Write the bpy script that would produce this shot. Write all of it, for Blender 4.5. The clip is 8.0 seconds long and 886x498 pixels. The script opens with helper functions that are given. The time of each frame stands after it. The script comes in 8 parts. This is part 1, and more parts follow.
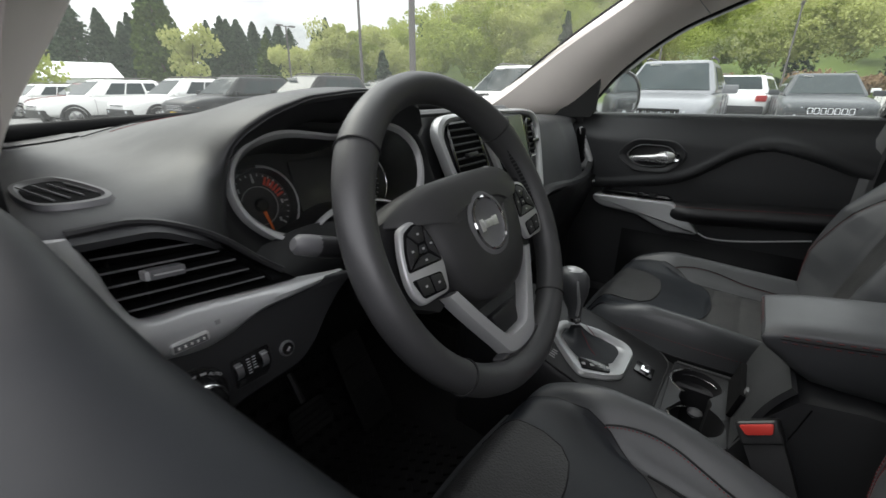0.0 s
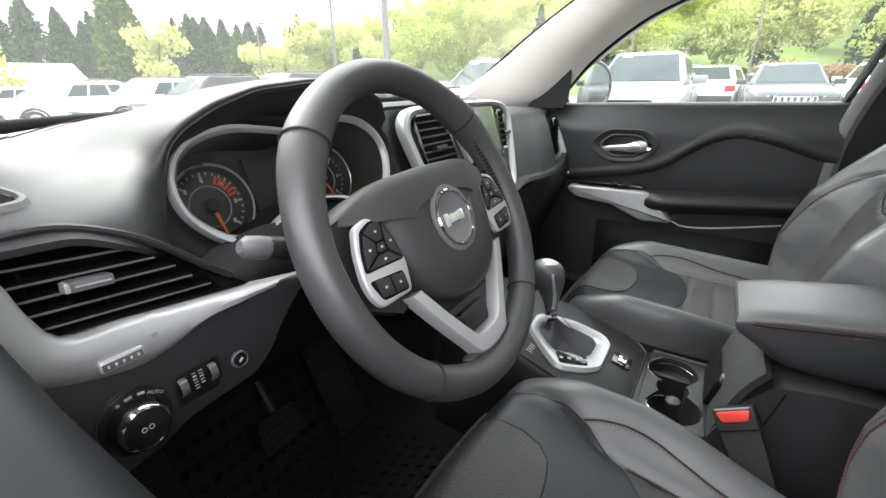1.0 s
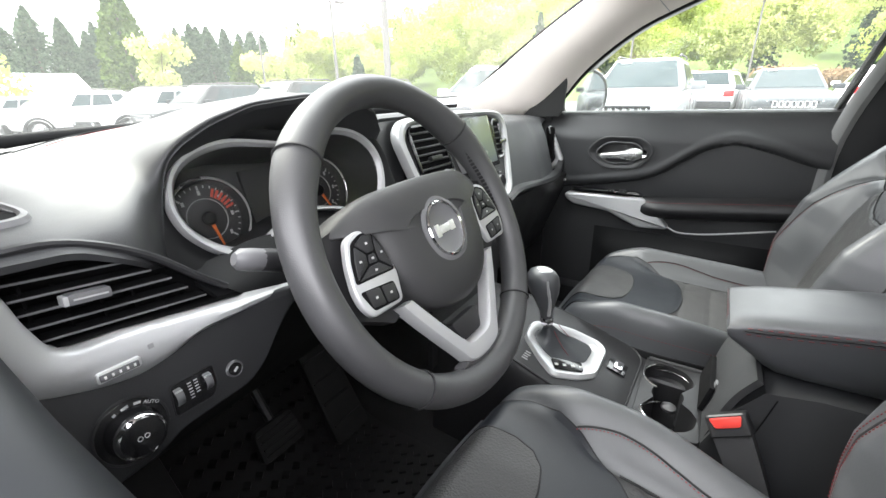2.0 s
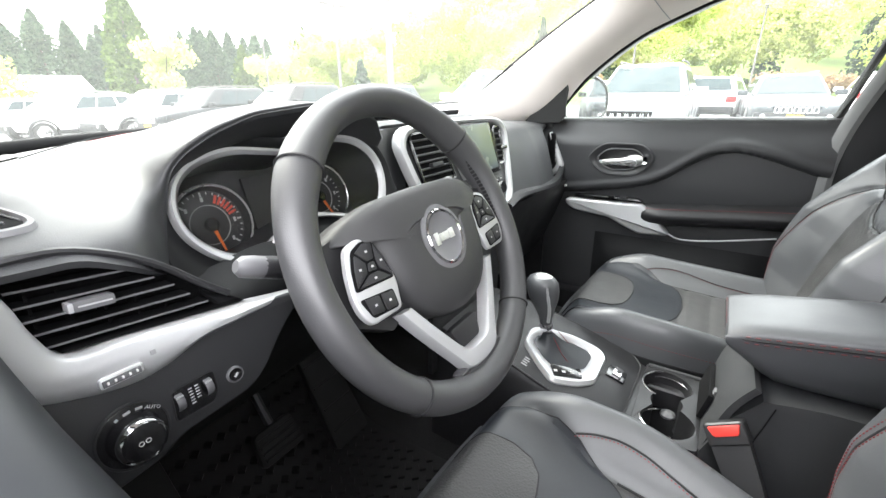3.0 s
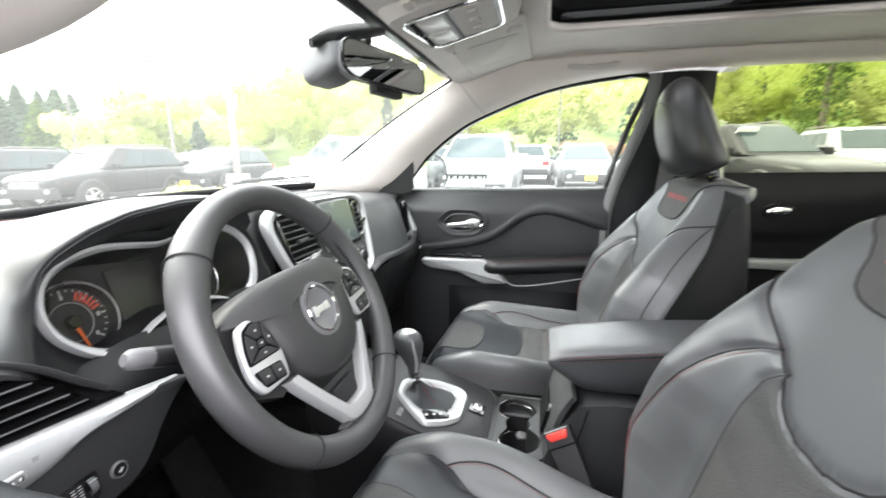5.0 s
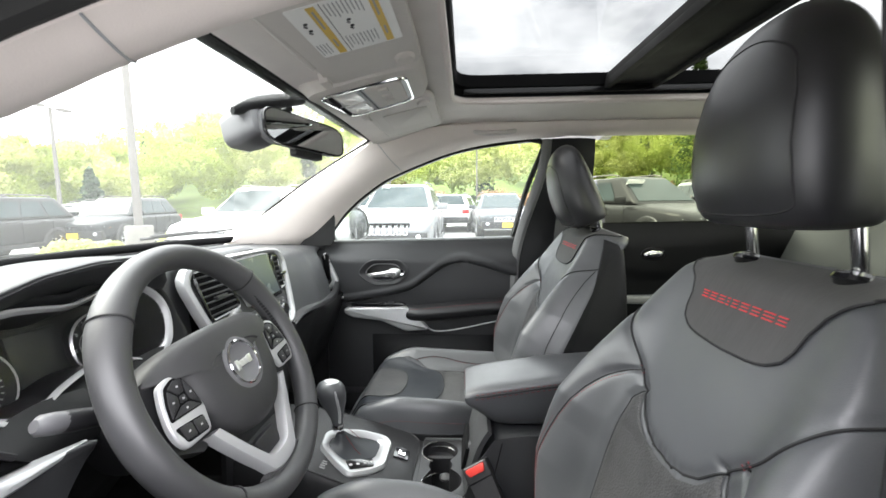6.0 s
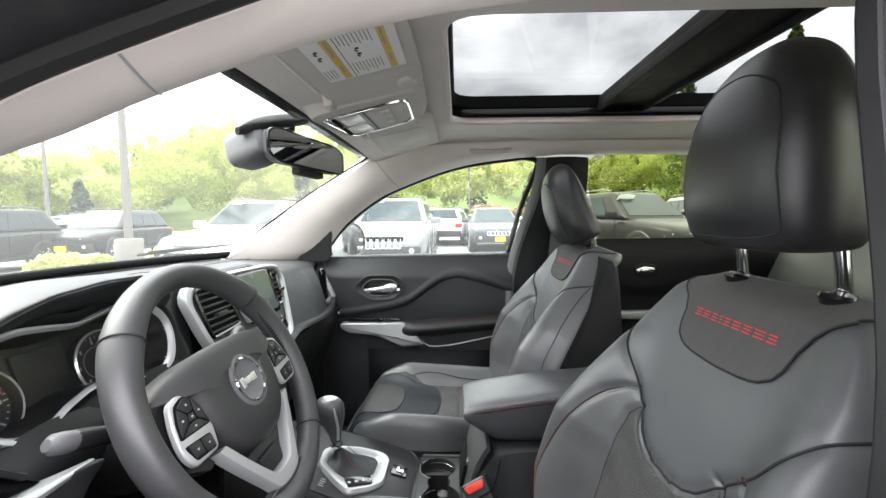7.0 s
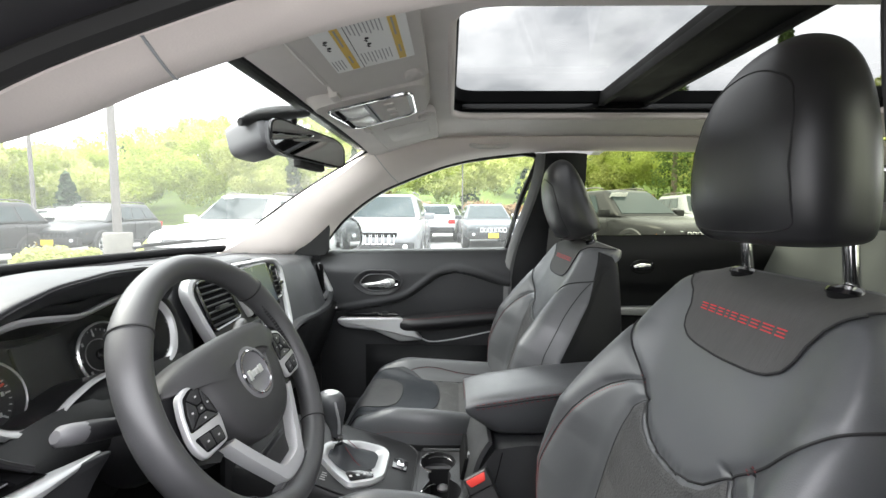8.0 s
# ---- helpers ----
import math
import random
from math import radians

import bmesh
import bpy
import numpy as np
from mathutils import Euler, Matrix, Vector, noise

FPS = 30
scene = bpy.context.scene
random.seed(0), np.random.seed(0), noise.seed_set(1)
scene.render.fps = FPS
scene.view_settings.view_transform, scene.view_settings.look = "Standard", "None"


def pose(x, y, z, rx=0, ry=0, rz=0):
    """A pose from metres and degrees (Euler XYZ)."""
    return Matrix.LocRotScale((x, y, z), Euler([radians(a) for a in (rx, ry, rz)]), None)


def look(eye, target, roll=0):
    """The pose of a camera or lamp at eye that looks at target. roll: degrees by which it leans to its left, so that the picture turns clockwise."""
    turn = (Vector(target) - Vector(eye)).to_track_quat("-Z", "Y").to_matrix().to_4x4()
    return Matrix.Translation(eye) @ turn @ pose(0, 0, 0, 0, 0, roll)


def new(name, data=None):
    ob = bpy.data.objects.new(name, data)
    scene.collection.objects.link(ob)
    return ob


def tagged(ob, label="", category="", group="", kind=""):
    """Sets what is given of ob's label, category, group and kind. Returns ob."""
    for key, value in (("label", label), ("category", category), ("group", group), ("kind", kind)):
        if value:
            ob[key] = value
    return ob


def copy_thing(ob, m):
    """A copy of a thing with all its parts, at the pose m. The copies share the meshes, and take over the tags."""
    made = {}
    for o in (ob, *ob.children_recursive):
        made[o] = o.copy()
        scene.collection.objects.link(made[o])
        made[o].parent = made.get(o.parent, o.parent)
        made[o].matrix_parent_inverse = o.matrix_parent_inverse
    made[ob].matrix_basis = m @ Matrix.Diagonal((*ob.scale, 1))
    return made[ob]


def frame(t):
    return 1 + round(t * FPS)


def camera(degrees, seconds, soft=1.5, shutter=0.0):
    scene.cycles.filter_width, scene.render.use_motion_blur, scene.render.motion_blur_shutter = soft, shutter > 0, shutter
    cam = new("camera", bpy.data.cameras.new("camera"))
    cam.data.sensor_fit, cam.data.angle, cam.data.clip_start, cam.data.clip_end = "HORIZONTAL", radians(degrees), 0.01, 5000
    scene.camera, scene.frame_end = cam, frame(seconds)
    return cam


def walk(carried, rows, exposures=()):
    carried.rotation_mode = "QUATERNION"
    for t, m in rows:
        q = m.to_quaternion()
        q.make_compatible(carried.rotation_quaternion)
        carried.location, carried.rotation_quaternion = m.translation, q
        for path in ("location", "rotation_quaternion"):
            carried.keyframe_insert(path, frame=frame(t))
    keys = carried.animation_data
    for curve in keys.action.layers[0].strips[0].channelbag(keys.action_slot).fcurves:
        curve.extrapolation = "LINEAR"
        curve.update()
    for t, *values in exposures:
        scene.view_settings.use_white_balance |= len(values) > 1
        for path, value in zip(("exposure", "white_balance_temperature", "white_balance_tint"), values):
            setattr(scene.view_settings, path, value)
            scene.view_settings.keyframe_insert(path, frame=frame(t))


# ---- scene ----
cam = camera(92.8, 8.0, shutter=0.5)
PATH = [
    (0, (-0.7849, -0.2309, 1.1789), (0.7453, 0.8370, 0.4592), 0.41),
    (0.5, (-0.7598, -0.2274, 1.1720), (0.7942, 0.7902, 0.4307), -0.11),
    (1, (-0.7560, -0.2345, 1.1709), (0.8158, 0.7588, 0.4342), -0.61),
    (1.5, (-0.7562, -0.2426, 1.1738), (0.8213, 0.7523, 0.4513), -0.91),
    (3, (-0.7574, -0.2517, 1.1847), (0.8207, 0.7619, 0.4903), -0.71),
    (3.5, (-0.7604, -0.2526, 1.1857), (0.8354, 0.7425, 0.5050), -0.31),
    (4, (-0.7717, -0.2634, 1.1926), (0.8805, 0.6535, 0.5373), 0.27),
    (4.5, (-0.8049, -0.2719, 1.2104), (0.9779, 0.4410, 0.6506), -0.36),
    (5, (-0.8513, -0.2870, 1.2302), (1.0478, 0.1624, 0.7923), -0.29),
    (5.2, (-0.8674, -0.2926, 1.2281), (1.0658, 0.0534, 0.8499), -0.10),
    (6.3, (-0.9304, -0.3166, 1.2559), (1.0600, -0.2521, 1.0717), -0.57),
    (6.5, (-0.9334, -0.3146, 1.2579), (1.0594, -0.2531, 1.0996), -0.57),
    (7, (-0.9371, -0.3005, 1.2579), (1.0557, -0.2310, 1.1026), -0.27),
    (7.5, (-0.9388, -0.2895, 1.2559), (1.0542, -0.2450, 1.0956), -0.08),
    (8, (-0.9365, -0.2775, 1.2529), (1.0557, -0.2440, 1.0806), 0.22),
]
EXPOSURES = [(0.0, 0.50), (0.5, 1.58), (1.0, 2.0), (1.5, 2.20), (3.0, 2.74), (4.5, 2.82), (5.2, 2.6), (6.5, 2.22), (8.0, 2.12)]
walk(cam, [(t, look(eye, target, roll)) for t, eye, target, roll in PATH], EXPOSURES)

# ---- sky and sun: a bright overcast day ----
world = bpy.data.worlds.new("overcast")
scene.world = world
world.use_nodes = True
wn, wl = world.node_tree.nodes, world.node_tree.links
wn.clear()
w_out, w_bg = wn.new("ShaderNodeOutputWorld"), wn.new("ShaderNodeBackground")
w_sky = wn.new("ShaderNodeTexSky")
w_sky.sky_type, w_sky.sun_disc = "NISHITA", False
w_sky.sun_elevation, w_sky.sun_rotation = radians(50), radians(-5)
w_sky.dust_density, w_sky.air_density = 3.0, 1.0
w_co, w_map, w_noise, w_ramp = wn.new("ShaderNodeTexCoord"), wn.new("ShaderNodeMapping"), wn.new("ShaderNodeTexNoise"), wn.new("ShaderNodeValToRGB")
w_map.inputs["Scale"].default_value = (1.0, 1.0, 2.2)
w_noise.inputs["Scale"].default_value, w_noise.inputs["Detail"].default_value = 2.6, 8.0
w_noise.inputs["Roughness"].default_value = 0.55
w_ramp.color_ramp.elements[0].position, w_ramp.color_ramp.elements[0].color = 0.36, (6.6, 6.7, 7.1, 1)
w_ramp.color_ramp.elements[1].position, w_ramp.color_ramp.elements[1].color = 0.62, (15.2, 15.0, 15.5, 1)
w_mix = wn.new("ShaderNodeMix")
w_mix.data_type = "RGBA"
w_mix.inputs[0].default_value = 0.9
wl.new(w_co.outputs["Generated"], w_map.inputs["Vector"])
wl.new(w_map.outputs["Vector"], w_noise.inputs["Vector"])
wl.new(w_noise.outputs["Fac"], w_ramp.inputs["Fac"])
wl.new(w_sky.outputs["Color"], w_mix.inputs[6])
wl.new(w_ramp.outputs["Color"], w_mix.inputs[7])
w_sep, w_grad, w_mul = wn.new("ShaderNodeSeparateXYZ"), wn.new("ShaderNodeMapRange"), wn.new("ShaderNodeVectorMath")
w_mul.operation = "SCALE"  # an overcast sky grows brighter towards the zenith
w_grad.inputs["To Min"].default_value, w_grad.inputs["To Max"].default_value = 0.85, 2.3
wl.new(w_co.outputs["Generated"], w_sep.inputs[0])
wl.new(w_sep.outputs["Z"], w_grad.inputs["Value"])
wl.new(w_mix.outputs[2], w_mul.inputs[0])
wl.new(w_grad.outputs[0], w_mul.inputs["Scale"])
wl.new(w_mul.outputs[0], w_bg.inputs["Color"])
w_bg.inputs["Strength"].default_value = 0.12
wl.new(w_bg.outputs[0], w_out.inputs[0])
sun_data = bpy.data.lights.new("sun", "SUN")
sun_data.energy, sun_data.angle, sun_data.color = 1.5, radians(25), (1.0, 0.96, 0.9)
sun = new("sun", sun_data)
sun.matrix_world = look((0.8, 10, 12), (0, 0, 1))

# ---- materials ----
def material(name, color, rough=0.5, metal=0.0, grain=0.0, scale=200.0, vary=0.12, vscale=8.0, spec=0.5, coat=0.0, rvary=0.1, bump=0.15, stretch=(1, 1, 1), rand=0.0, voronoi=False):
    """A surface with colour and gloss varying at two scales and a fine relief."""
    m = bpy.data.materials.new(name)
    m.use_nodes = True
    n, l = m.node_tree.nodes, m.node_tree.links
    b = n["Principled BSDF"]
    b.inputs["Metallic"].default_value, b.inputs["Specular IOR Level"].default_value = metal, spec
    b.inputs["Coat Weight"].default_value = coat
    co, mp = n.new("ShaderNodeTexCoord"), n.new("ShaderNodeMapping")
    mp.inputs["Scale"].default_value = stretch
    l.new(co.outputs["Object"], mp.inputs["Vector"])
    big, fine = n.new("ShaderNodeTexNoise"), n.new("ShaderNodeTexNoise")
    big.inputs["Scale"].default_value, big.inputs["Detail"].default_value = vscale, 5
    fine.inputs["Scale"].default_value, fine.inputs["Detail"].default_value = scale, 3
    for q in (big, fine):
        l.new(mp.outputs["Vector"], q.inputs["Vector"])
    add = n.new("ShaderNodeMath")
    add.operation = "MULTIPLY_ADD"
    add.inputs[1].default_value = 0.35
    l.new(fine.outputs["Fac"], add.inputs[0])
    l.new(big.outputs["Fac"], add.inputs[2])
    ramp = n.new("ShaderNodeMapRange")
    ramp.inputs["From Min"].default_value, ramp.inputs["From Max"].default_value = 0.4, 0.95
    ramp.inputs["To Min"].default_value, ramp.inputs["To Max"].default_value = 1 - vary, 1 + vary
    l.new(add.outputs[0], ramp.inputs["Value"])
    hsv = n.new("ShaderNodeHueSaturation")
    hsv.inputs["Color"].default_value = (*color, 1)
    if rand:
        info, mul, ofs = n.new("ShaderNodeObjectInfo"), n.new("ShaderNodeMath"), n.new("ShaderNodeMath")
        mul.operation, ofs.operation = "MULTIPLY_ADD", "MULTIPLY"
        mul.inputs[1].default_value, mul.inputs[2].default_value = rand, 1 - rand / 2
        l.new(info.outputs["Random"], mul.inputs[0])
        l.new(mul.outputs[0], ofs.inputs[0])
        l.new(ramp.outputs[0], ofs.inputs[1])
        l.new(ofs.outputs[0], hsv.inputs["Value"])
    else:
        l.new(ramp.outputs[0], hsv.inputs["Value"])
    l.new(hsv.outputs[0], b.inputs["Base Color"])
    rr = n.new("ShaderNodeMapRange")
    rr.inputs["To Min"].default_value, rr.inputs["To Max"].default_value = max(0.02, rough - rvary), min(1, rough + rvary)
    rr.inputs["From Min"].default_value, rr.inputs["From Max"].default_value = 0.3, 0.7
    l.new(big.outputs["Fac"], rr.inputs["Value"])
    l.new(rr.outputs[0], b.inputs["Roughness"])
    if grain:
        bp = n.new("ShaderNodeBump")
        bp.inputs["Strength"].default_value, bp.inputs["Distance"].default_value = bump, grain
        if voronoi:
            v = n.new("ShaderNodeTexVoronoi")
            v.inputs["Scale"].default_value = scale
            l.new(mp.outputs["Vector"], v.inputs["Vector"])
            l.new(v.outputs["Distance"], bp.inputs["Height"])
        else:
            l.new(fine.outputs["Fac"], bp.inputs["Height"])
        l.new(bp.outputs[0], b.inputs["Normal"])
    return m


def glass_material(name, tint, rough=0.0, gloss=0.08, edge=0.5, veil=0.0):
    """Thin glass: it lets light straight through and mirrors more at a slant."""
    m = bpy.data.materials.new(name)
    m.use_nodes = True
    n, l = m.node_tree.nodes, m.node_tree.links
    n.clear()
    out, mix, tr, gl, fr = n.new("ShaderNodeOutputMaterial"), n.new("ShaderNodeMixShader"), n.new("ShaderNodeBsdfTransparent"), n.new("ShaderNodeBsdfGlossy"), n.new("ShaderNodeLayerWeight")
    tr.inputs["Color"].default_value = (*tint, 1)
    gl.inputs["Roughness"].default_value = rough
    fr.inputs["Blend"].default_value = 0.5
    rise, scale_up = n.new("ShaderNodeMath"), n.new("ShaderNodeMath")
    rise.operation, scale_up.operation = "POWER", "MULTIPLY_ADD"
    rise.inputs[1].default_value = 4.0
    scale_up.inputs[1].default_value, scale_up.inputs[2].default_value = edge, gloss * 0.3
    l.new(fr.outputs["Facing"], rise.inputs[0])
    l.new(rise.outputs[0], scale_up.inputs[0])
    l.new(scale_up.outputs[0], mix.inputs[0])
    l.new(tr.outputs[0], mix.inputs[1])
    l.new(gl.outputs[0], mix.inputs[2])
    last = mix
    # a faint translucent film lays veiling glare over the view through the pane
    if veil:
        film, veil_scatter = n.new("ShaderNodeMixShader"), n.new("ShaderNodeBsdfTranslucent")
        veil_scatter.inputs["Color"].default_value = (0.85, 0.87, 0.84, 1)
        film.inputs[0].default_value = veil
        l.new(mix.outputs[0], film.inputs[1])
        l.new(veil_scatter.outputs[0], film.inputs[2])
        last = film
    l.new(last.outputs[0], out.inputs[0])
    return m


SOFT = material("soft_black_vinyl", (0.034, 0.035, 0.037), 0.52, grain=0.0006, scale=900, vary=0.08, vscale=6, bump=0.22, spec=0.45, voronoi=True)
HARD = material("hard_black_plastic", (0.016, 0.016, 0.0175), 0.45, spec=0.5, grain=0.0004, scale=1200, vary=0.1, bump=0.25, voronoi=True)
GLOSSY = material("gloss_black_plastic", (0.008, 0.008, 0.009), 0.16, vary=0.05, coat=0.3)
# near-black: shade of vents and wells put into the colour; also plain black trim
DARK = material("recess_shade_and_trim", (0.006, 0.006, 0.0065), 0.9, vary=0.1, spec=0.12)
LEATHER = material("black_leather", (0.056, 0.0580, 0.0625), 0.43, spec=0.8, grain=0.0005, scale=700, vary=0.12, vscale=9, bump=0.18, voronoi=True)
HEAD_LEATHER = material("glossy_black_leather", (0.017, 0.017, 0.019), 0.42, spec=0.6, grain=0.0004, scale=700, vary=0.12, vscale=9, bump=0.12, voronoi=True)
WHEEL_LEATHER = material("wheel_leather", (0.044, 0.044, 0.046), 0.47, spec=0.7, grain=0.0006, scale=900, vary=0.08, vscale=14, bump=0.14, voronoi=True)
NAPPA = material("smooth_blue_black_leather", (0.013, 0.015, 0.019), 0.40, grain=0.0005, scale=600, vary=0.08, bump=0.3, voronoi=True)
CLOTH = material("woven_grey_cloth", (0.062, 0.061, 0.060), 0.85, grain=0.0012, scale=420, vary=0.22, vscale=60, bump=0.5, stretch=(1.0, 0.12, 0.12))
PERF = material("perforated_grey_leather", (0.040, 0.0395, 0.040), 0.55, grain=0.0010, scale=330, vary=0.15, vscale=20, bump=0.6, voronoi=True)
SILVER = material("satin_silver_paint", (0.45, 0.455, 0.46), 0.36, metal=0.35, vary=0.03, rvary=0.05, grain=0.0002, scale=1500, bump=0.05)
CHROME = material("chrome", (0.75, 0.75, 0.76), 0.08, metal=1.0, vary=0.02, rvary=0.03)
BRIGHT = material("satin_chrome", (0.82, 0.82, 0.82), 0.28, metal=0.75, vary=0.02, rvary=0.04)
HEADLINER = material("grey_headliner_fabric", (0.70, 0.66, 0.63), 0.95, grain=0.0008, scale=700, vary=0.06, vscale=12, bump=0.3)
PILLAR = material("light_grey_pillar_plastic", (0.70, 0.635, 0.60), 0.7, grain=0.0005, scale=600, vary=0.05, bump=0.25)
VISOR = material("light_grey_visor_vinyl", (0.56, 0.53, 0.50), 0.75, grain=0.0005, scale=800, vary=0.05, bump=0.25)
LENS = material("clear_lamp_lens", (0.62, 0.62, 0.60), 0.25, vary=0.06, scale=300, grain=0.0008)
RUBBER = material("black_rubber", (0.011, 0.011, 0.011), 0.7, vary=0.1, spec=0.25, grain=0.0002, scale=500)
DOORSKIN = material("grained_door_skin", (0.0265, 0.0272, 0.0292), 0.5, spec=0.45, grain=0.0006, scale=900, vary=0.08, vscale=6, bump=0.22, voronoi=True)
HUBSKIN = material("grained_airbag_skin", (0.032, 0.032, 0.033), 0.5, spec=0.45, grain=0.0005, scale=900, vary=0.08, bump=0.25, voronoi=True)
BLACKVINYL = material("smooth_black_vinyl", (0.0075, 0.0078, 0.0085), 0.55, vary=0.1, spec=0.25, grain=0.0003, scale=700, bump=0.15, voronoi=True)
CARPET = material("black_carpet", (0.008, 0.008, 0.0085), 0.98, vary=0.35, vscale=40, grain=0.003, scale=500, bump=0.8)
WEB = material("grey_belt_webbing", (0.10, 0.10, 0.10), 0.8, vary=0.1, grain=0.0006, scale=900)
RED = material("red_plastic", (0.62, 0.05, 0.04), 0.4, vary=0.05)
REDTHREAD = material("red_thread", (0.15, 0.024, 0.028), 0.8, vary=0.2)
REDCLOTH = material("red_embroidery", (0.55, 0.03, 0.04), 0.75, vary=0.15, scale=900, grain=0.0006)
THREAD = material("dark_thread", (0.012, 0.012, 0.013), 0.8, vary=0.2)
WHITEPRINT = material("white_print", (0.45, 0.45, 0.45), 0.6, vary=0.04)
ORANGE = material("orange_needle", (0.75, 0.16, 0.03), 0.5, vary=0.04)
REDPRINT = material("red_print", (0.60, 0.08, 0.05), 0.6, vary=0.04)
YELLOWPRINT = material("yellow_print", (0.62, 0.42, 0.08), 0.65, vary=0.05)
GREYPRINT = material("grey_print", (0.30, 0.30, 0.30), 0.65, vary=0.05)
PAPER = material("white_label", (0.80, 0.80, 0.78), 0.7, vary=0.04)
FACE = material("gauge_face", (0.020, 0.021, 0.022), 0.5, vary=0.1)
# bluish base colour holds part of the screen's bright reflection
SCREEN = material("dark_touch_screen", (0.065, 0.080, 0.092), 0.22, vary=0.03, coat=0.6)
MIRROR = material("mirror_glass", (0.62, 0.64, 0.64), 0.02, metal=1.0, vary=0.01, rvary=0.01)
GREYCARD = material("grey_pod_plastic", (0.30, 0.31, 0.32), 0.5, vary=0.06)
SILLVINYL = material("smooth_dark_sill_vinyl", (0.0075, 0.0090, 0.0108), 0.55, vary=0.25, vscale=5, spec=0.18, grain=0.0002, scale=60, bump=0.1)
MIDGREY = material("mid_grey_pillar_plastic", (0.135, 0.136, 0.136), 0.7, vary=0.06, grain=0.0004, scale=700)
GREYSLAT = material("grey_trim_plastic", (0.12, 0.12, 0.125), 0.45, vary=0.06, grain=0.0003, scale=900)
BODYDARK = material("dark_body_paint", (0.022, 0.021, 0.024), 0.35, vary=0.05, coat=0.25)
GLASS = glass_material("clear_glass", (0.90, 0.93, 0.91), veil=0.024)
WSGLASS = glass_material("windshield_glass", (0.85, 0.87, 0.85), gloss=0.08, edge=0.25, veil=0.016)
LENSGLASS = glass_material("gauge_cover_glass", (0.92, 0.92, 0.92), 0.16, 0.07, 0.12)
TINTED = glass_material("tinted_rear_glass", (0.70, 0.72, 0.62))
ROOFGLASS = glass_material("tinted_roof_glass", (0.36, 0.365, 0.36), gloss=0.03, edge=0.12)

# ---- building helpers ----
def V(*a):
    return Vector(a)


def spline(points, n, closed=False):
    """n points evenly spaced by parameter on a smooth curve through the points."""
    p = [Vector(q) for q in points]
    m = len(p)
    out = []
    for i in range(n):
        s = i / n * m if closed else i / (n - 1) * (m - 1)
        k = int(s)
        if not closed and k >= m - 1:
            k = m - 2
        f = s - k
        if closed:
            a, b, c, d = p[(k - 1) % m], p[k % m], p[(k + 1) % m], p[(k + 2) % m]
        else:
            b, c = p[k], p[k + 1]
            a = p[k - 1] if k > 0 else b * 2 - c
            d = p[k + 2] if k + 2 < m else c * 2 - b
        out.append(0.5 * ((2 * b) + (c - a) * f + (2 * a - 5 * b + 4 * c - d) * f * f + (3 * b - a - 3 * c + d) * f ** 3))
    return out


def even(points, n, closed=True):
    """The polyline resampled to n points at even steps along its length."""
    p = [Vector(q) for q in points]
    if closed:
        p = p + [p[0]]
    run = [0.0]
    for a, b in zip(p, p[1:]):
        run.append(run[-1] + (b - a).length)
    out, k = [], 0
    for i in range(n):
        s = run[-1] * i / (n if closed else n - 1)
        while k < len(p) - 2 and run[k + 1] < s:
            k += 1
        out.append(p[k].lerp(p[k + 1], min(1, max(0, (s - run[k]) / max(1e-9, run[k + 1] - run[k])))))
    return out


def rounded(points, r, seg=4):
    """A closed 2D outline with its corners rounded."""
    p = [Vector((q[0], q[1])) for q in points]
    out = []
    for i in range(len(p)):
        a, b, c = p[i - 1], p[i], p[(i + 1) % len(p)]
        ra = min(r, (a - b).length * 0.48, (c - b).length * 0.48)
        s, e = b + (a - b).normalized() * ra, b + (c - b).normalized() * ra
        for j in range(seg + 1):
            f = j / seg
            out.append(s * (1 - f) ** 2 + b * 2 * f * (1 - f) + e * f * f)
    return out


def mesh_bm(verts, faces):
    bm = bmesh.new()
    vs = [bm.verts.new(v) for v in verts]
    for f in faces:
        try:
            bm.faces.new([vs[i] for i in f])
        except ValueError:
            pass
    bmesh.ops.recalc_face_normals(bm, faces=bm.faces)
    return bm


def loft(rings, closed=True, caps=True, around=False):
    """Skin over rings of equal count; closed: each ring is a loop; around: the last ring joins the first."""
    n, m = len(rings[0]), len(rings)
    verts = [Vector(v) for r in rings for v in r]
    faces = []
    for i in range(m if around else m - 1):
        for j in range(n if closed else n - 1):
            a, b = i * n + j, i * n + (j + 1) % n
            c, d = ((i + 1) % m) * n + (j + 1) % n, ((i + 1) % m) * n + j
            faces.append((a, b, c, d))
    if caps and closed and not around:
        faces.append(tuple(range(n)))
        faces.append(tuple((m - 1) * n + j for j in range(n)))
    return mesh_bm(verts, faces)


def surface(fn, nu, nv, thick=0.0):
    """A sheet fn(u, v) over the unit square, with thickness away from its normal when asked."""
    verts = [Vector(fn(i / nu, j / nv)) for j in range(nv + 1) for i in range(nu + 1)]
    faces = [(j * (nu + 1) + i, j * (nu + 1) + i + 1, (j + 1) * (nu + 1) + i + 1, (j + 1) * (nu + 1) + i) for j in range(nv) for i in range(nu)]
    bm = mesh_bm(verts, faces)
    if thick:
        bmesh.ops.solidify(bm, geom=bm.faces[:], thickness=thick)
    return bm


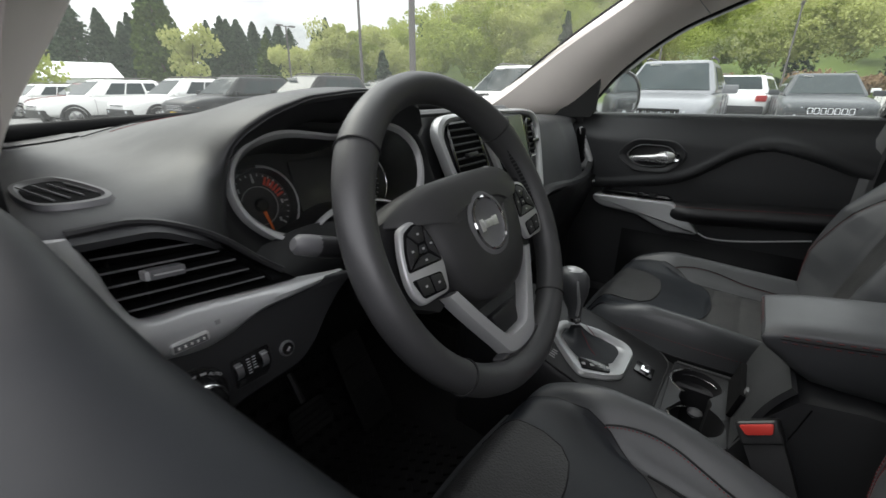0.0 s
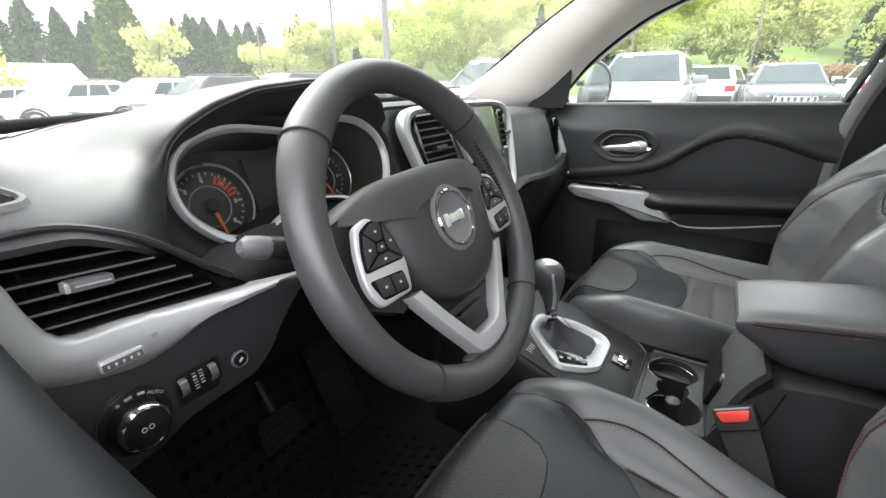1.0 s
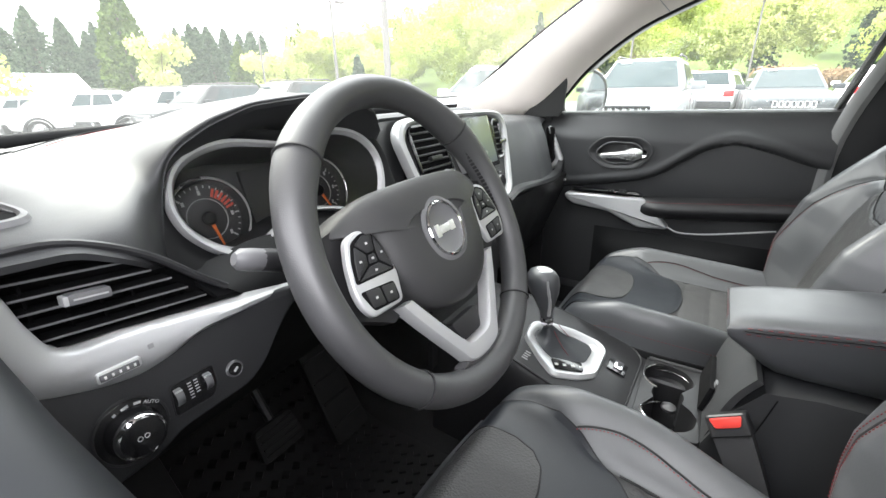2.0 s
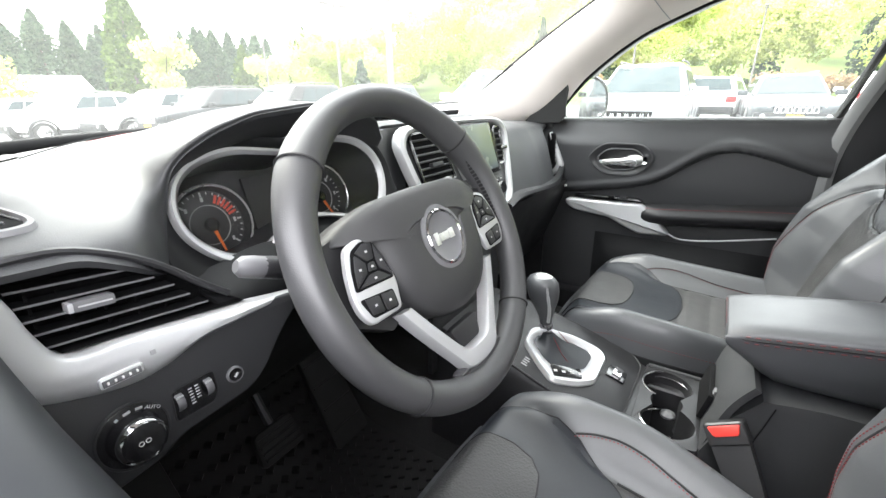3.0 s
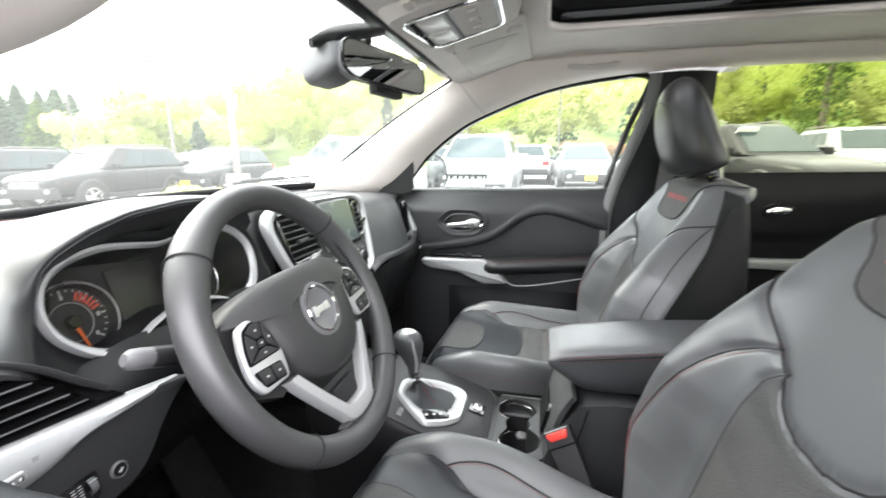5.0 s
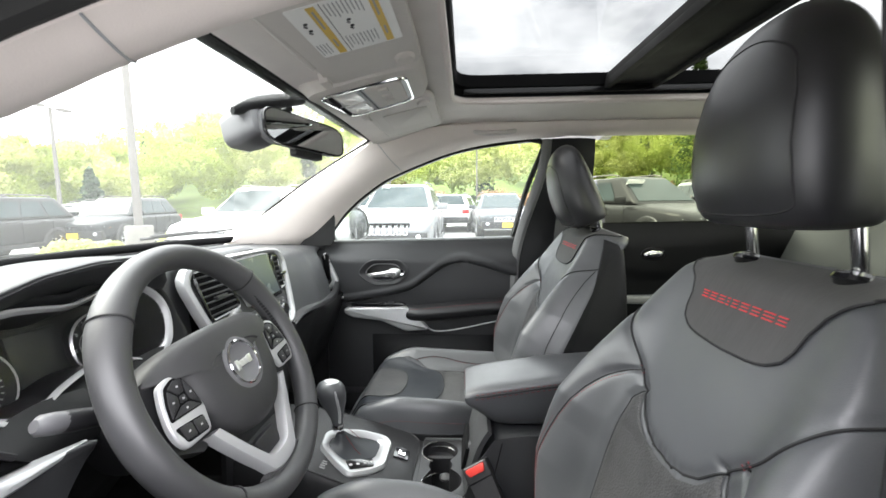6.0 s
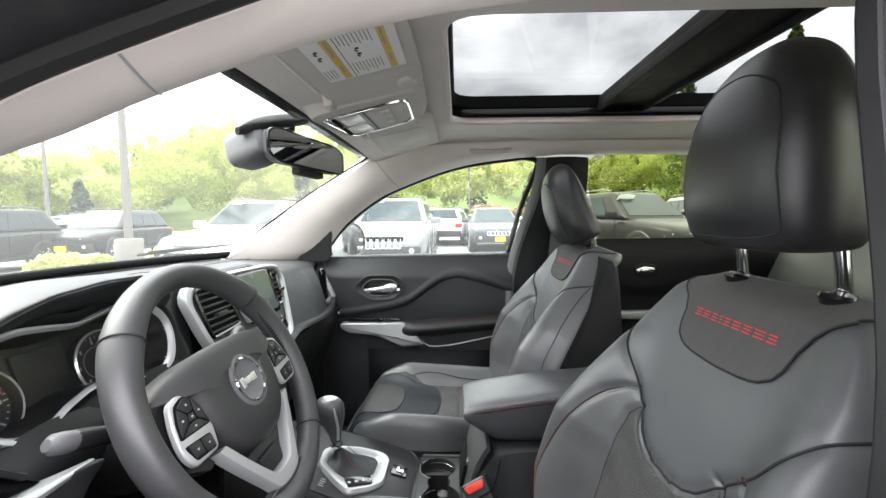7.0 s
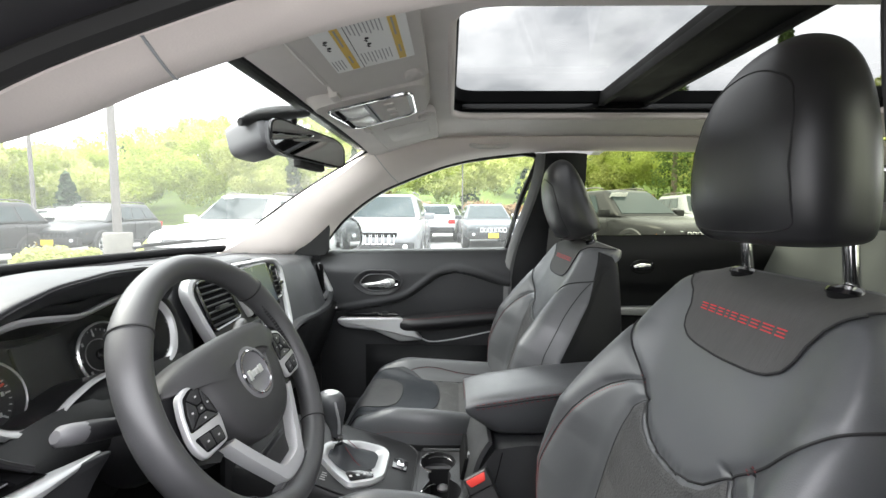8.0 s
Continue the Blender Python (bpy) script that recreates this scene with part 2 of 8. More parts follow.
def tube(points, r, sides=8, closed=False, flat=1.0):
    """A round bar along the points; r may be a list."""
    p = [Vector(q) for q in points]
    rings, up = [], None
    for i, q in enumerate(p):
        a = p[i - 1] if (i or closed) else q
        b = p[(i + 1) % len(p)] if (i + 1 < len(p) or closed) else q
        t = (b - a).normalized()
        if up is None:
            up = t.orthogonal().normalized()
        up = (up - t * up.dot(t)).normalized()
        side = t.cross(up)
        rad = r[i] if isinstance(r, (list, tuple)) else r
        rings.append([q + (up * math.cos(2 * math.pi * k / sides) * flat + side * math.sin(2 * math.pi * k / sides)) * rad for k in range(sides)])
    return loft(rings, True, not closed, closed)


def lathe(profile, sides=24, m=None):
    """A turned solid, or a ring when its profile stays off the axis: (radius, height) about z, placed by m."""
    rings = [[V(r * math.cos(2 * math.pi * k / sides), r * math.sin(2 * math.pi * k / sides), h) for k in range(sides)] for r, h in profile]
    hollow = min(profile[0][0], profile[-1][0]) > 0.002
    bm = loft(rings, True, not hollow, hollow)
    if m is not None:
        bmesh.ops.transform(bm, matrix=m, verts=bm.verts)
    return bm


def prism(outline, depth, m=None, bevel=0.0, seg=2):
    """A plate: the 2D outline from z=0 to z=depth with bevelled front edges, placed by m."""
    n = len(outline)
    lo, hi = [V(p[0], p[1], 0) for p in outline], [V(p[0], p[1], depth) for p in outline]
    rings = [lo]
    if bevel:
        c = sum((Vector((p[0], p[1])) for p in outline), Vector((0, 0))) / n
        nor = []
        for i in range(n):
            a, b = Vector(outline[i - 1][:2]), Vector(outline[(i + 1) % n][:2])
            t = (b - a).normalized()
            nor.append(Vector((t.y, -t.x)))
        area = sum(outline[i - 1][0] * outline[i][1] - outline[i][0] * outline[i - 1][1] for i in range(n))
        sg = -1 if area > 0 else 1
        for j in range(seg + 1):
            f = j / seg * math.pi / 2
            ins, up = bevel * (1 - math.cos(f)), bevel * math.sin(f)
            rings.append([V(p[0] + sg * q.x * ins, p[1] + sg * q.y * ins, depth - bevel + up) for p, q in zip(outline, nor)])
    else:
        rings.append(hi)
    bm = loft(rings)
    if m is not None:
        bmesh.ops.transform(bm, matrix=m, verts=bm.verts)
    return bm


def frame_plate(outer, inner, depth, m=None, n=64, crown=0.0, inner_depth=None):
    """A flat ring between two closed 2D outlines, with depth and a crowned face."""
    o, i = even([V(*p[:2], 0) for p in outer], n), even([V(*p[:2], 0) for p in inner], n)
    k = min(range(n), key=lambda s: sum((o[j] - i[(j + s) % n]).length for j in range(n)))
    i = i[k:] + i[:k]
    di = depth if inner_depth is None else inner_depth
    up = lambda ring, z: [p + V(0, 0, z) for p in ring]
    mid = [a.lerp(b, 0.5) for a, b in zip(o, i)]
    q1, q3 = [a.lerp(b, 0.12) for a, b in zip(o, i)], [a.lerp(b, 0.88) for a, b in zip(o, i)]
    rings = [o, up(o, depth * 0.7), up(q1, depth), up(mid, (depth + di) / 2 + crown), up(q3, di), up(i, di * 0.7), i]
    bm = loft(rings, True, False, True)
    if m is not None:
        bmesh.ops.transform(bm, matrix=m, verts=bm.verts)
    return bm


def box(x0, x1, y0, y1, z0, z1, bevel=0.0, seg=2):
    bm = bmesh.new()
    bmesh.ops.create_cube(bm, size=1, matrix=Matrix.LocRotScale(((x0 + x1) / 2, (y0 + y1) / 2, (z0 + z1) / 2), None, (abs(x1 - x0), abs(y1 - y0), abs(z1 - z0))))
    if bevel:
        bmesh.ops.bevel(bm, geom=bm.edges[:], offset=bevel, segments=seg, profile=0.7, affect="EDGES")
    return bm


def moved(bm, m):
    bmesh.ops.transform(bm, matrix=m, verts=bm.verts)
    return bm


def mirrored(bm):
    """The same shape on the other side of the car."""
    bmesh.ops.transform(bm, matrix=Matrix.Diagonal((-1, 1, 1, 1)), verts=bm.verts)
    bmesh.ops.reverse_faces(bm, faces=bm.faces)
    return bm


def merge(*bms):
    out = bmesh.new()
    for b in bms:
        me = bpy.data.meshes.new("tmp")
        b.to_mesh(me)
        out.from_mesh(me)
        b.free()
        bpy.data.meshes.remove(me)
    return out


def part(name, bm, mat, parent=None, label="", smooth=True, angle=38):
    """Links a bmesh as one mesh object, under a thing or a part when given."""
    me = bpy.data.meshes.new(name)
    bm.to_mesh(me)
    bm.free()
    me.materials.append(mat)
    if smooth:
        me.polygons.foreach_set("use_smooth", [True] * len(me.polygons))
        me.set_sharp_from_angle(angle=radians(angle))
    ob = new(name, me)
    if parent is not None:
        ob.parent = parent
    if label:
        tagged(ob, label)
    return ob


def thing(name, label, category, group="", kind="", at=None):
    ob = new(name)
    ob.empty_display_size = 0.05
    if at is not None:
        ob.matrix_world = at
    return tagged(ob, label, category, group, kind)


def axes(origin, xdir, ydir):
    """A placing matrix whose plane is spanned by two directions."""
    x = Vector(xdir).normalized()
    z = x.cross(Vector(ydir)).normalized()
    y = z.cross(x)
    m = Matrix((x, y, z)).transposed().to_4x4()
    m.translation = Vector(origin)
    return m


def smooth01(t):
    t = max(0.0, min(1.0, t))
    return t * t * (3 - 2 * t)


# ---- shell of the car: pillars, roof, glass, doors ----
WS_EDGE = [(0.63, 0.60, 1.09), (0.61, 0.484, 1.151), (0.60, 0.292, 1.284), (0.590, 0.120, 1.386), (0.56, -0.005, 1.462), (0.555, -0.17, 1.500), (0.555, -0.42, 1.512), (0.555, -0.85, 1.515), (0.555, -1.40, 1.505), (0.55, -2.00, 1.47)]
WIN_EDGE = [(0.725, 0.32, 1.080), (0.715, 0.225, 1.125), (0.702, 0.140, 1.222), (0.678, 0.025, 1.309), (0.664, -0.083, 1.363), (0.644, -0.297, 1.436), (0.637, -0.54, 1.470), (0.636, -0.85, 1.478), (0.640, -1.35, 1.468), (0.65, -2.00, 1.42)]


def pillar_band(side):
    ws_edge = WS_EDGE if side > 0 else [(0.690, 0.62, 1.085), (0.643, 0.510, 1.151)] + WS_EDGE[2:]
    a, b = spline(ws_edge, 46), spline(WIN_EDGE, 46)
    rings = []
    for p, q in zip(a, b):
        row = []
        for j in range(9):
            f = j / 8
            c = p.lerp(q, f)
            bulge = math.sin(math.pi * f) * 0.022
            row.append(c + (V(-0.8, -0.25, -0.55) * bulge if side > 0 else V(-0.60, -0.10, -0.80) * bulge * 2.6 * smooth01((c.z - 1.24) / 0.14)))
        for j in range(9):
            f = 1 - j / 8
            row.append(p.lerp(q, f) + V(0.035, 0.02, 0.03) * (1 - 0.4 * abs(f - 0.5)))
        rings.append([V(v.x * side, v.y, v.z) for v in row])
    return loft(rings)


for side, word in ((1, "east"), (-1, "west")):
    trim = part("trim_pillar_" + word, pillar_band(side), PILLAR)
    tagged(trim, "light grey plastic windshield pillar and roof rail trim", "pillar trim", kind="structure")
    # the joint between pillar cover and roof lining
    a, b = Vector(spline(WS_EDGE, 46)[20]), Vector(spline(WIN_EDGE, 46)[20])
    cut = [a.lerp(b, j / 10) + (V(-0.8, -0.25, -0.55) if side > 0 else V(-1.56, -0.26, -2.08)) * (math.sin(math.pi * j / 10) * 0.022) for j in range(11)]
    part("joint", tube([V(p.x * side, p.y, p.z) for p in cut], 0.0012, 6), GREYCARD, trim)

# roof lining with the roof opening
HOLE = rounded([(-0.345, -0.278), (0.345, -0.278), (0.345, -1.48), (-0.345, -1.48)], 0.07, 6)


def lining_z(x, y):
    side = abs(x) / 0.57
    front = smooth01((y + 0.28) / 0.30)
    return 1.540 - 0.022 * side ** 3 - 0.070 * front


outer = [(-0.57, 0.0), (-0.3, 0.010), (0.0, 0.015), (0.3, 0.010), (0.57, 0.0), (0.572, -0.6), (0.57, -1.9), (-0.57, -1.9), (-0.572, -0.6)]
lin_o, lin_i = even([V(*p, 0) for p in outer], 120), even([V(*p, 0) for p in HOLE], 120)
shift = min(range(120), key=lambda s: sum((lin_o[j] - lin_i[(j + s) % 120]).length for j in range(120)))
lin_i = lin_i[shift:] + lin_i[:shift]
rings = []
for f in (0, 0.2, 0.4, 0.6, 0.8, 0.9, 1.0):
    rings.append([V(c.x, c.y, lining_z(c.x, c.y) - (0.007 * math.sin(math.pi * (f - 0.8) / 0.4) if f > 0.8 else 0)) for c in (o.lerp(i, f) for o, i in zip(lin_o, lin_i))])
rings.append([p + V(0, 0, 0.02) for p in rings[-1]])
rings.append([p + V(0, 0, 0.04) for p in rings[0]])
ceiling = part("ceiling", loft(rings, True, False, True), HEADLINER)
tagged(ceiling, "light grey fabric roof lining with a wide roof opening", "headliner", kind="structure")
lip = [V(p[0] * 1.0, p[1], 1.537) for p in HOLE]
part("trim_roof_opening", tube(lip, 0.008, 8, True), PILLAR, ceiling)

# panoramic roof: black well, cross bar and two panes
sunroof = thing("sunroof", "closed two-pane glass sunroof in a black frame", "sunroof")
wo, wi = [V(p[0], p[1], 1.550) for p in HOLE], [V(p[0] * 0.985, p[1] * 0.99 - 0.008, 1.568) for p in HOLE]
w2 = [V(p[0] * 0.93, p[1] * 0.97 - 0.02, 1.572) for p in HOLE]
w3 = [V(p[0] * 0.915, p[1] * 0.965 - 0.024, 1.603) for p in HOLE]
w4 = [V(p[0] * 1.05, p[1] * 1.0, 1.605) for p in HOLE]
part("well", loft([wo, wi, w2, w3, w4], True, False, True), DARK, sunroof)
part("cross_bar", box(-0.345, 0.345, -0.85, -0.705, 1.573, 1.600, 0.008), RUBBER, sunroof)
for y0, y1 in ((-0.722, -0.704), (-0.85, -0.835)):
    part("bar_lip", box(-0.345, 0.345, y0, y1, 1.562, 1.583, 0.005), RUBBER, sunroof)
for r in (0.326, 0.335):
    part("slide_rail", box(r - 0.003, r + 0.003, -1.42, -0.31, 1.554 + (r - 0.326) * 0.4, 1.568, 0.001), GLOSSY, sunroof)
for y0, y1 in ((-0.75, -0.26), (-1.49, -0.82)):
    pane = part("pane", prism(rounded([(-0.36, y0), (0.36, y0), (0.36, y1), (-0.36, y1)], 0.05), 0.004, pose(0, 0, 1.604)), ROOFGLASS, sunroof)

# outer roof skin, drawn round the glass
roof_o = rounded([(-0.66, 0.05), (0.66, 0.05), (0.67, -2.1), (-0.67, -2.1)], 0.12, 6)
ro, ri = even([V(*p, 0) for p in roof_o], 100), even([V(p[0] * 1.03, p[1], 0) for p in HOLE], 100)
shift = min(range(100), key=lambda s: sum((ro[j] - ri[(j + s) % 100]).length for j in range(100)))
ri = ri[shift:] + ri[:shift]
rings = [[V(c.x, c.y, 1.612 - 0.060 * (1 - f) ** 2 - 0.07 * smooth01((c.y + 0.28) / 0.35)) for c in (o.lerp(i, f) for o, i in zip(ro, ri))] for f in (0, 0.15, 0.4, 0.7, 1)]
rings.append([p - V(0, 0, 0.012) for p in rings[-1]])
rings.append([p - V(0, 0, 0.012) for p in rings[0]])
tagged(part("roof_skin", loft(rings, True, False, True), BODYDARK), "dark painted steel roof skin of the vehicle", "roof", kind="structure")

# windshield, bowed forward in the middle


def ws_point(u, v):
    x = (u * 2 - 1) * (0.660 - 0.085 * v)
    bow = 1 - (x / 0.660) ** 2
    y = 0.60 * (1 - v) + 0.005 * v + bow * (0.21 * (1 - v) + 0.014 * v)
    z = 1.100 * (1 - v) + 1.474 * v + bow * 0.010 * v + 0.012 * math.sin(math.pi * v)
    return V(x, y, z)


ws = part("window_1", surface(ws_point, 32, 14, 0.004), WSGLASS)
tagged(ws, "clear sloping windshield with black borders", "windshield", kind="structure")
base_line = [ws_point(i / 40, 0.045) + V(0, -0.012, -0.004) for i in range(41)]
part("frit", tube(base_line, 0.013, 10), DARK, ws, "black border band")
for s in (0.004, 0.996):
    part("seal", tube([ws_point(s, j / 24) + V(0, -0.006, -0.002) for j in range(25)], 0.0035, 6), RUBBER, ws)
part("seal", tube([ws_point(i / 40, 0.985) + V(0, -0.004, -0.004) for i in range(41)], 0.006, 6), RUBBER, ws)

# wipers lying on the glass outside
for x0, x1, low in ((0.34, 0.60, 0.055),):
    wiper = thing("wiper", "black wiper arm and blade resting on the windshield", "wiper", "wipers")
    a = [ws_point(0.5 + (x0 + (x1 - x0) * j / 12) / 1.22, low + 0.035 * (j / 12)) + V(0, 0.012, 0.016) for j in range(13)]
    part("blade", tube(a, 0.005, 6), HARD, wiper)
    part("arm", tube([p + V(-0.02, 0.006, 0.005) for p in a[2:9]], 0.004, 6), HARD, wiper)


# a door, drawn for the passenger side; side -1 mirrors it
def door_x(y, z):
    """The inner face of the door trim."""
    x = 0.738 - 0.038 * smooth01((1.106 - z) / 0.085)
    x += 0.008 * smooth01((0.93 - z) / 0.1)
    return x


def swoop(y):
    """Height of the crease that parts the upper and the lower door trim."""
    pts = [(-0.6, 0.95), (-0.42, 0.978), (-0.30, 1.018), (-0.217, 1.037), (-0.15, 1.020), (-0.10, 0.985), (-0.026, 0.928), (0.05, 0.905), (0.20, 0.878), (0.34, 0.862), (0.6, 0.85)]
    total = 0.0
    for k in range(-4, 5):
        t = min(0.599, max(-0.599, y + 0.007 * k))
        for (a, b), (c, d) in zip(pts, pts[1:]):
            if t < c:
                total += b + (d - b) * (t - a) / (c - a)
                break
    return total / 9


def door_inner(u, v, top=1.106):
    y = 0.36 - 0.79 * u
    z = top + 0.016 * (u - 0.35) - (top - 0.446) * v
    x = door_x(y, z)
    d = swoop(y) - z
    x += 0.016 * smooth01((d + 0.002) / 0.008) - 0.005 * math.exp(-((d + 0.012) / 0.010) ** 2)
    # hollow round the handle
    h = ((y - 0.088) / 0.092) ** 2 + ((z - 0.987) / 0.043) ** 2
    x += 0.022 * smooth01((1.0 - h) / 0.5)
    return V(x, y, z)


def build_door(side, word, name):
    flip = (lambda bm: bm) if side > 0 else mirrored
    door = thing(name, "closed black front door with silver pull trim and open window" if side < 0 else "closed black front door with silver pull trim and chrome handle", "door", kind="structure", at=pose(0 if side > 0 else -0.027, -0.082, -0.008 if side > 0 else -0.020))
    part("door_panel", flip(surface(lambda u, v: door_inner(u, v, 1.106 if side > 0 else 1.062), 130, 150, 0.006)), DOORSKIN, door)
    # top of the door, with the glass slot and outer skin
    prof = [(0.800, 1.050), (0.806, 1.058), (0.820, 1.055), (0.845, 0.99), (0.875, 0.88), (0.88, 0.60), (0.84, 0.42), (0.76, 0.44), (0.775, 0.75), (0.790, 1.00)]
    rings = [[V(x, y, z + dz) for x, z in prof] for y, dz in ((0.40, -0.008), (0.2, -0.004), (-0.1, 0.002), (-0.44, 0.010))]
    if side < 0:
        cover = spline([V(0.701, 0, 1.030), V(0.701, 0, 1.079), V(0.708, 0, 1.101), V(0.724, 0, 1.110), V(0.754, 0, 1.109), V(0.778, 0, 1.101), V(0.806, 0, 1.080), V(0.830, 0, 1.040), V(0.850, 0, 0.960), V(0.858, 0, 0.70), V(0.83, 0, 0.45), V(0.75, 0, 0.46), V(0.725, 0, 0.90)], 52, True)
        rings = [[p + V(0, y, -0.020 * y + 0.030 * smooth01(y / 0.22)) for p in cover] for y in (0.40, 0.34, 0.28, 0.22, 0.17, 0.12, 0.07, 0.02, -0.05, -0.15, -0.30, -0.44)]
    part("outer_shell", flip(loft(rings)), SILLVINYL if side < 0 else BODYDARK, door)
    if side > 0:
        slot = [(0.748, 1.108), (0.760, 1.102), (0.766, 1.086), (0.780, 1.072), (0.800, 1.062), (0.803, 1.045), (0.770, 1.03), (0.748, 1.05)]
        part("window_slot", flip(loft([[V(x, y, z + dz) for x, z in slot] for y, dz in ((0.40, -0.010), (0.2, -0.006), (-0.1, 0.000), (-0.44, 0.008))])), SILLVINYL, door)
        part("top_roll", flip(tube([V(0.748, y, 1.104 - 0.020 * y) for y in (0.34, 0.1, -0.15, -0.43)], 0.011, 10)), SOFT, door)
    # handle cup
    hz = [(0.194, 0.984), (0.142, 1.036), (0.021, 1.036), (-0.017, 0.997), (0.026, 0.942), (0.132, 0.937)]
    o = rounded([(p[0], p[1]) for p in hz], 0.03, 5)
    c = V(0.088, 0.988, 0)
    inner = [(c.x + (p.x - c.x) * 0.74, c.y + (p.y - c.y) * 0.70) for p in o]
    inset = 0.0 if side > 0 else 0.014
    m = axes((0.6985 + inset, 0, 0), (0, 1, 0), (0, 0, 1)) @ Matrix.Diagonal((1, 1, -1, 1))
    cup = part("handle_surround", flip(moved(frame_plate(o, inner, 0.010, None, 72, 0.002, 0.004), m)), HARD, door)
    part("rim", flip(tube([V(0.6895 + inset, a, b) for a, b in [(t.x, t.y) for t in o]], 0.0028, 6, True)), SOFT, cup)
    ring2 = [(c.x + (p.x - c.x) * 0.70, c.y + (p.y - c.y) * 0.64) for p in o]
    part("chrome_ring", flip(moved(frame_plate(inner, ring2, 0.011, None, 72, 0.001), m)), GREYSLAT, cup)
    part("cup", flip(moved(prism(ring2, 0.001, None), axes((0.7165, 0, 0), (0, 1, 0), (0, 0, 1)) @ Matrix.Diagonal((1, 1, -1, 1)))), HARD, cup)
    lever = spline([V(0.700, 0.150, 0.974), V(0.690, 0.105, 0.979), V(0.687, 0.06, 0.984), V(0.687, 0.018, 0.989)], 14)
    lever = [v + V(inset, 0, 0) for v in lever]
    handle = part("handle", flip(tube(lever, [0.006, 0.009, 0.0105, 0.0115, 0.012, 0.0125, 0.013, 0.0145, 0.017, 0.020, 0.0215, 0.0215, 0.018, 0.012], 14, flat=0.78)), BRIGHT, door, "chrome inside door handle")
    part("lock", flip(moved(lathe([(0.002, 0), (0.013, 0.001), (0.014, 0.010), (0.012, 0.015), (0.010, 0.0135), (0.001, 0.0135)], 20), axes((0.694 + inset, 0.016, 0.990), (0, 1, 0), (0, 0, 1)) @ Matrix.Diagonal((1, 1, -1, 1)))), CHROME, handle)
    # armrest with padded top, silver pull and thin bright line below
    def arm(u, v):
        y = 0.00 - 0.40 * u
        a = v * math.pi
        out = 0.036 * (0.35 + 0.65 * smooth01(u * 5 + 0.4))
        base = 0.785 + 0.025 * u
        return V(0.705 - out * math.sin(a) ** 0.7, y, base + 0.033 - 0.070 * (v - 0.5) + 0.012 * smooth01(u))
    part("armrest", flip(surface(arm, 30, 20)), HARD, door)
    st = [arm(i / 30, 0.20) + V(-0.0015, 0, 0.0015) for i in range(31)]
    part("stitching", flip(tube(st, 0.0006, 5)), REDTHREAD, door, "red stitching")
    pull = rounded([(0.250, 0.838), (0.238, 0.846), (0.0, 0.851), (-0.02, 0.838), (-0.085, 0.765), (-0.08, 0.758), (0.003, 0.752), (0.06, 0.776), (0.10, 0.795), (0.215, 0.806), (0.243, 0.822)], 0.012, 3)
    part("pull_trim", flip(moved(prism([(p.x, p.y) for p in pull], 0.030, None, 0.009, 3), axes((0.715, 0, 0), (0, 1, 0), (0, 0, 1)) @ Matrix.Diagonal((1, 1, -1, 1)))), SILVER, door, "satin silver door pull trim")
    part("switch_plate", flip(moved(prism([(p.x, p.y) for p in rounded([(0.215, 0.851), (0.22, 0.862), (0.02, 0.866), (0.0, 0.856)], 0.004)], 0.022, None, 0.003), axes((0.715, 0, 0), (0, 1, 0), (0, 0, 1)) @ Matrix.Diagonal((1, 1, -1, 1)))), GLOSSY, door)
    for y in (0.06, 0.095):
        part("window_switch", flip(box(0.682, 0.70, y - 0.012, y + 0.012, 0.858, 0.870, 0.003)), CHROME if y > 0.08 else HARD, door)
    low = [V(0.690, y, z) for y, z in spline([V(-0.085, 0.766, 0), V(-0.12, 0.754, 0), V(-0.2, 0.762, 0), V(-0.355, 0.796, 0)], 24) and [(p.x, p.y) for p in spline([V(-0.085, 0.766, 0), V(-0.12, 0.754, 0), V(-0.2, 0.762, 0), V(-0.355, 0.796, 0)], 24)]]
    part("bright_line", flip(tube(low, 0.0028, 6)), SILVER, door)
    # map pocket bulge
    def pocket(u, v):
        y, z = 0.14 - 0.52 * u, 0.735 - 0.26 * v
        return V(0.708 - 0.025 * math.sin(math.pi * min(1, u * 1.1)) ** 0.4 * smooth01(v * 3), y, z)
    part("pocket", flip(surface(pocket, 20, 12)), BLACKVINYL, door)
    return door


build_door(1, "east", "door_1")
build_door(-1, "west", "door_2")
win_e = spline([V(*p) for p in WIN_EDGE[1:7]], 24)


def side_glass(points, x_of, name, label, mat):
    bm = mesh_bm(points, [tuple(range(len(points)))])
    bmesh.ops.solidify(bm, geom=bm.faces[:], thickness=0.004)
    ob = part(name, bm, mat, None, "", False)
    return tagged(ob, label, "window", kind="structure")


glass_e = [p + V(0.030, 0, 0.006) for p in win_e] + [V(0.675, -0.605, 1.44), V(0.735, -0.49, 1.10), V(0.735, 0.22, 1.08)]
side_glass(glass_e, None, "window_2", "clear closed front passenger side window", GLASS)
glass_r = [V(0.668, -0.77, 1.44), V(0.660, -0.82, 1.49), V(0.665, -1.40, 1.48), V(0.68, -1.60, 1.39), V(0.735, -1.62, 1.14), V(0.735, -0.86, 1.13)]
side_glass(glass_r, None, "window_3", "tinted rear passenger door window", TINTED)
glass_l = [V(-p.x, p.y, p.z) for p in glass_r]
side_glass(glass_l, None, "window_4", "tinted rear door window behind the driver", TINTED)

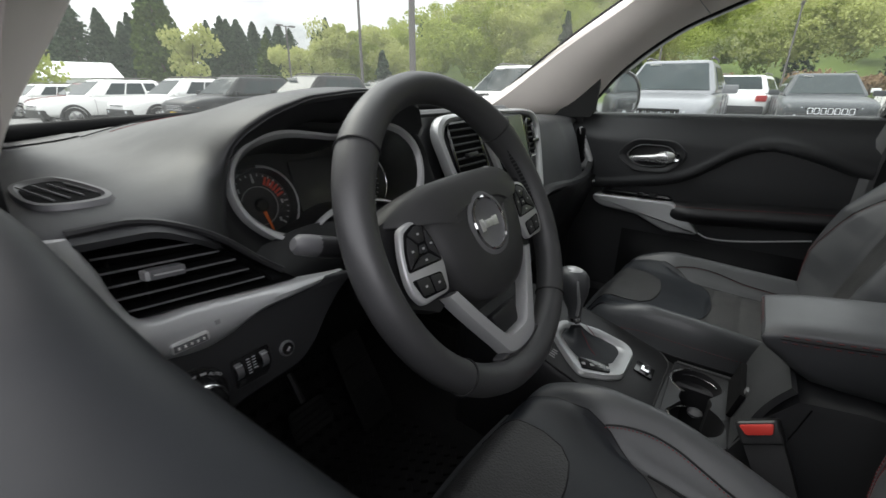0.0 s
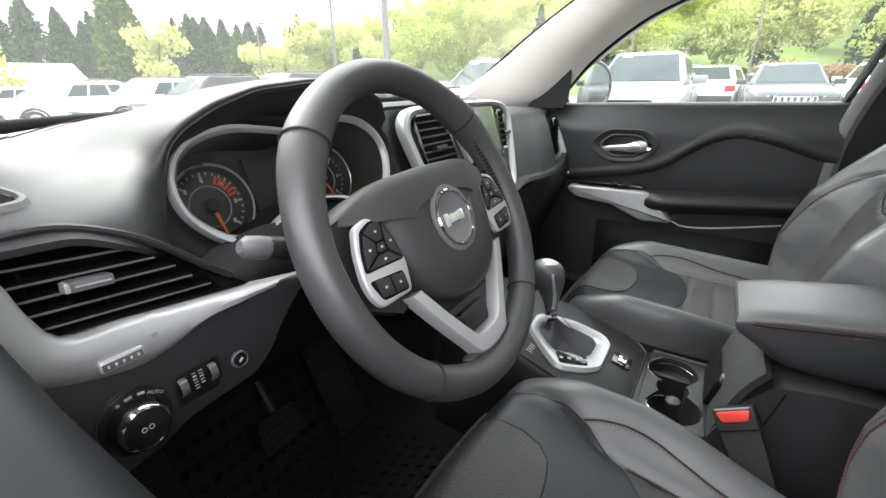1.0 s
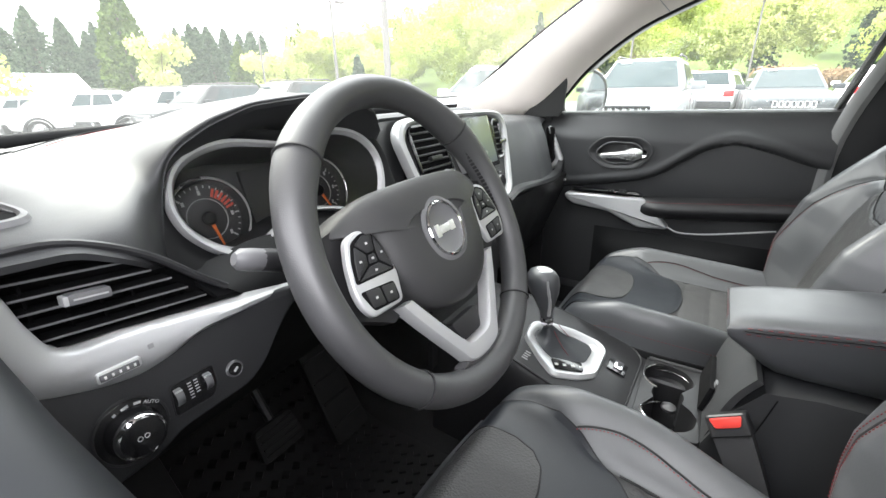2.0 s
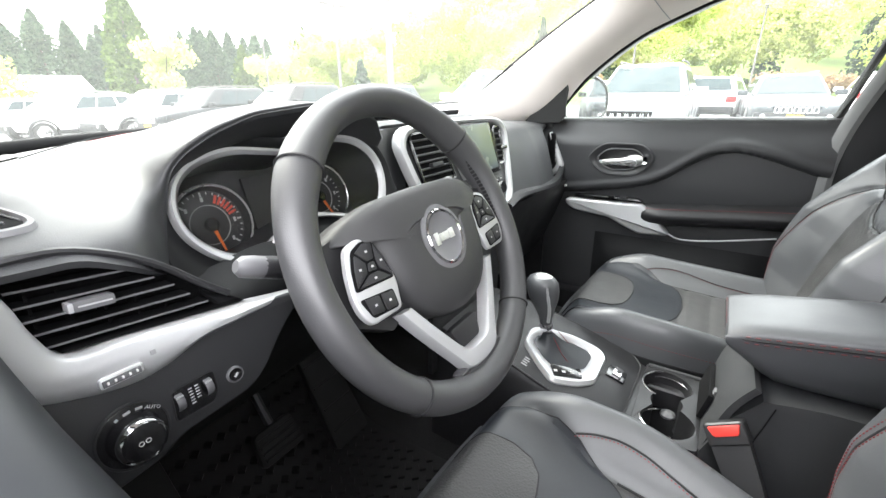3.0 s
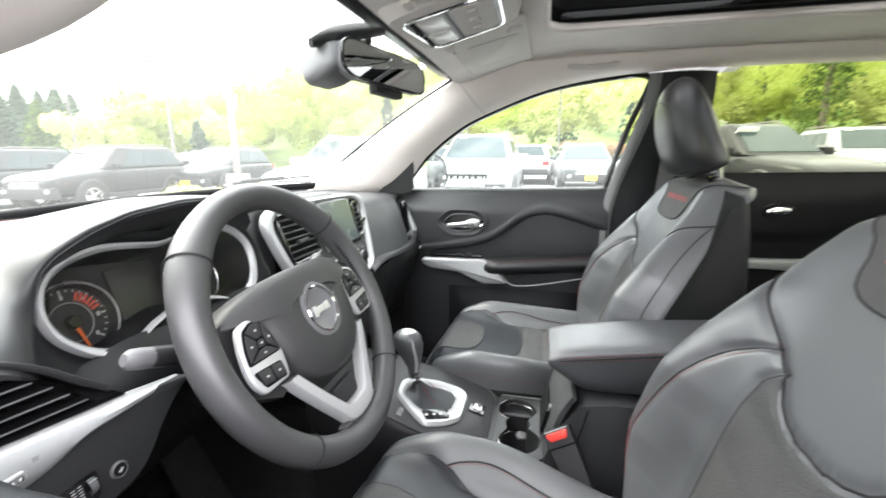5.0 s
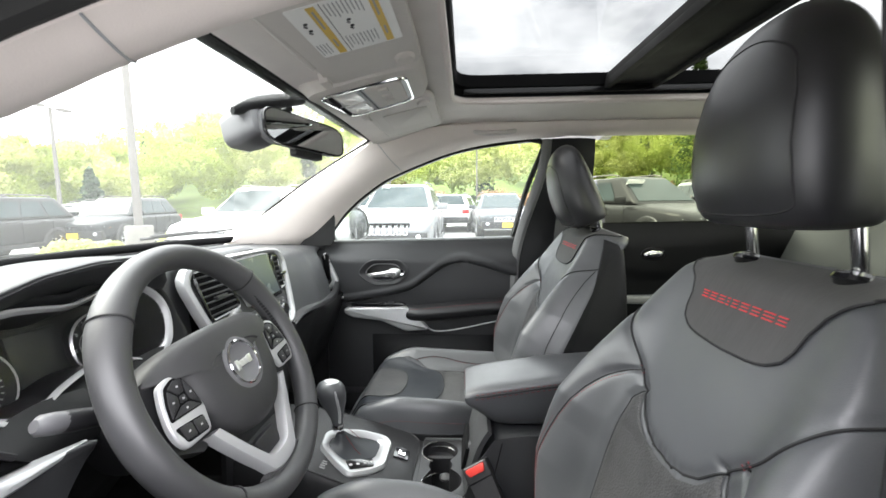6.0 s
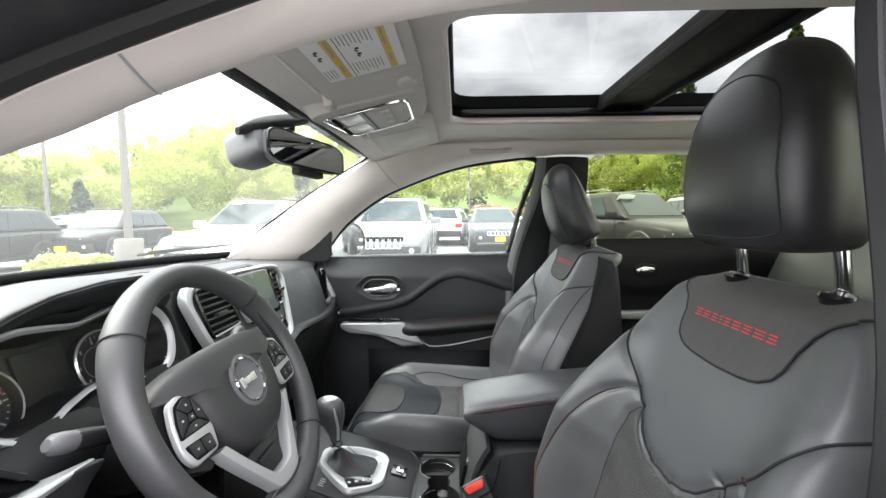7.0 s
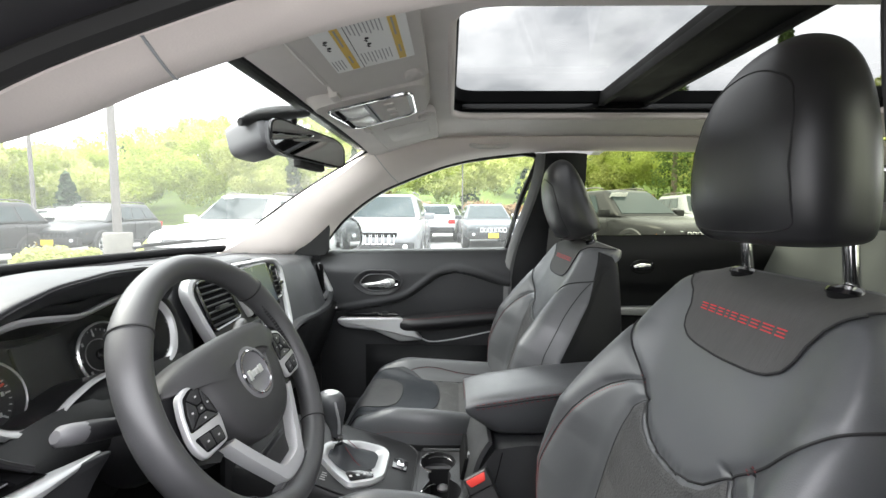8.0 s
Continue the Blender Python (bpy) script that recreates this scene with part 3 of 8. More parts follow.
# black window seals
for side in (1, -1):
    s = part("trim_window_seal", tube([V(side * (p.x + 0.016), p.y, p.z + 0.003) for p in win_e + ([] if side < 0 else spline([V(0.637, -0.585, 1.462), V(0.645, -0.596, 1.435), V(0.690, -0.545, 1.29), V(0.735, -0.500, 1.110)], 14))], 0.010, 8), RUBBER)
    tagged(s, "black rubber window seal", "seal", kind="structure")

# outer door frames along the roof
for side in (1, -1):
    top = [p for p in spline([V(*p) for p in WIN_EDGE[2:8]], 34)]
    rings = [[V(side * (p.x + a), p.y, p.z + b) for a, b in ((0.012, 0.006), (0.040, 0.004), (0.085, -0.002), (0.098, 0.014), (0.090, 0.040), (0.040, 0.075), (0.020, 0.050))] for p in top]
    tagged(part("trim_door_frame", loft(rings), BODYDARK), "dark painted outer window frame of the door", "door frame", kind="structure")

# corner sail behind the door mirror
for side in (1, -1):
    tri = [(0.335, 1.082), (0.205, 1.088), (0.192, 1.110), (0.186, 1.228), (0.245, 1.172), (0.300, 1.118)] if side > 0 else [(0.32, 1.07), (0.215, 1.085), (0.182, 1.090), (0.150, 1.205), (0.20, 1.165), (0.265, 1.110)]
    bm = prism(tri, 0.014, axes((0.678 if side > 0 else -0.740, 0, 0), (0, 1, 0), (0, 0, 1)))
    tagged(part("trim_sail", bm, RUBBER), "black plastic mirror corner trim", "trim", kind="structure")

# middle pillars with belts
for side in (1, -1):
    def bp(u, v):
        z = 1.47 - 1.02 * v
        lean = (0.13 if side > 0 else 0.0) * smooth01((1.47 - z) / 0.5)
        y0, y1 = -0.598 + lean * 0.85 if side > 0 else -0.522 - 0.03 * min(1.3, max(0, (z - 1.106) / 0.252)), -0.775
        a = u * math.pi
        x = 0.655 + 0.070 * smooth01((1.45 - z) / 0.35) - 0.030 * math.sin(a)
        return V(side * x, y0 + (y1 - y0) * u, z)
    pil = part("trim_middle_pillar", surface(bp, 12, 24, 0.01), BLACKVINYL)
    tagged(pil, "black plastic middle pillar cover", "pillar trim", kind="structure")
    edge = [bp(0.04, j / 24) + V(-0.006 * side, -0.004, 0) for j in range(25)]
    part("pillar_edge", tube(edge, 0.016 if side > 0 else 0.010, 8, flat=1.3), RUBBER if side < 0 else MIDGREY, pil, "edge strip")
    belt = thing("seat_belt", "grey webbing seat belt hanging by the middle pillar", "seat belt", "front seat belts")
    path = spline([V(side * 0.645, -0.68, 1.30), V(side * 0.655, -0.665, 1.1), V(side * 0.66, -0.65, 0.85), V(side * 0.655, -0.63, 0.62)], 16)
    rings = [[p + V(-0.001 * side, 0.024, 0), p + V(-0.001 * side, -0.024, 0), p + V(0.001 * side, -0.024, 0), p + V(0.001 * side, 0.024, 0)] for p in path]
    part("webbing", loft(rings), WEB, belt)
    part("guide", moved(box(-0.012, 0.012, -0.035, 0.035, -0.025, 0.025, 0.008), pose(side * 0.655, -0.68, 1.32)), HARD, belt)


# rear doors
for side, nm in ((1, "door_3"), (-1, "door_4")):
    flip = (lambda bm: bm) if side > 0 else mirrored
    rd = thing(nm, "black rear door with chrome handle and silver trim", "door", kind="structure", at=pose(0, -0.105, 0.022))
    def rdoor(u, v):
        y, z = -0.66 - 0.90 * u, 1.142 - 0.66 * v + 0.012 * u
        x = 0.735 - 0.025 * smooth01(v * 7) + 0.010 * smooth01((1.00 - 0.05 * math.sin(u * 5) - z) / 0.02)
        return V(x, y, z)
    part("door_panel", flip(surface(rdoor, 30, 40, 0.006)), BLACKVINYL, rd)
    part("outer_shell", flip(loft([[V(x, y, z) for x, z in ((0.74, 1.14), (0.80, 1.13), (0.87, 0.9), (0.86, 0.45), (0.76, 0.45), (0.755, 1.0))] for y in (-0.60, -1.60)])), BODYDARK, rd)
    part("handle", flip(tube([V(0.700, -0.885, 1.022), V(0.694, -0.91, 1.027), V(0.696, -0.945, 1.027)], [0.008, 0.014, 0.010], 10)), CHROME, rd, "chrome inside door handle")
    part("handle_surround", flip(moved(lathe([(0.052, 0), (0.052, 0.006), (0.044, 0.009), (0.040, 0.004), (0.001, 0.003)], 24), pose(0.712, -0.92, 1.024, 0, -90, 0) @ Matrix.Diagonal((0.6, 1, 1, 1)))), GLOSSY, rd)
    part("pull_trim", flip(moved(prism([(p.x, p.y) for p in rounded([(-0.80, 0.835), (-0.80, 0.865), (-1.10, 0.872), (-1.16, 0.80), (-1.08, 0.80), (-1.05, 0.83)], 0.01)], 0.028, None, 0.008), axes((0.72, 0, 0), (0, 1, 0), (0, 0, 1)) @ Matrix.Diagonal((1, 1, -1, 1)))), SILVER, rd, "satin silver door pull trim")
    def rarm(u, v):
        a = v * math.pi
        return V(0.71 - 0.035 * math.sin(a) ** 0.7, -1.08 - 0.4 * u, 0.835 - 0.07 * (v - 0.5))
    part("armrest", flip(surface(rarm, 12, 12)), SOFT, rd)

# rear pillars and tail
for side in (1, -1):
    bm = loft([[V(side * 0.66, -1.50, 1.44), V(side * 0.74, -1.56, 1.14), V(side * 0.74, -2.1, 1.14), V(side * 0.66, -2.0, 1.40)], [V(side * 0.70, -1.50, 1.46), V(side * 0.80, -1.56, 1.14), V(side * 0.80, -2.1, 1.14), V(side * 0.70, -2.0, 1.42)]])
    tagged(part("trim_rear_pillar", bm, HARD), "black rear pillar trim", "pillar trim", kind="structure")
tagged(part("wall_tail", box(-0.75, 0.75, -2.14, -2.08, 0.45, 1.14, 0.02), HARD), "black plastic tailgate trim", "tailgate", kind="structure")
tw = part("window_5", box(-0.66, 0.66, -2.10, -2.095, 1.14, 1.42), TINTED, None, "", False)
tagged(tw, "tinted tailgate window", "window", kind="structure")

# floor and tunnel
def floor_pt(u, v):
    x, y = -0.74 + 1.48 * u, 0.86 - 3.0 * v
    z = 0.43 + 0.13 * math.exp(-(x / 0.13) ** 4) + 0.42 * smooth01((y - 0.42) / 0.45)
    return V(x, y, z)


floor = part("floor", surface(floor_pt, 60, 60, 0.02), CARPET)
tagged(floor, "black carpeted floor pan with a centre tunnel", "floor", kind="structure")
for side in (1, -1):
    tagged(part("trim_sill", box(side * 0.66, side * 0.80, -1.6, 0.5, 0.40, 0.50, 0.015), HARD), "black plastic door sill", "sill", kind="structure")
    tagged(part("trim_kick", moved(surface(lambda u, v: V(side * (0.728 - 0.02 * v), 0.24 + 0.62 * u, 1.10 - 0.67 * v), 6, 8, 0.01), pose(0, 0, 0)), HARD), "black plastic kick panel", "trim", kind="structure")
tagged(part("wall_bulkhead", box(-0.78, 0.78, 0.86, 0.90, 0.40, 1.105, 0.01), CARPET), "dark insulated front bulkhead", "bulkhead", kind="structure")

cowl = surface(lambda u, v: V(-0.76 + 1.52 * u, 0.55 + 0.34 * v, 1.072 - 0.01 * v), 6, 4, 0.01)
tagged(part("trim_cowl", cowl, RUBBER), "black cowl panel under the windshield", "cowl", kind="structure")

# bonnet, front wings and cowl ahead of the glass
def hood_pt(u, v):
    x = (u * 2 - 1) * 0.80
    return V(x, 0.86 + 0.95 * v, 1.055 - 0.06 * v - 0.14 * v ** 4 - 0.09 * (abs(x) / 0.8) ** 4)


tagged(part("hood", surface(hood_pt, 24, 16, 0.01), BODYDARK), "dark painted bonnet of the vehicle", "bonnet", kind="structure")

# rubber mat with raised tiles
mat = thing("floor_mat", "black rubber floor mat with a grid of raised tiles", "floor mat")
part("sheet", surface(lambda u, v: V(-0.64 + 0.46 * u, 0.52 - 0.66 * v, 0.452 + 0.22 * smooth01((0.52 - 0.66 * v - 0.30) / 0.3)), 12, 20, 0.006), RUBBER, mat)
tile_bm = bmesh.new()
for i in range(17):
    for j in range(24):
        x, y = -0.62 + 0.0255 * i + (0.0127 if j % 2 else 0), 0.48 - 0.0255 * j
        z = 0.456 + 0.22 * smooth01((y - 0.30) / 0.3)
        bmesh.ops.create_cube(tile_bm, size=1, matrix=Matrix.LocRotScale((x, y, z), Euler((0.2 if y > 0.3 else 0, 0, 0.78)), (0.0135, 0.0135, 0.006)))
tagged(part("tiles", tile_bm, RUBBER, mat, "", False), kind="stuff")

# pedals
for nm, x, y, z, w, h, lab in (("brake_pedal", -0.42, 0.33, 0.60, 0.045, 0.030, "black rubber brake pedal pad on its arm"), ("accelerator_pedal", -0.27, 0.36, 0.60, 0.045, 0.12, "black rubber accelerator pedal pad")):
    pd = thing(nm, lab, "pedal")
    m = axes((x, y, z), (1, 0, 0), (0, 0.55, 1))
    part("pad", prism([(p.x, p.y) for p in rounded([(-w, -h), (w, -h), (w * 0.85, h), (-w * 0.85, h)], 0.012)], 0.014, m, 0.004), RUBBER, pd)
    for k in range(4):
        part("rib", moved(box(-w * 0.8, w * 0.8, h * (-0.7 + 0.4 * k), h * (-0.7 + 0.4 * k) + 0.005, 0.013, 0.018, 0.001), m), RUBBER, pd)
    part("arm", tube([V(x, y + 0.01, z + 0.03), V(x, y + 0.08, z + 0.14), V(x, y + 0.12, z + 0.30)], 0.008, 8), HARD, pd)
foot = thing("foot_rest", "black plastic foot rest on the floor", "foot rest")
part("pad", prism([(p.x, p.y) for p in rounded([(-0.04, -0.12), (0.04, -0.12), (0.035, 0.12), (-0.035, 0.12)], 0.012)], 0.012, axes((-0.60, 0.42, 0.58), (1, 0, 0), (0, 0.7, 1)), 0.004), RUBBER, foot)
# ---- dashboard ----
dash = thing("dashboard", "black soft-touch dashboard with silver trim and red stitching", "dashboard")


def table(rows, x):
    """Rows of (x, values...) read at x, going straight between rows."""
    if x <= rows[0][0]:
        return rows[0][1:]
    for a, b in zip(rows, rows[1:]):
        if x <= b[0]:
            f = (x - a[0]) / (b[0] - a[0])
            return tuple(p + (q - p) * f for p, q in zip(a[1:], b[1:]))
    return rows[-1][1:]


# x, then heights at four stations behind the glass and the front lip (y, z)
PAD = [
    (-0.735, 1.102, 1.098, 1.090, 0.150, 1.088, 0.118, 1.080),
    (-0.660, 1.104, 1.102, 1.094, 0.150, 1.088, 0.118, 1.076),
    (-0.622, 1.106, 1.104, 1.100, 0.150, 1.086, 0.121, 1.054),
    (-0.606, 1.107, 1.106, 1.105, 0.160, 1.088, 0.134, 1.040),
    (-0.590, 1.108, 1.110, 1.111, 0.176, 1.094, 0.160, 1.028),
    (-0.576, 1.110, 1.115, 1.119, 0.194, 1.102, 0.186, 1.036),
    (-0.565, 1.111, 1.119, 1.126, 0.196, 1.118, 0.190, 1.104),
    (-0.546, 1.112, 1.127, 1.138, 0.192, 1.138, 0.186, 1.128),
    (-0.514, 1.114, 1.136, 1.154, 0.184, 1.157, 0.176, 1.148),
    (-0.470, 1.116, 1.144, 1.166, 0.178, 1.170, 0.167, 1.165),
    (-0.400, 1.118, 1.148, 1.174, 0.175, 1.177, 0.162, 1.172),
    (-0.330, 1.116, 1.144, 1.170, 0.175, 1.174, 0.164, 1.169),
    (-0.275, 1.112, 1.130, 1.150, 0.178, 1.152, 0.168, 1.147),
    (-0.240, 1.108, 1.118, 1.130, 0.200, 1.128, 0.190, 1.115),
    (-0.200, 1.106, 1.116, 1.134, 0.245, 1.140, 0.232, 1.134),
    (0.140, 1.106, 1.116, 1.134, 0.245, 1.140, 0.232, 1.134),
    (0.200, 1.102, 1.106, 1.104, 0.222, 1.066, 0.180, 0.933),
    (0.450, 1.100, 1.102, 1.098, 0.214, 1.058, 0.164, 0.913),
    (0.600, 1.099, 1.096, 1.088, 0.224, 1.048, 0.178, 0.905),
    (0.650, 1.098, 1.094, 1.086, 0.246, 1.044, 0.210, 0.905),
    (0.720, 1.096, 1.088, 1.078, 0.280, 1.040, 0.258, 0.908),
]


def pad_row(x):
    """The pad's section at x, eased over a few centimetres."""
    rows = [table(PAD, x + d) for d in (-0.009, -0.0045, 0, 0.0045, 0.009)]
    return tuple(sum(r[i] for r in rows) / 5 for i in range(7))


def pad_point(u, v):
    x = -0.735 + 1.455 * u
    za, zb, zc, yd, zd, ye, ze = pad_row(x)
    bow = 1 - (x / 0.735) ** 2
    pts = [V(x, 0.60 + 0.20 * bow, 1.085), V(x, 0.53 + 0.15 * bow, za), V(x, 0.40, zb), V(x, 0.27, zc), V(x, yd, zd), V(x, ye, ze)]
    m = len(pts)
    s = v * (m - 1)
    k = min(int(s), m - 2)
    f = s - k
    b, c = pts[k], pts[k + 1]
    a = pts[k - 1] if k else b * 2 - c
    d = pts[k + 2] if k + 2 < m else c * 2 - b
    return 0.5 * ((2 * b) + (c - a) * f + (2 * a - 5 * b + 4 * c - d) * f * f + (3 * b - a - 3 * c + d) * f ** 3)


part("top_pad", surface(pad_point, 240, 44, 0.006), SOFT, dash, "", True, 60)
# raised strip along the glass with its seam, and red thread
seam = [pad_point(0.10 + 0.86 * i / 60, 0.30) + V(0, 0, 0.002) for i in range(61)]
part("seam", tube(seam, 0.0009, 6), THREAD, dash)
part("stitching", tube([pad_point(0.12 + 0.4 * i / 40, 0.32) + V(0, 0, 0.0003) for i in range(41)], 0.0007, 5), REDTHREAD, dash, "red stitching")
grille = part("speaker_grille", surface(lambda u, v: pad_point(0.02 + 0.085 * u, 0.17 + 0.11 * v) + V(0, 0, 0.002), 10, 8), HARD, dash)
part("grille_lip", surface(lambda u, v: pad_point(0.115 + 0.30 * u, 0.13 + 0.05 * v) + V(0, 0, 0.004), 20, 4), HARD, dash)

# side window vent in the pad
rim_uv = spline([V(0.018, 0.586, 0), V(0.034, 0.557, 0), V(0.046, 0.585, 0), V(0.052, 0.715, 0), V(0.039, 0.750, 0), V(0.017, 0.715, 0)], 36, True)
vo = [pad_point(p.x, p.y) + V(0, 0, 0.0005) for p in rim_uv]
cen = sum(vo, V(0, 0, 0)) / len(vo)
v1, v2, v3 = [[cen + (p - cen) * f for p in vo] for f in (0.95, 0.84, 0.76)]
dv = part("demister_vent", loft([[p - V(0, 0, 0.002) for p in vo], [p + V(0, 0, 0.0035) for p in v1], [p + V(0, 0, 0.0035) for p in v2], [p + V(0, 0, 0.0005) for p in v3]], True, False), GREYSLAT, dash, "black slatted side window vent")
# near-black plate on the pad gives the opening its shade by colour
part("backing", loft([[p + V(0, 0, 0.0012) for p in v3], [p - V(0, 0, 0.004) for p in v3]]), DARK, dv)
for k in range(4):
    x = cen.x - 0.015 + 0.010 * k
    part("slat", tube([V(x - 0.004, cen.y + 0.032 - 0.003 * k, cen.z + 0.004), V(x + 0.004, cen.y - 0.034 + 0.002 * k, cen.z + 0.001)], 0.0008, 6), GREYSLAT, dv)

# outboard vent: silver surround, black mouth, louvres
FAS = axes((0, 0.120, 1.012), (1, 0, 0), (0, 0.12, 1))
edge_in = spline([V(*q, 0) for q in ((-0.713, 0.071), (-0.704, 0.045), (-0.699, 0.022), (-0.687, -0.001), (-0.653, -0.005), (-0.611, -0.011), (-0.56, -0.018), (-0.52, -0.024), (-0.49, -0.028))], 50)
edge_out = even(spline([V(*q, 0) for q in ((-0.736, 0.074), (-0.740, 0.03), (-0.722, -0.018), (-0.690, -0.036), (-0.657, -0.044), (-0.634, -0.042), (-0.618, -0.037), (-0.6, -0.032), (-0.566, -0.031), (-0.53, -0.032), (-0.49, -0.031))], 80), 50, False)
edge_in = even(edge_in, 50, False)
band = []
for a, b in zip(edge_in, edge_out):
    k = min(1.0, (b - a).length / 0.02)
    band.append([FAS @ (a.lerp(b, f) + V(0, 0, d * k)) for f, d in ((0, -0.012), (0, 0.008), (0.10, 0.013), (0.35, 0.0165), (0.65, 0.0165), (0.90, 0.012), (1, 0.006), (1, -0.012))])
part("vent_surround", loft(band), SILVER, dash, "satin silver vent surround")
mouth = [(-0.706, 0.070), (-0.672, 0.069), (-0.640, 0.057), (-0.611, 0.038), (-0.583, 0.012), (-0.548, -0.018), (-0.611, -0.010), (-0.653, -0.004), (-0.688, 0.0), (-0.700, 0.024)]
# mouth plate, throat and vanes are near-black, the vent's inner shade as colour
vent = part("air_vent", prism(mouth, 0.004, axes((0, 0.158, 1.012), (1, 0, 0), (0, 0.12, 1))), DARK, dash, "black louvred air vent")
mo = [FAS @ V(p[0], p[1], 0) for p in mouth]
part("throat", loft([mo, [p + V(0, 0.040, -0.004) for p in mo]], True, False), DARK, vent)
lip_top = [FAS @ V(p[0], p[1], 0.001) for p in ((-0.712, 0.073), (-0.672, 0.072), (-0.640, 0.060), (-0.611, 0.041), (-0.583, 0.014), (-0.562, -0.004))]
part("brow", tube(spline(lip_top, 24), 0.0034, 8), HARD, vent)
for xl, zl, xr, zr in ((-0.7030, 0.0512, -0.632, 0.0436), (-0.7010, 0.0392, -0.6146, 0.0308), (-0.7005, 0.0282, -0.6019, 0.0191), (-0.6975, 0.0173, -0.5917, 0.0064), (-0.6945, 0.0060, -0.5786, -0.0065)):
    a, b = FAS @ V(xl, zl, -0.006), FAS @ V(xr, zr, -0.006)
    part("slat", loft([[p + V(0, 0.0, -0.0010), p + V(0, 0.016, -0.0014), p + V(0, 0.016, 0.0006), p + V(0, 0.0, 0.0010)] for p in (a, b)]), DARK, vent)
    # grey tube draws the bright lit line along each slat by colour
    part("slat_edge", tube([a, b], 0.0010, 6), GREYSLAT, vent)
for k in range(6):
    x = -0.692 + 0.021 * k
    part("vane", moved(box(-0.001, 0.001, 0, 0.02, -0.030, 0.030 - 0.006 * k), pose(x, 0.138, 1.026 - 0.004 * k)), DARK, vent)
TB = FAS @ pose(-0.661, 0.0290, -0.004, 0, 0, -6)
tab = part("tab", moved(box(-0.0135, 0.0135, -0.0042, 0.0042, -0.004, 0.010, 0.003), TB), GREYSLAT, vent)
part("tab_tip", moved(box(-0.0160, -0.0125, -0.0036, 0.0036, -0.002, 0.0105, 0.0015), TB), SILVER, tab)
part("tab_line", moved(box(-0.010, 0.011, -0.0006, 0.0006, 0.0098, 0.0106), TB), SILVER, tab)
# mirror adjuster set in the silver trim
DMR = FAS @ pose(-0.6645, -0.0275, 0, 0, 0, -1)
adj = part("dimmer", moved(prism([(p.x, p.y) for p in rounded([(-0.0150, -0.0050), (0.0150, -0.0046), (0.0150, 0.0040), (-0.0145, 0.0036)], 0.003)], 0.0195, None, 0.0012), DMR), BRIGHT, dash, "small chrome-rimmed thumb wheel panel")
part("wheel_face", moved(box(-0.0128, 0.0128, -0.0034, 0.0018, 0.0190, 0.0204, 0.0008), DMR), GREYSLAT, adj)
for k in range(5):
    part("rib", moved(box(-0.0008, 0.0008, -0.0012, 0.0012, 0.0204, 0.0210, 0.0003), DMR @ pose(-0.0096 + 0.0048 * k, -0.0008, 0)), PAPER, adj)
part("icon", moved(box(-0.002, 0.002, -0.002, 0.002, 0.0165, 0.0168), FAS @ pose(-0.6400, -0.0215, 0)), GREYPRINT, dash)

# knee panel with the light switch
knee = rounded([(-0.742, 0.007), (-0.69, -0.014), (-0.657, -0.022), (-0.634, -0.020), (-0.618, -0.015), (-0.600, -0.010), (-0.53, -0.012), (-0.475, -0.022), (-0.502, -0.036), (-0.528, -0.058), (-0.546, -0.079), (-0.568, -0.093), (-0.596, -0.094), (-0.636, -0.096), (-0.652, -0.104), (-0.684, -0.108), (-0.742, -0.108)], 0.016, 3)
part("knee_panel", prism([(p.x, p.y) for p in knee], 0.016, axes((0, 0.126, 1.0), (1, 0, 0), (0, 0.14, 1)), 0.004, 3), DOORSKIN, dash)
part("knee_bolster", surface(lambda u, v: V(-0.735 + 0.50 * u, 0.165 + 0.03 * u + 0.18 * v ** 1.3, 0.96 - 0.26 * v), 14, 10, 0.01), RUBBER, dash)
KP = axes((0, 0.112, 1.0), (1, 0, 0), (0, 0.14, 1))
KC = (-0.6690, -0.0682)
dial = [(KC[0] + 0.0255 * math.cos(2 * math.pi * k / 36), KC[1] + 0.0265 * math.sin(2 * math.pi * k / 36)) for k in range(36)]
LP = KP @ pose(0, 0, 0.0015)
sw = part("light_switch_panel", prism(dial, 0.004, LP, 0.002), GLOSSY, dash)
part("panel_rim", tube([LP @ V(a, b, 0.003) for a, b in dial], 0.0013, 6, True), HARD, sw)
kn = part("rotary_knob", lathe([(0.0195, 0), (0.0195, 0.004), (0.0180, 0.006), (0.0172, 0.015), (0.0160, 0.0185), (0.014, 0.0195), (0.001, 0.0190)], 36, LP @ pose(KC[0], KC[1], 0.003)), GLOSSY, sw, "black rotary light switch knob")
part("knob_ring", lathe([(0.0176, 0.0125), (0.0182, 0.0140), (0.0176, 0.0170), (0.0162, 0.0192), (0.0152, 0.0198), (0.0150, 0.0180)], 36, LP @ pose(KC[0], KC[1], 0.003)), CHROME, kn)
for dx in (-0.0022, 0.0026):
    part("mark", lathe([(0.0020, 0.0220), (0.0020, 0.0226), (0.0014, 0.0226), (0.0014, 0.0220)], 14, LP @ pose(KC[0] + dx, KC[1], 0)), WHITEPRINT, kn)
for x, y, w, tilt in ((-0.6765, -0.0492, 0.0012, 25), (-0.6690, -0.0477, 0.0026, 8), (-0.6605, -0.0485, 0.0024, -12)):
    part("icon", moved(box(-w, w, -0.0010, 0.0010, 0.0042, 0.0046), LP @ pose(x, y, 0, 0, 0, tilt)), WHITEPRINT, sw)
thumb = rounded([(-0.6360, -0.0508), (-0.5995, -0.0508), (-0.5995, -0.0705), (-0.6055, -0.0795), (-0.6385, -0.0790)], 0.0035, 3)
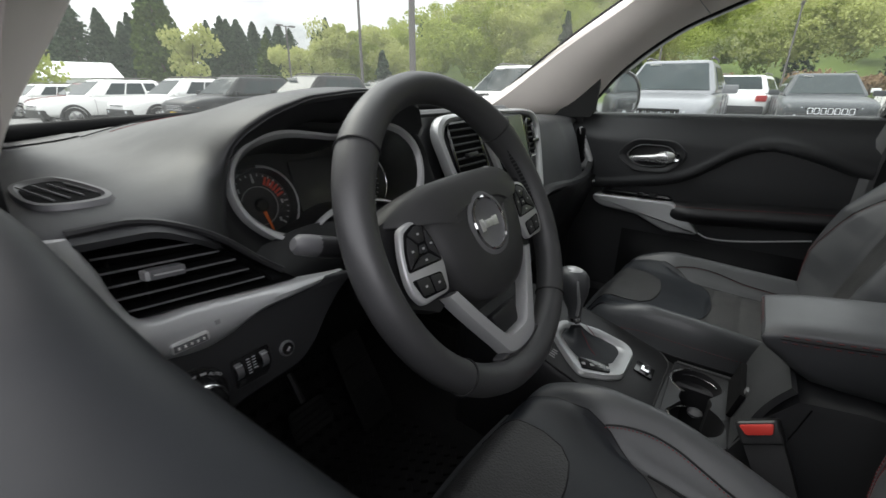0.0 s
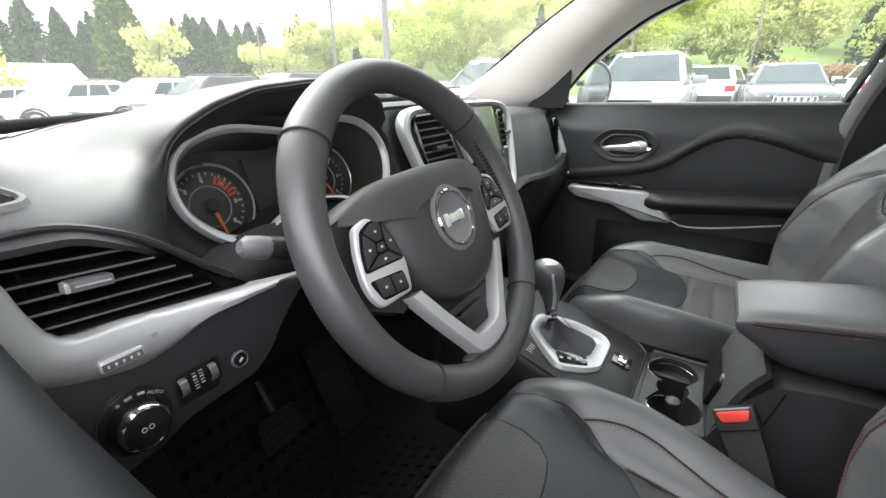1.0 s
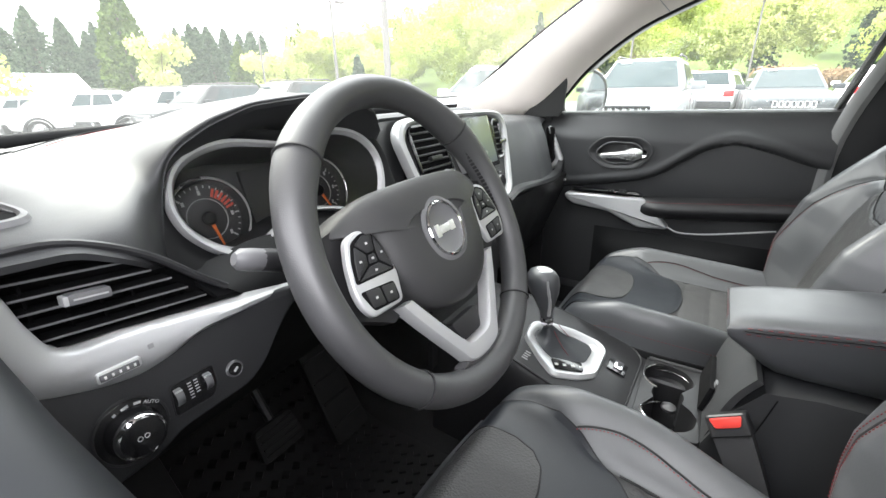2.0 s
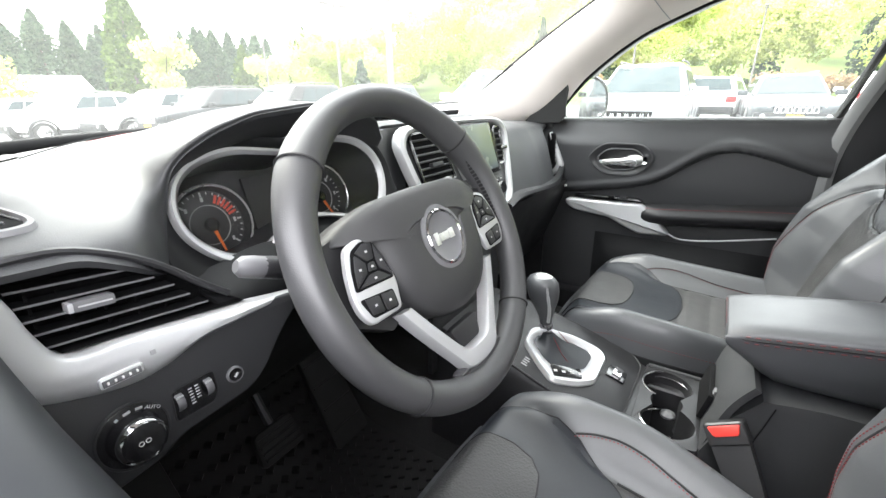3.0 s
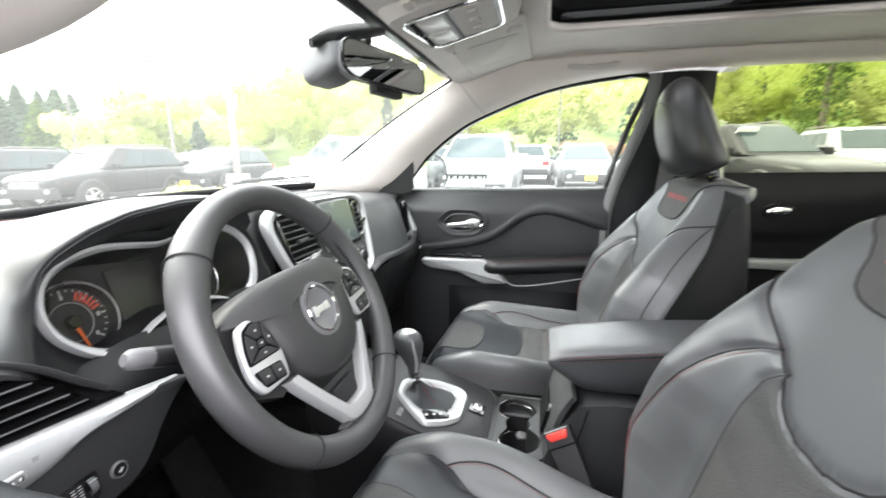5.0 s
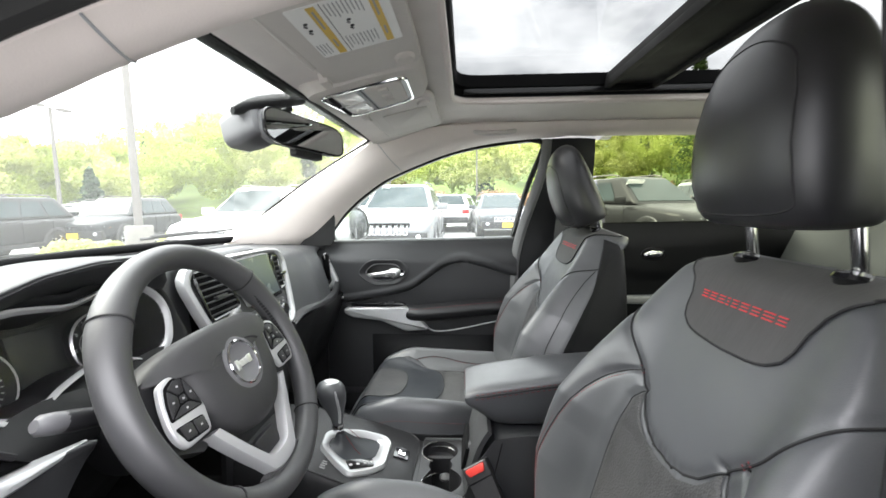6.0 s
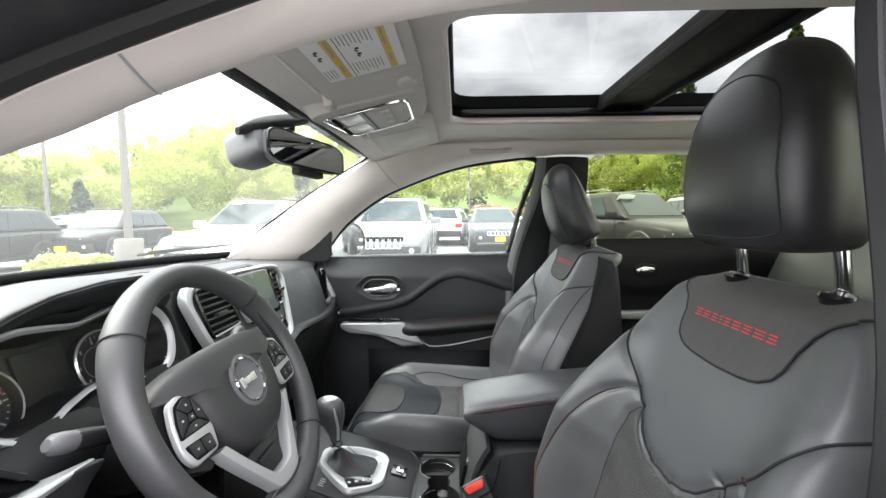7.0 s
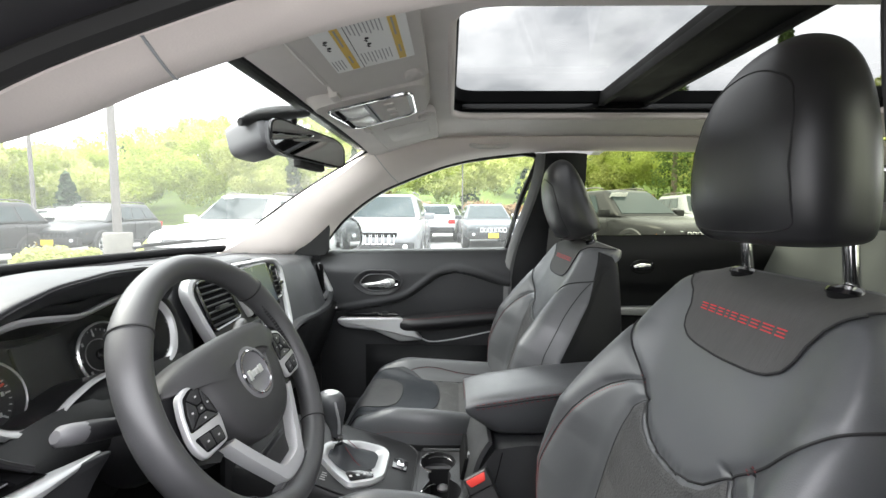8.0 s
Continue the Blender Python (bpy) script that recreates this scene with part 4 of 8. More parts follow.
tp = part("dimmer_panel", prism([(p.x, p.y) for p in thumb], 0.003, LP, 0.0015), GLOSSY, dash, "gloss black dimmer panel")
part("panel_rim", tube([LP @ V(p.x, p.y, 0.002) for p in thumb], 0.0009, 6, True), HARD, tp)
for x in (-0.6322, -0.6072):
    roller = part("thumb_wheel", moved(lathe([(0.0085, -0.0032), (0.0090, -0.0020), (0.0090, 0.0020), (0.0085, 0.0032)], 28), LP @ pose(x, -0.0630, -0.0010, 0, 90, 0)), GREYSLAT, tp, "ridged grey thumb wheel")
    # silver sliver stands in for the highlight on the roller
    part("wheel_glint", moved(box(-0.0030, 0.0030, -0.0008, 0.0008, 0.0060, 0.0068, 0.0003), LP @ pose(x, -0.0570, 0)), SILVER, roller)
for x, n in ((-0.6220, 6), (-0.6165, 5)):
    for k in range(n):
        part("tick", moved(box(-0.0016, 0.0016, -0.0005, 0.0005, 0.0031, 0.0035), LP @ pose(x, -0.0560 - 0.0028 * k, 0)), WHITEPRINT, tp)
bt = part("release_button", lathe([(0.0080, 0), (0.0080, 0.003), (0.0070, 0.0042), (0.0062, 0.0030), (0.001, 0.0034)], 28, LP @ pose(-0.5815, -0.0665, 0)), GREYSLAT, dash, "round grey-rimmed button")
part("cap", lathe([(0.0063, 0.002), (0.0060, 0.0040), (0.001, 0.0044)], 20, LP @ pose(-0.5815, -0.0665, 0)), GLOSSY, bt)
part("icon", moved(box(-0.0024, 0.0024, -0.0011, 0.0011, 0.0044, 0.0048), LP @ pose(-0.5815, -0.0665, 0, 0, 0, 35)), WHITEPRINT, bt)


def words(text, size, m, depth=0.0003):
    """Raised lettering from the built-in font, as a mesh."""
    cu = bpy.data.curves.new("lettering", "FONT")
    cu.body, cu.size, cu.extrude, cu.align_x, cu.align_y, cu.resolution_u = text, size, depth, "CENTER", "CENTER", 2
    ob = bpy.data.objects.new("lettering", cu)
    scene.collection.objects.link(ob)
    me = bpy.data.meshes.new_from_object(ob.evaluated_get(bpy.context.evaluated_depsgraph_get()))
    bm = bmesh.new()
    bm.from_mesh(me)
    bpy.data.objects.remove(ob)
    bpy.data.curves.remove(cu)
    bpy.data.meshes.remove(me)
    return moved(bm, m)


part("lettering", words("AUTO", 0.0042, LP @ pose(-0.6515, -0.0535, 0.0043, 0, 0, -32)), WHITEPRINT, sw, "", False)

# instrument cluster
CL = axes((0, 0.198, 1.07), (1, 0, 0), (0, 0.30, 1))
gog = [(-0.562, 0.015), (-0.550, 0.038), (-0.525, 0.054), (-0.485, 0.061), (-0.445, 0.056), (-0.405, 0.050), (-0.365, 0.056), (-0.325, 0.061), (-0.285, 0.052), (-0.258, 0.030), (-0.248, 0.0), (-0.256, -0.035), (-0.275, -0.058), (-0.315, -0.066), (-0.350, -0.052), (-0.405, -0.040), (-0.455, -0.050), (-0.490, -0.064), (-0.525, -0.060), (-0.552, -0.035), (-0.563, -0.010)]
gout = spline([V(a, b, 0) for a, b in gog], 90, True)
gc = V(-0.405, 0, 0)
gin = [V(gc.x + (p.x - gc.x) * 0.940, p.y * 0.855, 0) for p in gout]
cluster = part("instrument_bezel", frame_plate([(p.x, p.y) for p in gout], [(p.x, p.y) for p in gin], 0.014, CL, 90, 0.002, 0.008), SILVER, dash, "satin silver instrument bezel")
g3 = [CL @ V(p.x, p.y, 0.007) for p in gin]
g4 = [CL @ V(gc.x + (p.x - gc.x) * 0.95, p.y * 0.9, -0.062) for p in gin]
part("cowl", loft([g3, g4], True, False), HARD, cluster)
part("dial_plate", loft([[p for p in g4], [p + V(0, 0.004, 0) for p in g4]]), FACE, cluster)
# dark funnel between the hood's lip and the bezel
fu = []
for i in range(49):
    f = i / 48
    x = -0.562 + 0.326 * f
    lipz = pad_row(x)
    fu.append((V(x, lipz[5] + 0.002, lipz[6] - 0.002), V(-0.555 + 0.30 * f, 0.218, 1.070 + 0.064 * math.sin(math.pi * f) ** 0.35)))
part("hood_lining", loft([[a for a, b in fu], [a.lerp(b, 0.5) - V(0, 0, 0.003) for a, b in fu], [b for a, b in fu]], False, False), SOFT, dash)
# rounded funnel round the bezel, near-black so its colour carries the shade there
fun = []
for k, q in enumerate(gout):
    a, b = gout[k - 1], gout[(k + 1) % len(gout)]
    t = (b - a).normalized()
    nrm = V(t.y, -t.x, 0)
    if nrm.dot(q - V(max(-0.49, min(-0.32, q.x)), 0, 0)) < 0:
        nrm = -nrm
    low = smooth01((-q.y - 0.005) / 0.035)
    fwd = 0.009 + 0.004 * low
    fun.append([CL @ (q + nrm * (0.014 + 0.012 * low) * f) + V(0, -0.002 - fwd * math.sin(f * math.pi / 2), 0) for f in (-0.08, 0.0, 0.12, 0.28, 0.5, 0.75, 1.0, 1.2)])
part("cluster_shroud", loft(fun, False, False, True), BLACKVINYL, dash)
# cheek below the bezel, the shade under it put into its near-black colour
def cheek(u, v):
    x = -0.575 + 0.345 * u
    top = V(x, 0.172, 1.02 - 0.005 * math.cos(4 * math.pi * u))
    low = V(x + 0.01, 0.128 + 0.04 * u, 0.992 - 0.028 * smooth01(u * 3))
    return top.lerp(low, v) + V(0, -0.010, 0) * math.sin(math.pi * v)
part("cluster_cheek", surface(cheek, 30, 10, 0.005), BLACKVINYL, dash)
for gx, red in ((-0.492, True), (-0.322, False)):
    G = CL @ pose(gx - 0.006, -0.016, -0.058) @ Matrix.Diagonal((1.04, 1.04, 1, 1))
    gauge = part("gauge", lathe([(0.046, 0), (0.046, 0.010), (0.0445, 0.014), (0.0425, 0.014), (0.041, 0.006), (0.040, 0.002), (0.001, 0.0015)], 48, G), FACE, cluster, "round black gauge")
    part("gauge_ring", lathe([(0.0455, 0.010), (0.0465, 0.0135), (0.0445, 0.0155), (0.0430, 0.0135), (0.0430, 0.010)], 48, G), BRIGHT, gauge)
    part("inner_ring", lathe([(0.0235, 0.0018), (0.0235, 0.0028), (0.0225, 0.0028), (0.0225, 0.0018)], 40, G), GREYPRINT, gauge)
    for k in range(25):
        a = radians(225 - k * 11.25)
        w = 0.0006 if k % 4 else 0.0010
        ln = 0.003 if k % 4 else 0.0055
        part("tick", moved(box(-w, w, -ln, 0, 0.0016, 0.0024), G @ pose(0.0385 * math.cos(a), 0.0385 * math.sin(a), 0, 0, 0, math.degrees(a) - 90)), WHITEPRINT, gauge)
    for k in range(7):
        a = radians(225 - k * 45)
        part("numeral", moved(box(-0.0016, 0.0016, -0.0026, 0.0026, 0.0016, 0.0024, 0.0003), G @ pose(0.030 * math.cos(a), 0.030 * math.sin(a), 0)), WHITEPRINT, gauge)
    if red:
        for k in range(6):
            a = radians(62 - k * 9)
            part("red_bar", moved(box(-0.0014, 0.0014, -0.010, 0, 0.0022, 0.003), G @ pose(0.036 * math.cos(a), 0.036 * math.sin(a), 0, 0, 0, math.degrees(a) - 90)), REDPRINT, gauge)
    part("needle", moved(loft([[V(-0.0022, 0, 0.005), V(0.0022, 0, 0.005), V(0.0022, 0, 0.0065), V(-0.0022, 0, 0.0065)], [V(-0.001, 0.034, 0.005), V(0.001, 0.034, 0.005), V(0.001, 0.034, 0.006), V(-0.001, 0.034, 0.006)]]), G @ pose(0, 0, 0, 0, 0, 190 if red else 205)), ORANGE, gauge, "orange needle")
    part("needle_cap", lathe([(0.008, 0.003), (0.008, 0.007), (0.006, 0.009), (0.001, 0.009)], 20, G), GLOSSY, gauge)
part("display", moved(box(-0.035, 0.035, -0.042, 0.034, 0, 0.006, 0.003), CL @ pose(-0.407, -0.002, -0.061)), FACE, cluster, "dark display between the gauges")
lens = part("cluster_lens", loft([[CL @ V(p.x, p.y, 0.004) for p in gin], [CL @ V(p.x, p.y, 0.0055) for p in gin]]), LENSGLASS, cluster)
lens.visible_shadow = False

part("stack_bridge", surface(lambda u, v: V(-0.243 + 0.098 * u, 0.214 + 0.022 * smooth01(u * 1.3) - 0.02 * v, 1.128 - 0.20 * v), 10, 10, 0.004), SOFT, dash)
# centre stack: silver frame, vents and touch screen
CS = axes((0, 0.212, 1.08), (1, 0, 0), (0, 0.30, 1)) @ pose(0.056, -0.008, 0) @ Matrix.Diagonal((1.15, 1.06, 1, 1))
fo = rounded([(-0.212, 0.030), (-0.190, 0.054), (-0.06, 0.060), (0.10, 0.056), (0.150, 0.048), (0.168, 0.020), (0.150, -0.06), (0.128, -0.135), (0.06, -0.15), (-0.10, -0.15), (-0.165, -0.13), (-0.196, -0.04)], 0.022, 4)
fi = [(-0.02 + (p.x + 0.02) * 0.91, -0.045 + (p.y + 0.045) * 0.88) for p in fo]
stack = part("centre_frame", frame_plate([(p.x, p.y) for p in fo], fi, 0.016, CS, 90, 0.003), SILVER, dash, "satin silver centre frame")
part("stack_panel", prism([(p.x, p.y) for p in [V(a, b, 0) for a, b in fi]], 0.006, CS), HARD, dash)
part("frame_bar", moved(prism([(p.x, p.y) for p in rounded([(-0.082, 0.046), (-0.066, 0.047), (-0.030, -0.06), (-0.044, -0.062)], 0.004)], 0.016, None, 0.004), CS), SILVER, stack)
for sx, lab in ((-1, "v"), (1, "w")):
    mx = -0.130 if sx < 0 else 0.128
    quad = [(-0.044, 0.040), (0.040, 0.042), (0.058, -0.052), (-0.034, -0.056)] if sx < 0 else [(-0.018, 0.034), (0.014, 0.030), (0.004, -0.050), (-0.028, -0.050)]
    q = rounded([(a + mx, b) for a, b in quad], 0.010, 3)
    # near-black plate stands for the shaded depth behind the slats
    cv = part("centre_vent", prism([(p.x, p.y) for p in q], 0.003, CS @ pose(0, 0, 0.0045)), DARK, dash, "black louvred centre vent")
    part("vent_rim", tube([CS @ V(p.x, p.y, 0.009) for p in q], 0.0035, 6, True), GLOSSY, cv)
    for k in range(7):
        b = 0.030 - 0.0125 * k
        xs0 = mx + quad[0][0] + (quad[3][0] - quad[0][0]) * (0.042 - b) / 0.096
        xs1 = mx + quad[1][0] + (quad[2][0] - quad[1][0]) * (0.042 - b) / 0.096
        part("slat", moved(box(xs0 + 0.002, xs1 - 0.002, -0.0016, 0.0016, -0.002, 0.008, 0.001, 1), CS @ pose(0, b, 0.004, 18)), HARD, cv)
    part("tab", moved(box(mx - 0.016, mx + 0.016, -0.004, 0.004, 0.004, 0.017, 0.002), CS @ pose(0.008, -0.018, 0)), GLOSSY if sx > 0 else HARD, cv)
screen = part("touch_screen", moved(prism([(p.x, p.y) for p in rounded([(-0.062, 0.050), (0.094, 0.050), (0.104, -0.066), (-0.030, -0.068)], 0.008)], 0.014, None, 0.003), CS), GLOSSY, dash, "glossy dark touch screen")
part("screen_glass", moved(prism([(p.x, p.y) for p in rounded([(-0.054, 0.042), (0.084, 0.042), (0.092, -0.056), (-0.026, -0.058)], 0.003)], 0.0152, None), CS), SCREEN, screen)
panel_c = part("climate_panel", moved(prism([(p.x, p.y) for p in rounded([(-0.085, -0.075), (0.105, -0.073), (0.098, -0.135), (0.05, -0.142), (-0.07, -0.142)], 0.01)], 0.012, None, 0.003), CS), HARD, dash)
for k, (a, b) in enumerate(((-0.04, -0.102), (0.015, -0.104), (0.068, -0.100))):
    kk = part("control_knob", lathe([(0.018, 0), (0.018, 0.004), (0.0145, 0.006), (0.0135, 0.018), (0.012, 0.020), (0.001, 0.020)], 28, CS @ pose(a, b, 0.010)), GLOSSY, panel_c, "round climate control knob")
    part("knob_ring", lathe([(0.0185, 0.002), (0.019, 0.004), (0.0165, 0.006), (0.016, 0.003)], 28, CS @ pose(a, b, 0.010)), CHROME, kk)
for k in range(6):
    part("button", moved(box(-0.009, 0.009, -0.004, 0.004, 0, 0.014, 0.002), CS @ pose(-0.07 + 0.032 * k, -0.082, 0)), HARD, panel_c)
    part("button_mark", moved(box(-0.004, 0.004, -0.001, 0.001, 0.0142, 0.0147), CS @ pose(-0.07 + 0.032 * k, -0.082, 0)), WHITEPRINT, panel_c)
part("stack_base", surface(lambda u, v: V(-0.155 + 0.30 * u, 0.166 + 0.01 * v, 0.935 - 0.30 * v), 8, 8, 0.01), HARD, dash)

# passenger side: swept trim, vent and glovebox
sweep = spline([V(0.20, 0.165, 0.915), V(0.28, 0.168, 0.925), V(0.42, 0.166, 0.915), V(0.56, 0.170, 0.905), V(0.645, 0.180, 0.910), V(0.692, 0.186, 0.938)], 40)
rings = []
for i, p in enumerate(sweep):
    f = i / 39
    h = 0.010 + 0.012 * f
    rings.append([p + V(0, 0.01, h), p + V(0, -0.006, h * 0.6), p + V(0, -0.010, 0), p + V(0, -0.006, -h * 0.6), p + V(0, 0.01, -h)])
part("sweep_trim", loft(rings), HARD, dash)
outer = spline([V(0, *q) for q in ((0.240, 1.056), (0.225, 1.03), (0.210, 1.0), (0.195, 0.967), (0.186, 0.945), (0.192, 0.930), (0.205, 0.920), (0.236, 0.906))], 36)
inner = spline([V(0, *q) for q in ((0.243, 1.050), (0.234, 1.02), (0.225, 0.99), (0.217, 0.965), (0.213, 0.952), (0.215, 0.945), (0.222, 0.935), (0.240, 0.918))], 36)
band = []
for a, b in zip(outer, inner):
    band.append([a.lerp(b, f) + V(0.680 + d, -0.006, 0) for f, d in ((0, 0.02), (0, 0.003), (0.2, -0.002), (0.5, -0.004), (0.8, -0.002), (1, 0.003), (1, 0.02))])
part("passenger_vent_trim", loft(band), SILVER, dash, "satin silver swept vent trim")
pv = part("passenger_vent", moved(prism([(p.x, p.y) for p in rounded([(-0.030, 0.055), (0.022, 0.050), (0.030, -0.045), (-0.022, -0.05)], 0.01)], 0.006, None), axes((0.684, 0.232, 1.000), (0.7, 0.7, 0), (0, 0.1, 1))), DARK, dash, "black louvred passenger vent")
for k in range(6):
    part("slat", moved(box(-0.024, 0.024, -0.0015, 0.0015, 0.003, 0.012, 0.001, 1), axes((0.684, 0.232, 1.000), (0.7, 0.7, 0), (0, 0.1, 1)) @ pose(0, 0.040 - 0.016 * k, 0, 15)), HARD, pv)
part("label_tab", box(0.684, 0.706, 0.166, 0.196, 0.876, 0.883, 0.002), PAPER, dash)
part("glovebox", surface(lambda u, v: V(0.15 + 0.57 * u, 0.205 - 0.02 * u + 0.02 * math.sin(v * 3) + 0.10 * v * v, 0.905 - 0.27 * v), 14, 12, 0.02), HARD, dash)
part("glovebox_gap", tube([V(0.18, 0.204, 0.865), V(0.68, 0.190, 0.860)], 0.002, 6), THREAD, dash)
part("dash_end", merge(*[loft([[V(s * 0.735, 0.12, 1.07), V(s * 0.735, 0.14, 0.86), V(s * 0.735, 0.6, 0.86), V(s * 0.735, 0.72, 1.10)], [V(s * 0.742, 0.13, 1.07), V(s * 0.742, 0.14, 0.86), V(s * 0.742, 0.6, 0.86), V(s * 0.742, 0.72, 1.10)]]) for s in (-1, 1)]), HARD, dash)

# ---- steering wheel and column ----
SW = axes((-0.382, 0.020, 1.019), (1, 0, 0), (0, math.tan(radians(27)), 1)) @ pose(0, 0, 0.016)
wheel = thing("steering_wheel", "black leather steering wheel with silver spokes and thumb buttons", "steering wheel")
RIM = 0.1695
rings = []
for i in range(96):
    a = 2 * math.pi * i / 96
    thick = 0.0172 + 0.0028 * (math.exp(-((math.degrees(a) - 40) / 16) ** 2) + math.exp(-((math.degrees(a) - 140) / 16) ** 2))
    c = V(RIM * math.cos(a), RIM * math.sin(a), 0)
    out = V(math.cos(a), math.sin(a), 0)
    rings.append([SW @ (c + out * math.cos(2 * math.pi * k / 16) * thick + V(0, 0, 1) * math.sin(2 * math.pi * k / 16) * thick * 1.08) for k in range(16)])
rim = part("rim", loft(rings, True, False, True), WHEEL_LEATHER, wheel)
for deg in (140, 40, 229, 311):
    a = radians(deg)
    c, out = V(RIM * math.cos(a), RIM * math.sin(a), 0), V(math.cos(a), math.sin(a), 0)
    th = 0.0178 + (0.0028 if deg in (140, 40) else 0)
    part("rim_seam", tube([SW @ (c + out * math.cos(2 * math.pi * k / 24) * th + V(0, 0, 1) * math.sin(2 * math.pi * k / 24) * th * 1.08) for k in range(24)], 0.0012, 5, True), THREAD, rim)
# stitches along the inner side of the grip
dots = bmesh.new()
for k in range(26):
    a = radians(42 - k * 2.1)
    c = V((RIM - 0.0175) * math.cos(a), (RIM - 0.0175) * math.sin(a), 0.004)
    bmesh.ops.create_cube(dots, size=1, matrix=SW @ Matrix.Translation(c) @ Matrix.LocRotScale(None, Euler((0, 0, a)), (0.0012, 0.004, 0.006)))
part("rim_stitches", dots, THREAD, rim, "", False)
# airbag cover
hub_half = [(0.030, 0.0640), (0.070, 0.0620), (0.102, 0.0550), (0.126, 0.0440), (0.134, 0.0360), (0.126, 0.0325), (0.112, 0.0350), (0.098, 0.0305), (0.0915, 0.0130), (0.088, -0.008), (0.080, -0.033), (0.064, -0.058), (0.036, -0.077)]
hub_o = spline([V(0, 0.0645, 0)] + [V(a, b, 0) for a, b in hub_half] + [V(0, -0.083, 0)] + [V(-a, b, 0) for a, b in reversed(hub_half)], 140, True)
rings = []
for s, h in ((1.0, -0.030), (1.02, -0.008), (1.0, 0.006), (0.96, 0.012), (0.84, 0.018), (0.6, 0.0215), (0.44, 0.022), (0.42, 0.0195), (0.2, 0.0195)):
    rings.append([SW @ V(p.x * s, p.y * s, h - 0.013 * smooth01((abs(p.x * s) - 0.075) / 0.06)) for p in hub_o])
hub = part("airbag_cover", loft(rings), HUBSKIN, wheel)
# wide shoulders that tie the hub to the rim
for s in (-1, 1):
    arm = [V(s * 0.070, 0.048, -0.002), V(s * 0.105, 0.046, -0.004), V(s * 0.150, 0.036, -0.004), V(s * 0.156, 0.0, -0.006), V(s * 0.150, -0.035, -0.008), V(s * 0.10, -0.062, -0.006), V(s * 0.07, -0.05, -0.004)]
    part("spoke", loft([[SW @ (p + V(0, 0, -0.018)) for p in arm], [SW @ p for p in arm]]), HARD, wheel)
    pod_o = rounded([(a * s, b) for a, b in ((0.096, 0.030), (0.112, 0.034), (0.129, 0.029), (0.138, 0.008), (0.143, -0.015), (0.142, -0.030), (0.134, -0.044), (0.092, -0.044), (0.084, -0.016), (0.088, 0.005))], 0.006, 3)
    pod = part("spoke_bezel", prism([(q.x, q.y) for q in pod_o], 0.007, SW @ pose(0, 0, 0.004), 0.003, 3), SILVER, wheel, "satin silver spoke bezel")
    for pad_pts in (((0.097, 0.027), (0.111, 0.030), (0.126, 0.0245), (0.134, 0.008), (0.1385, -0.011), (0.087, -0.0135), (0.0905, 0.010)), ((0.095, -0.0225), (0.1385, -0.018), (0.131, -0.0385), (0.096, -0.041))):
        keypad = part("keypad", prism([(q.x, q.y) for q in rounded([(a * s, b) for a, b in pad_pts], 0.004, 3)], 0.0116, SW, 0.0006, 1), DARK, pod)
        if len(pad_pts) == 7:
            cells = [((0.098, 0.026), (0.110, 0.0285), (0.124, 0.022), (0.113, 0.010), (0.103, 0.010)), ((0.124, 0.022), (0.131, 0.008), (0.136, -0.010), (0.117, 0.000), (0.114, 0.010)), ((0.136, -0.010), (0.088, -0.013), (0.103, -0.001), (0.117, -0.001)), ((0.088, -0.013), (0.091, 0.010), (0.098, 0.026), (0.102, 0.010), (0.102, 0.000)), ((0.104, 0.009), (0.113, 0.009), (0.116, 0.001), (0.104, 0.000))]
        else:
            cells = [((0.096, -0.0235), (0.114, -0.0212), (0.114, -0.0385), (0.098, -0.040)), ((0.115, -0.0210), (0.134, -0.0185), (0.132, -0.036), (0.115, -0.0383))]
        for cell in cells:
            mx, my = sum(a for a, b in cell) / len(cell), sum(b for a, b in cell) / len(cell)
            pts = rounded([(s * (mx + (a - mx) * 0.90), my + (b - my) * 0.90) for a, b in cell], 0.0015, 2)
            part("button", prism([(q.x, q.y) for q in pts], 0.0128, SW, 0.0008, 2), HARD, keypad)
            part("button_mark", moved(box(-0.0014, 0.0014, -0.0010, 0.0010, 0.0128, 0.0131), SW @ pose(s * mx, my, 0)), WHITEPRINT, keypad)
# lower V spoke
vee_o = [(0.0, -0.151), (0.030, -0.146), (0.045, -0.127), (0.074, -0.085), (0.096, -0.050)]
vee_i = [(0.0, -0.127), (0.016, -0.126), (0.028, -0.119), (0.052, -0.088), (0.078, -0.050)]
vo_ = even(spline([V(-a, b, 0) for a, b in reversed(vee_o[1:])] + [V(a, b, 0) for a, b in vee_o], 90), 60, False)
vi_ = even(spline([V(-a, b, 0) for a, b in reversed(vee_i[1:])] + [V(a, b, 0) for a, b in vee_i], 90), 60, False)
part("lower_spoke", loft([[SW @ (a.lerp(b, f) + V(0, 0, d)) for f, d in ((0, -0.008), (0, 0.004), (0.12, 0.008), (0.5, 0.009), (0.88, 0.008), (1, 0.004), (1, -0.008))] for a, b in zip(vo_, vi_)]), SILVER, wheel, "satin silver lower spoke")
part("spoke_web", prism([(p.x, p.y) for p in rounded([(-0.030, -0.10), (0.030, -0.10), (0.020, -0.126), (-0.020, -0.126)], 0.006)], 0.010, SW @ pose(0, 0, -0.012), 0.002), HARD, wheel)
part("rim_foot", prism([(p.x, p.y) for p in rounded([(-0.05, -0.142), (0.05, -0.142), (0.04, -0.165), (-0.04, -0.165)], 0.008)], 0.014, SW @ pose(0, 0, -0.009), 0.005), WHEEL_LEATHER, wheel)
